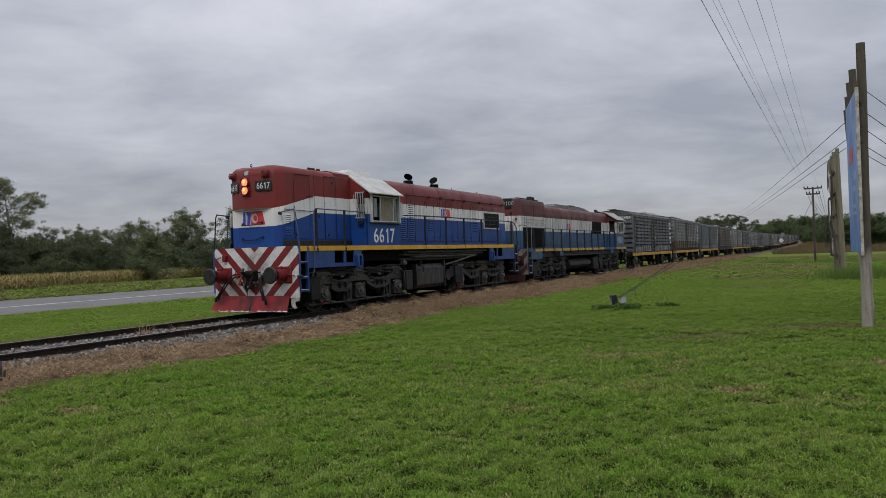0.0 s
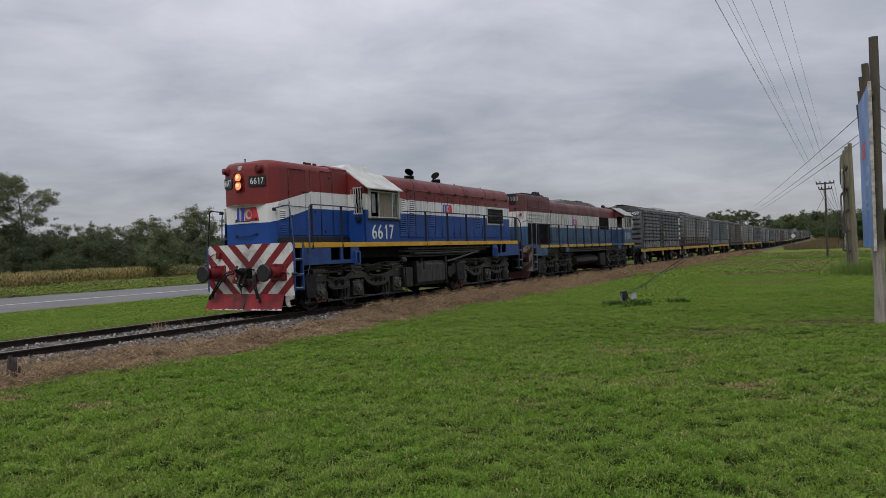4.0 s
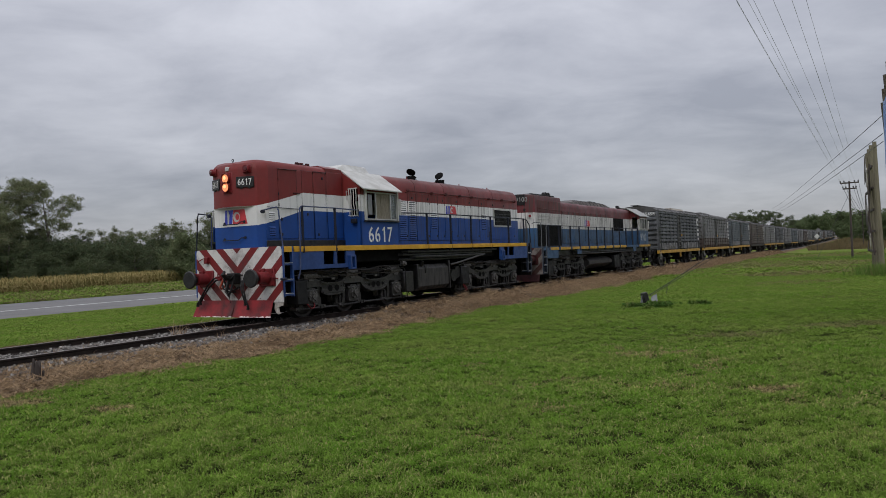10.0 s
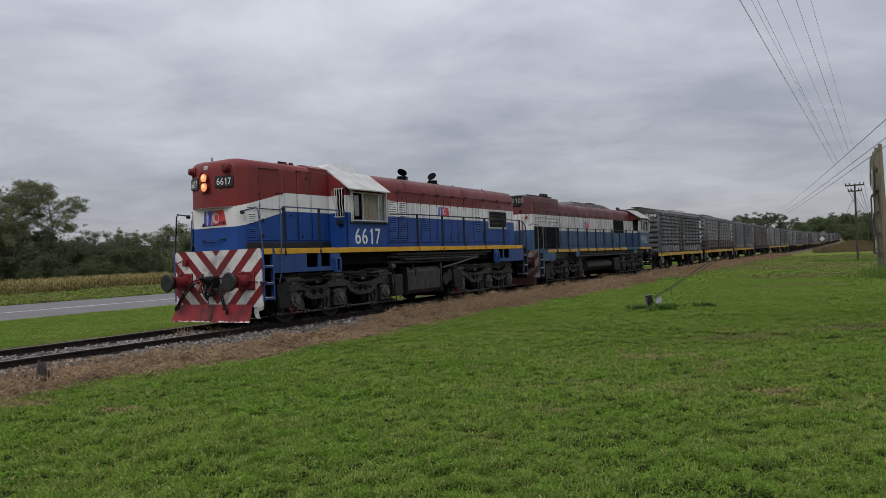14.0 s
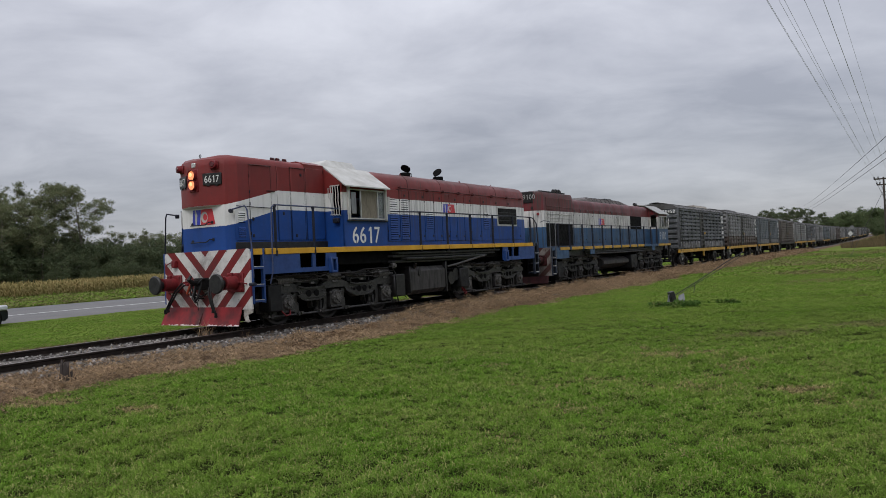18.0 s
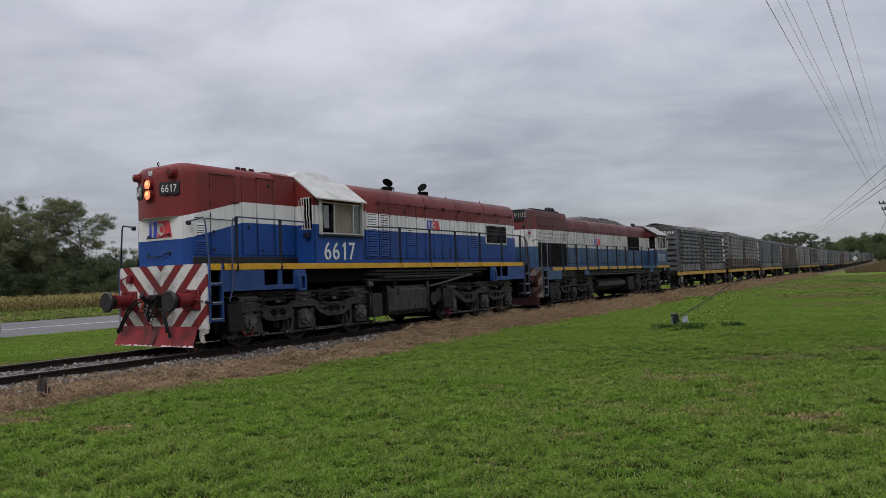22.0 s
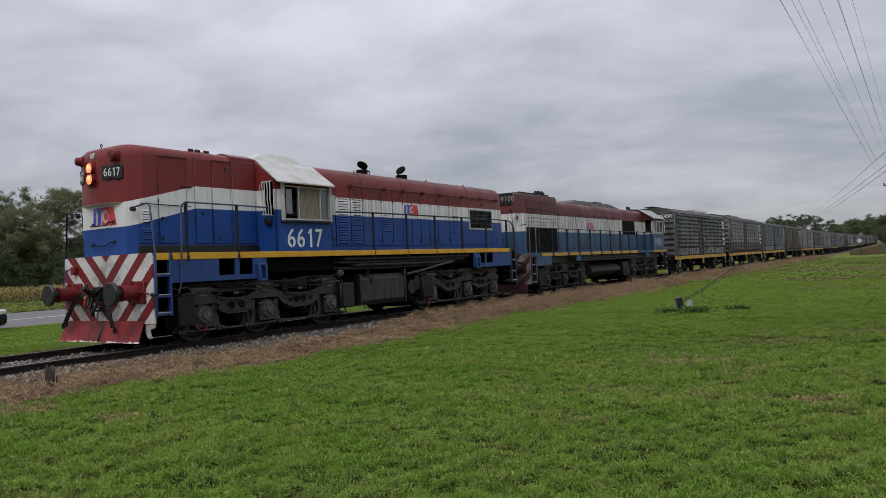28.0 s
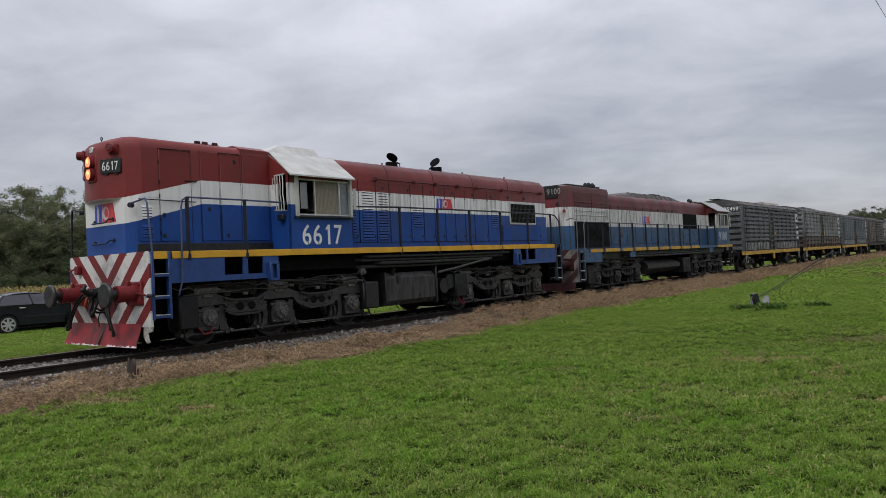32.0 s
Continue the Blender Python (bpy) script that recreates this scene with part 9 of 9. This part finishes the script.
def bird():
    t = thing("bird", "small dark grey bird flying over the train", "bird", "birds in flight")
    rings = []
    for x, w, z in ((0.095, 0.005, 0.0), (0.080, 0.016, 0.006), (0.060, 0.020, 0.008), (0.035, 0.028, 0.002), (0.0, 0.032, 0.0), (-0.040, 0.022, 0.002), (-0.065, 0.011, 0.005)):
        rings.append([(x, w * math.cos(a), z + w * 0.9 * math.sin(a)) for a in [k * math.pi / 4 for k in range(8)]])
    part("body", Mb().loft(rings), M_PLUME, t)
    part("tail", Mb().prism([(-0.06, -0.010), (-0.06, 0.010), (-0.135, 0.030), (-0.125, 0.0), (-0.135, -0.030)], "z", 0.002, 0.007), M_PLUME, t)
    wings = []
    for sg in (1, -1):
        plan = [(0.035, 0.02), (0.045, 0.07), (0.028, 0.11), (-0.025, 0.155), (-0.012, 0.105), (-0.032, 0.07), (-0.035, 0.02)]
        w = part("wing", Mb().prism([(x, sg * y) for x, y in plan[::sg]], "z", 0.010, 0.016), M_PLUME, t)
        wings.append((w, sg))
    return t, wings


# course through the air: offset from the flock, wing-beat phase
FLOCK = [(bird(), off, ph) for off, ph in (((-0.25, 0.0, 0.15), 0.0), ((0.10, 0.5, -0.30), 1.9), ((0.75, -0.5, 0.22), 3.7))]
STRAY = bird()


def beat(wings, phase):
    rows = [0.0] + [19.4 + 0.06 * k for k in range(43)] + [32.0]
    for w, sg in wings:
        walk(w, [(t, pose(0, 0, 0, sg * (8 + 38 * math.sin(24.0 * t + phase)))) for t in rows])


def motions():
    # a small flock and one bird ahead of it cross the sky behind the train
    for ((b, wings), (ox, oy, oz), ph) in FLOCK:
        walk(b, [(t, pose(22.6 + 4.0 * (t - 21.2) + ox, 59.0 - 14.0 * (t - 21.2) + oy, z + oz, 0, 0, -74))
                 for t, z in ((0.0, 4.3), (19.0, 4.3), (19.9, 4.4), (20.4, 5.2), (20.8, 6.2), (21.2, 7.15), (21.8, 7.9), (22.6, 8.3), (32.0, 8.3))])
        beat(wings, ph)
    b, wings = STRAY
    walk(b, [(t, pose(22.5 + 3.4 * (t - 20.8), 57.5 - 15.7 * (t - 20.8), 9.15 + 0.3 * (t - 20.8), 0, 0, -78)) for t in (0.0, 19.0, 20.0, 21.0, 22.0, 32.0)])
    beat(wings, 0.8)
    # the saloon passes at about 18 m/s
    rows = [(t, -9.8 + (t - 13.0) * 17.7) for t in (0.0, 4.0, 8.0, 12.0, 13.0, 14.0, 18.0, 25.0, 32.0)]
    walk(SEDAN, [(t, on_road(s, -27.0)) for t, s in rows])
    for w, t, x, y in ROLL:
        if t is SEDAN:
            spin = [0.0] + [12.2 + k / 30 for k in range(43)] + [32.0]
            walk(w, [(sec, pose(x, y, 0.30, 0, math.degrees(min(max(sec - 12.2, 0.0), 1.4) * 59.0), 0)) for sec in spin])
    for t, c in [(LOCO, LOCO_C), (LOCO2, LOCO2_C), *WAGONS]:
        walk(t, [(sec, on_track(s + c)) for sec, s in TRAIN_ROWS])
    for ob, x, r in SPIN:
        walk(ob, [(sec, pose(x, 0, r, 0, math.degrees((s - 1.16) / r), 0)) for sec, s in TRAIN_ROWS])


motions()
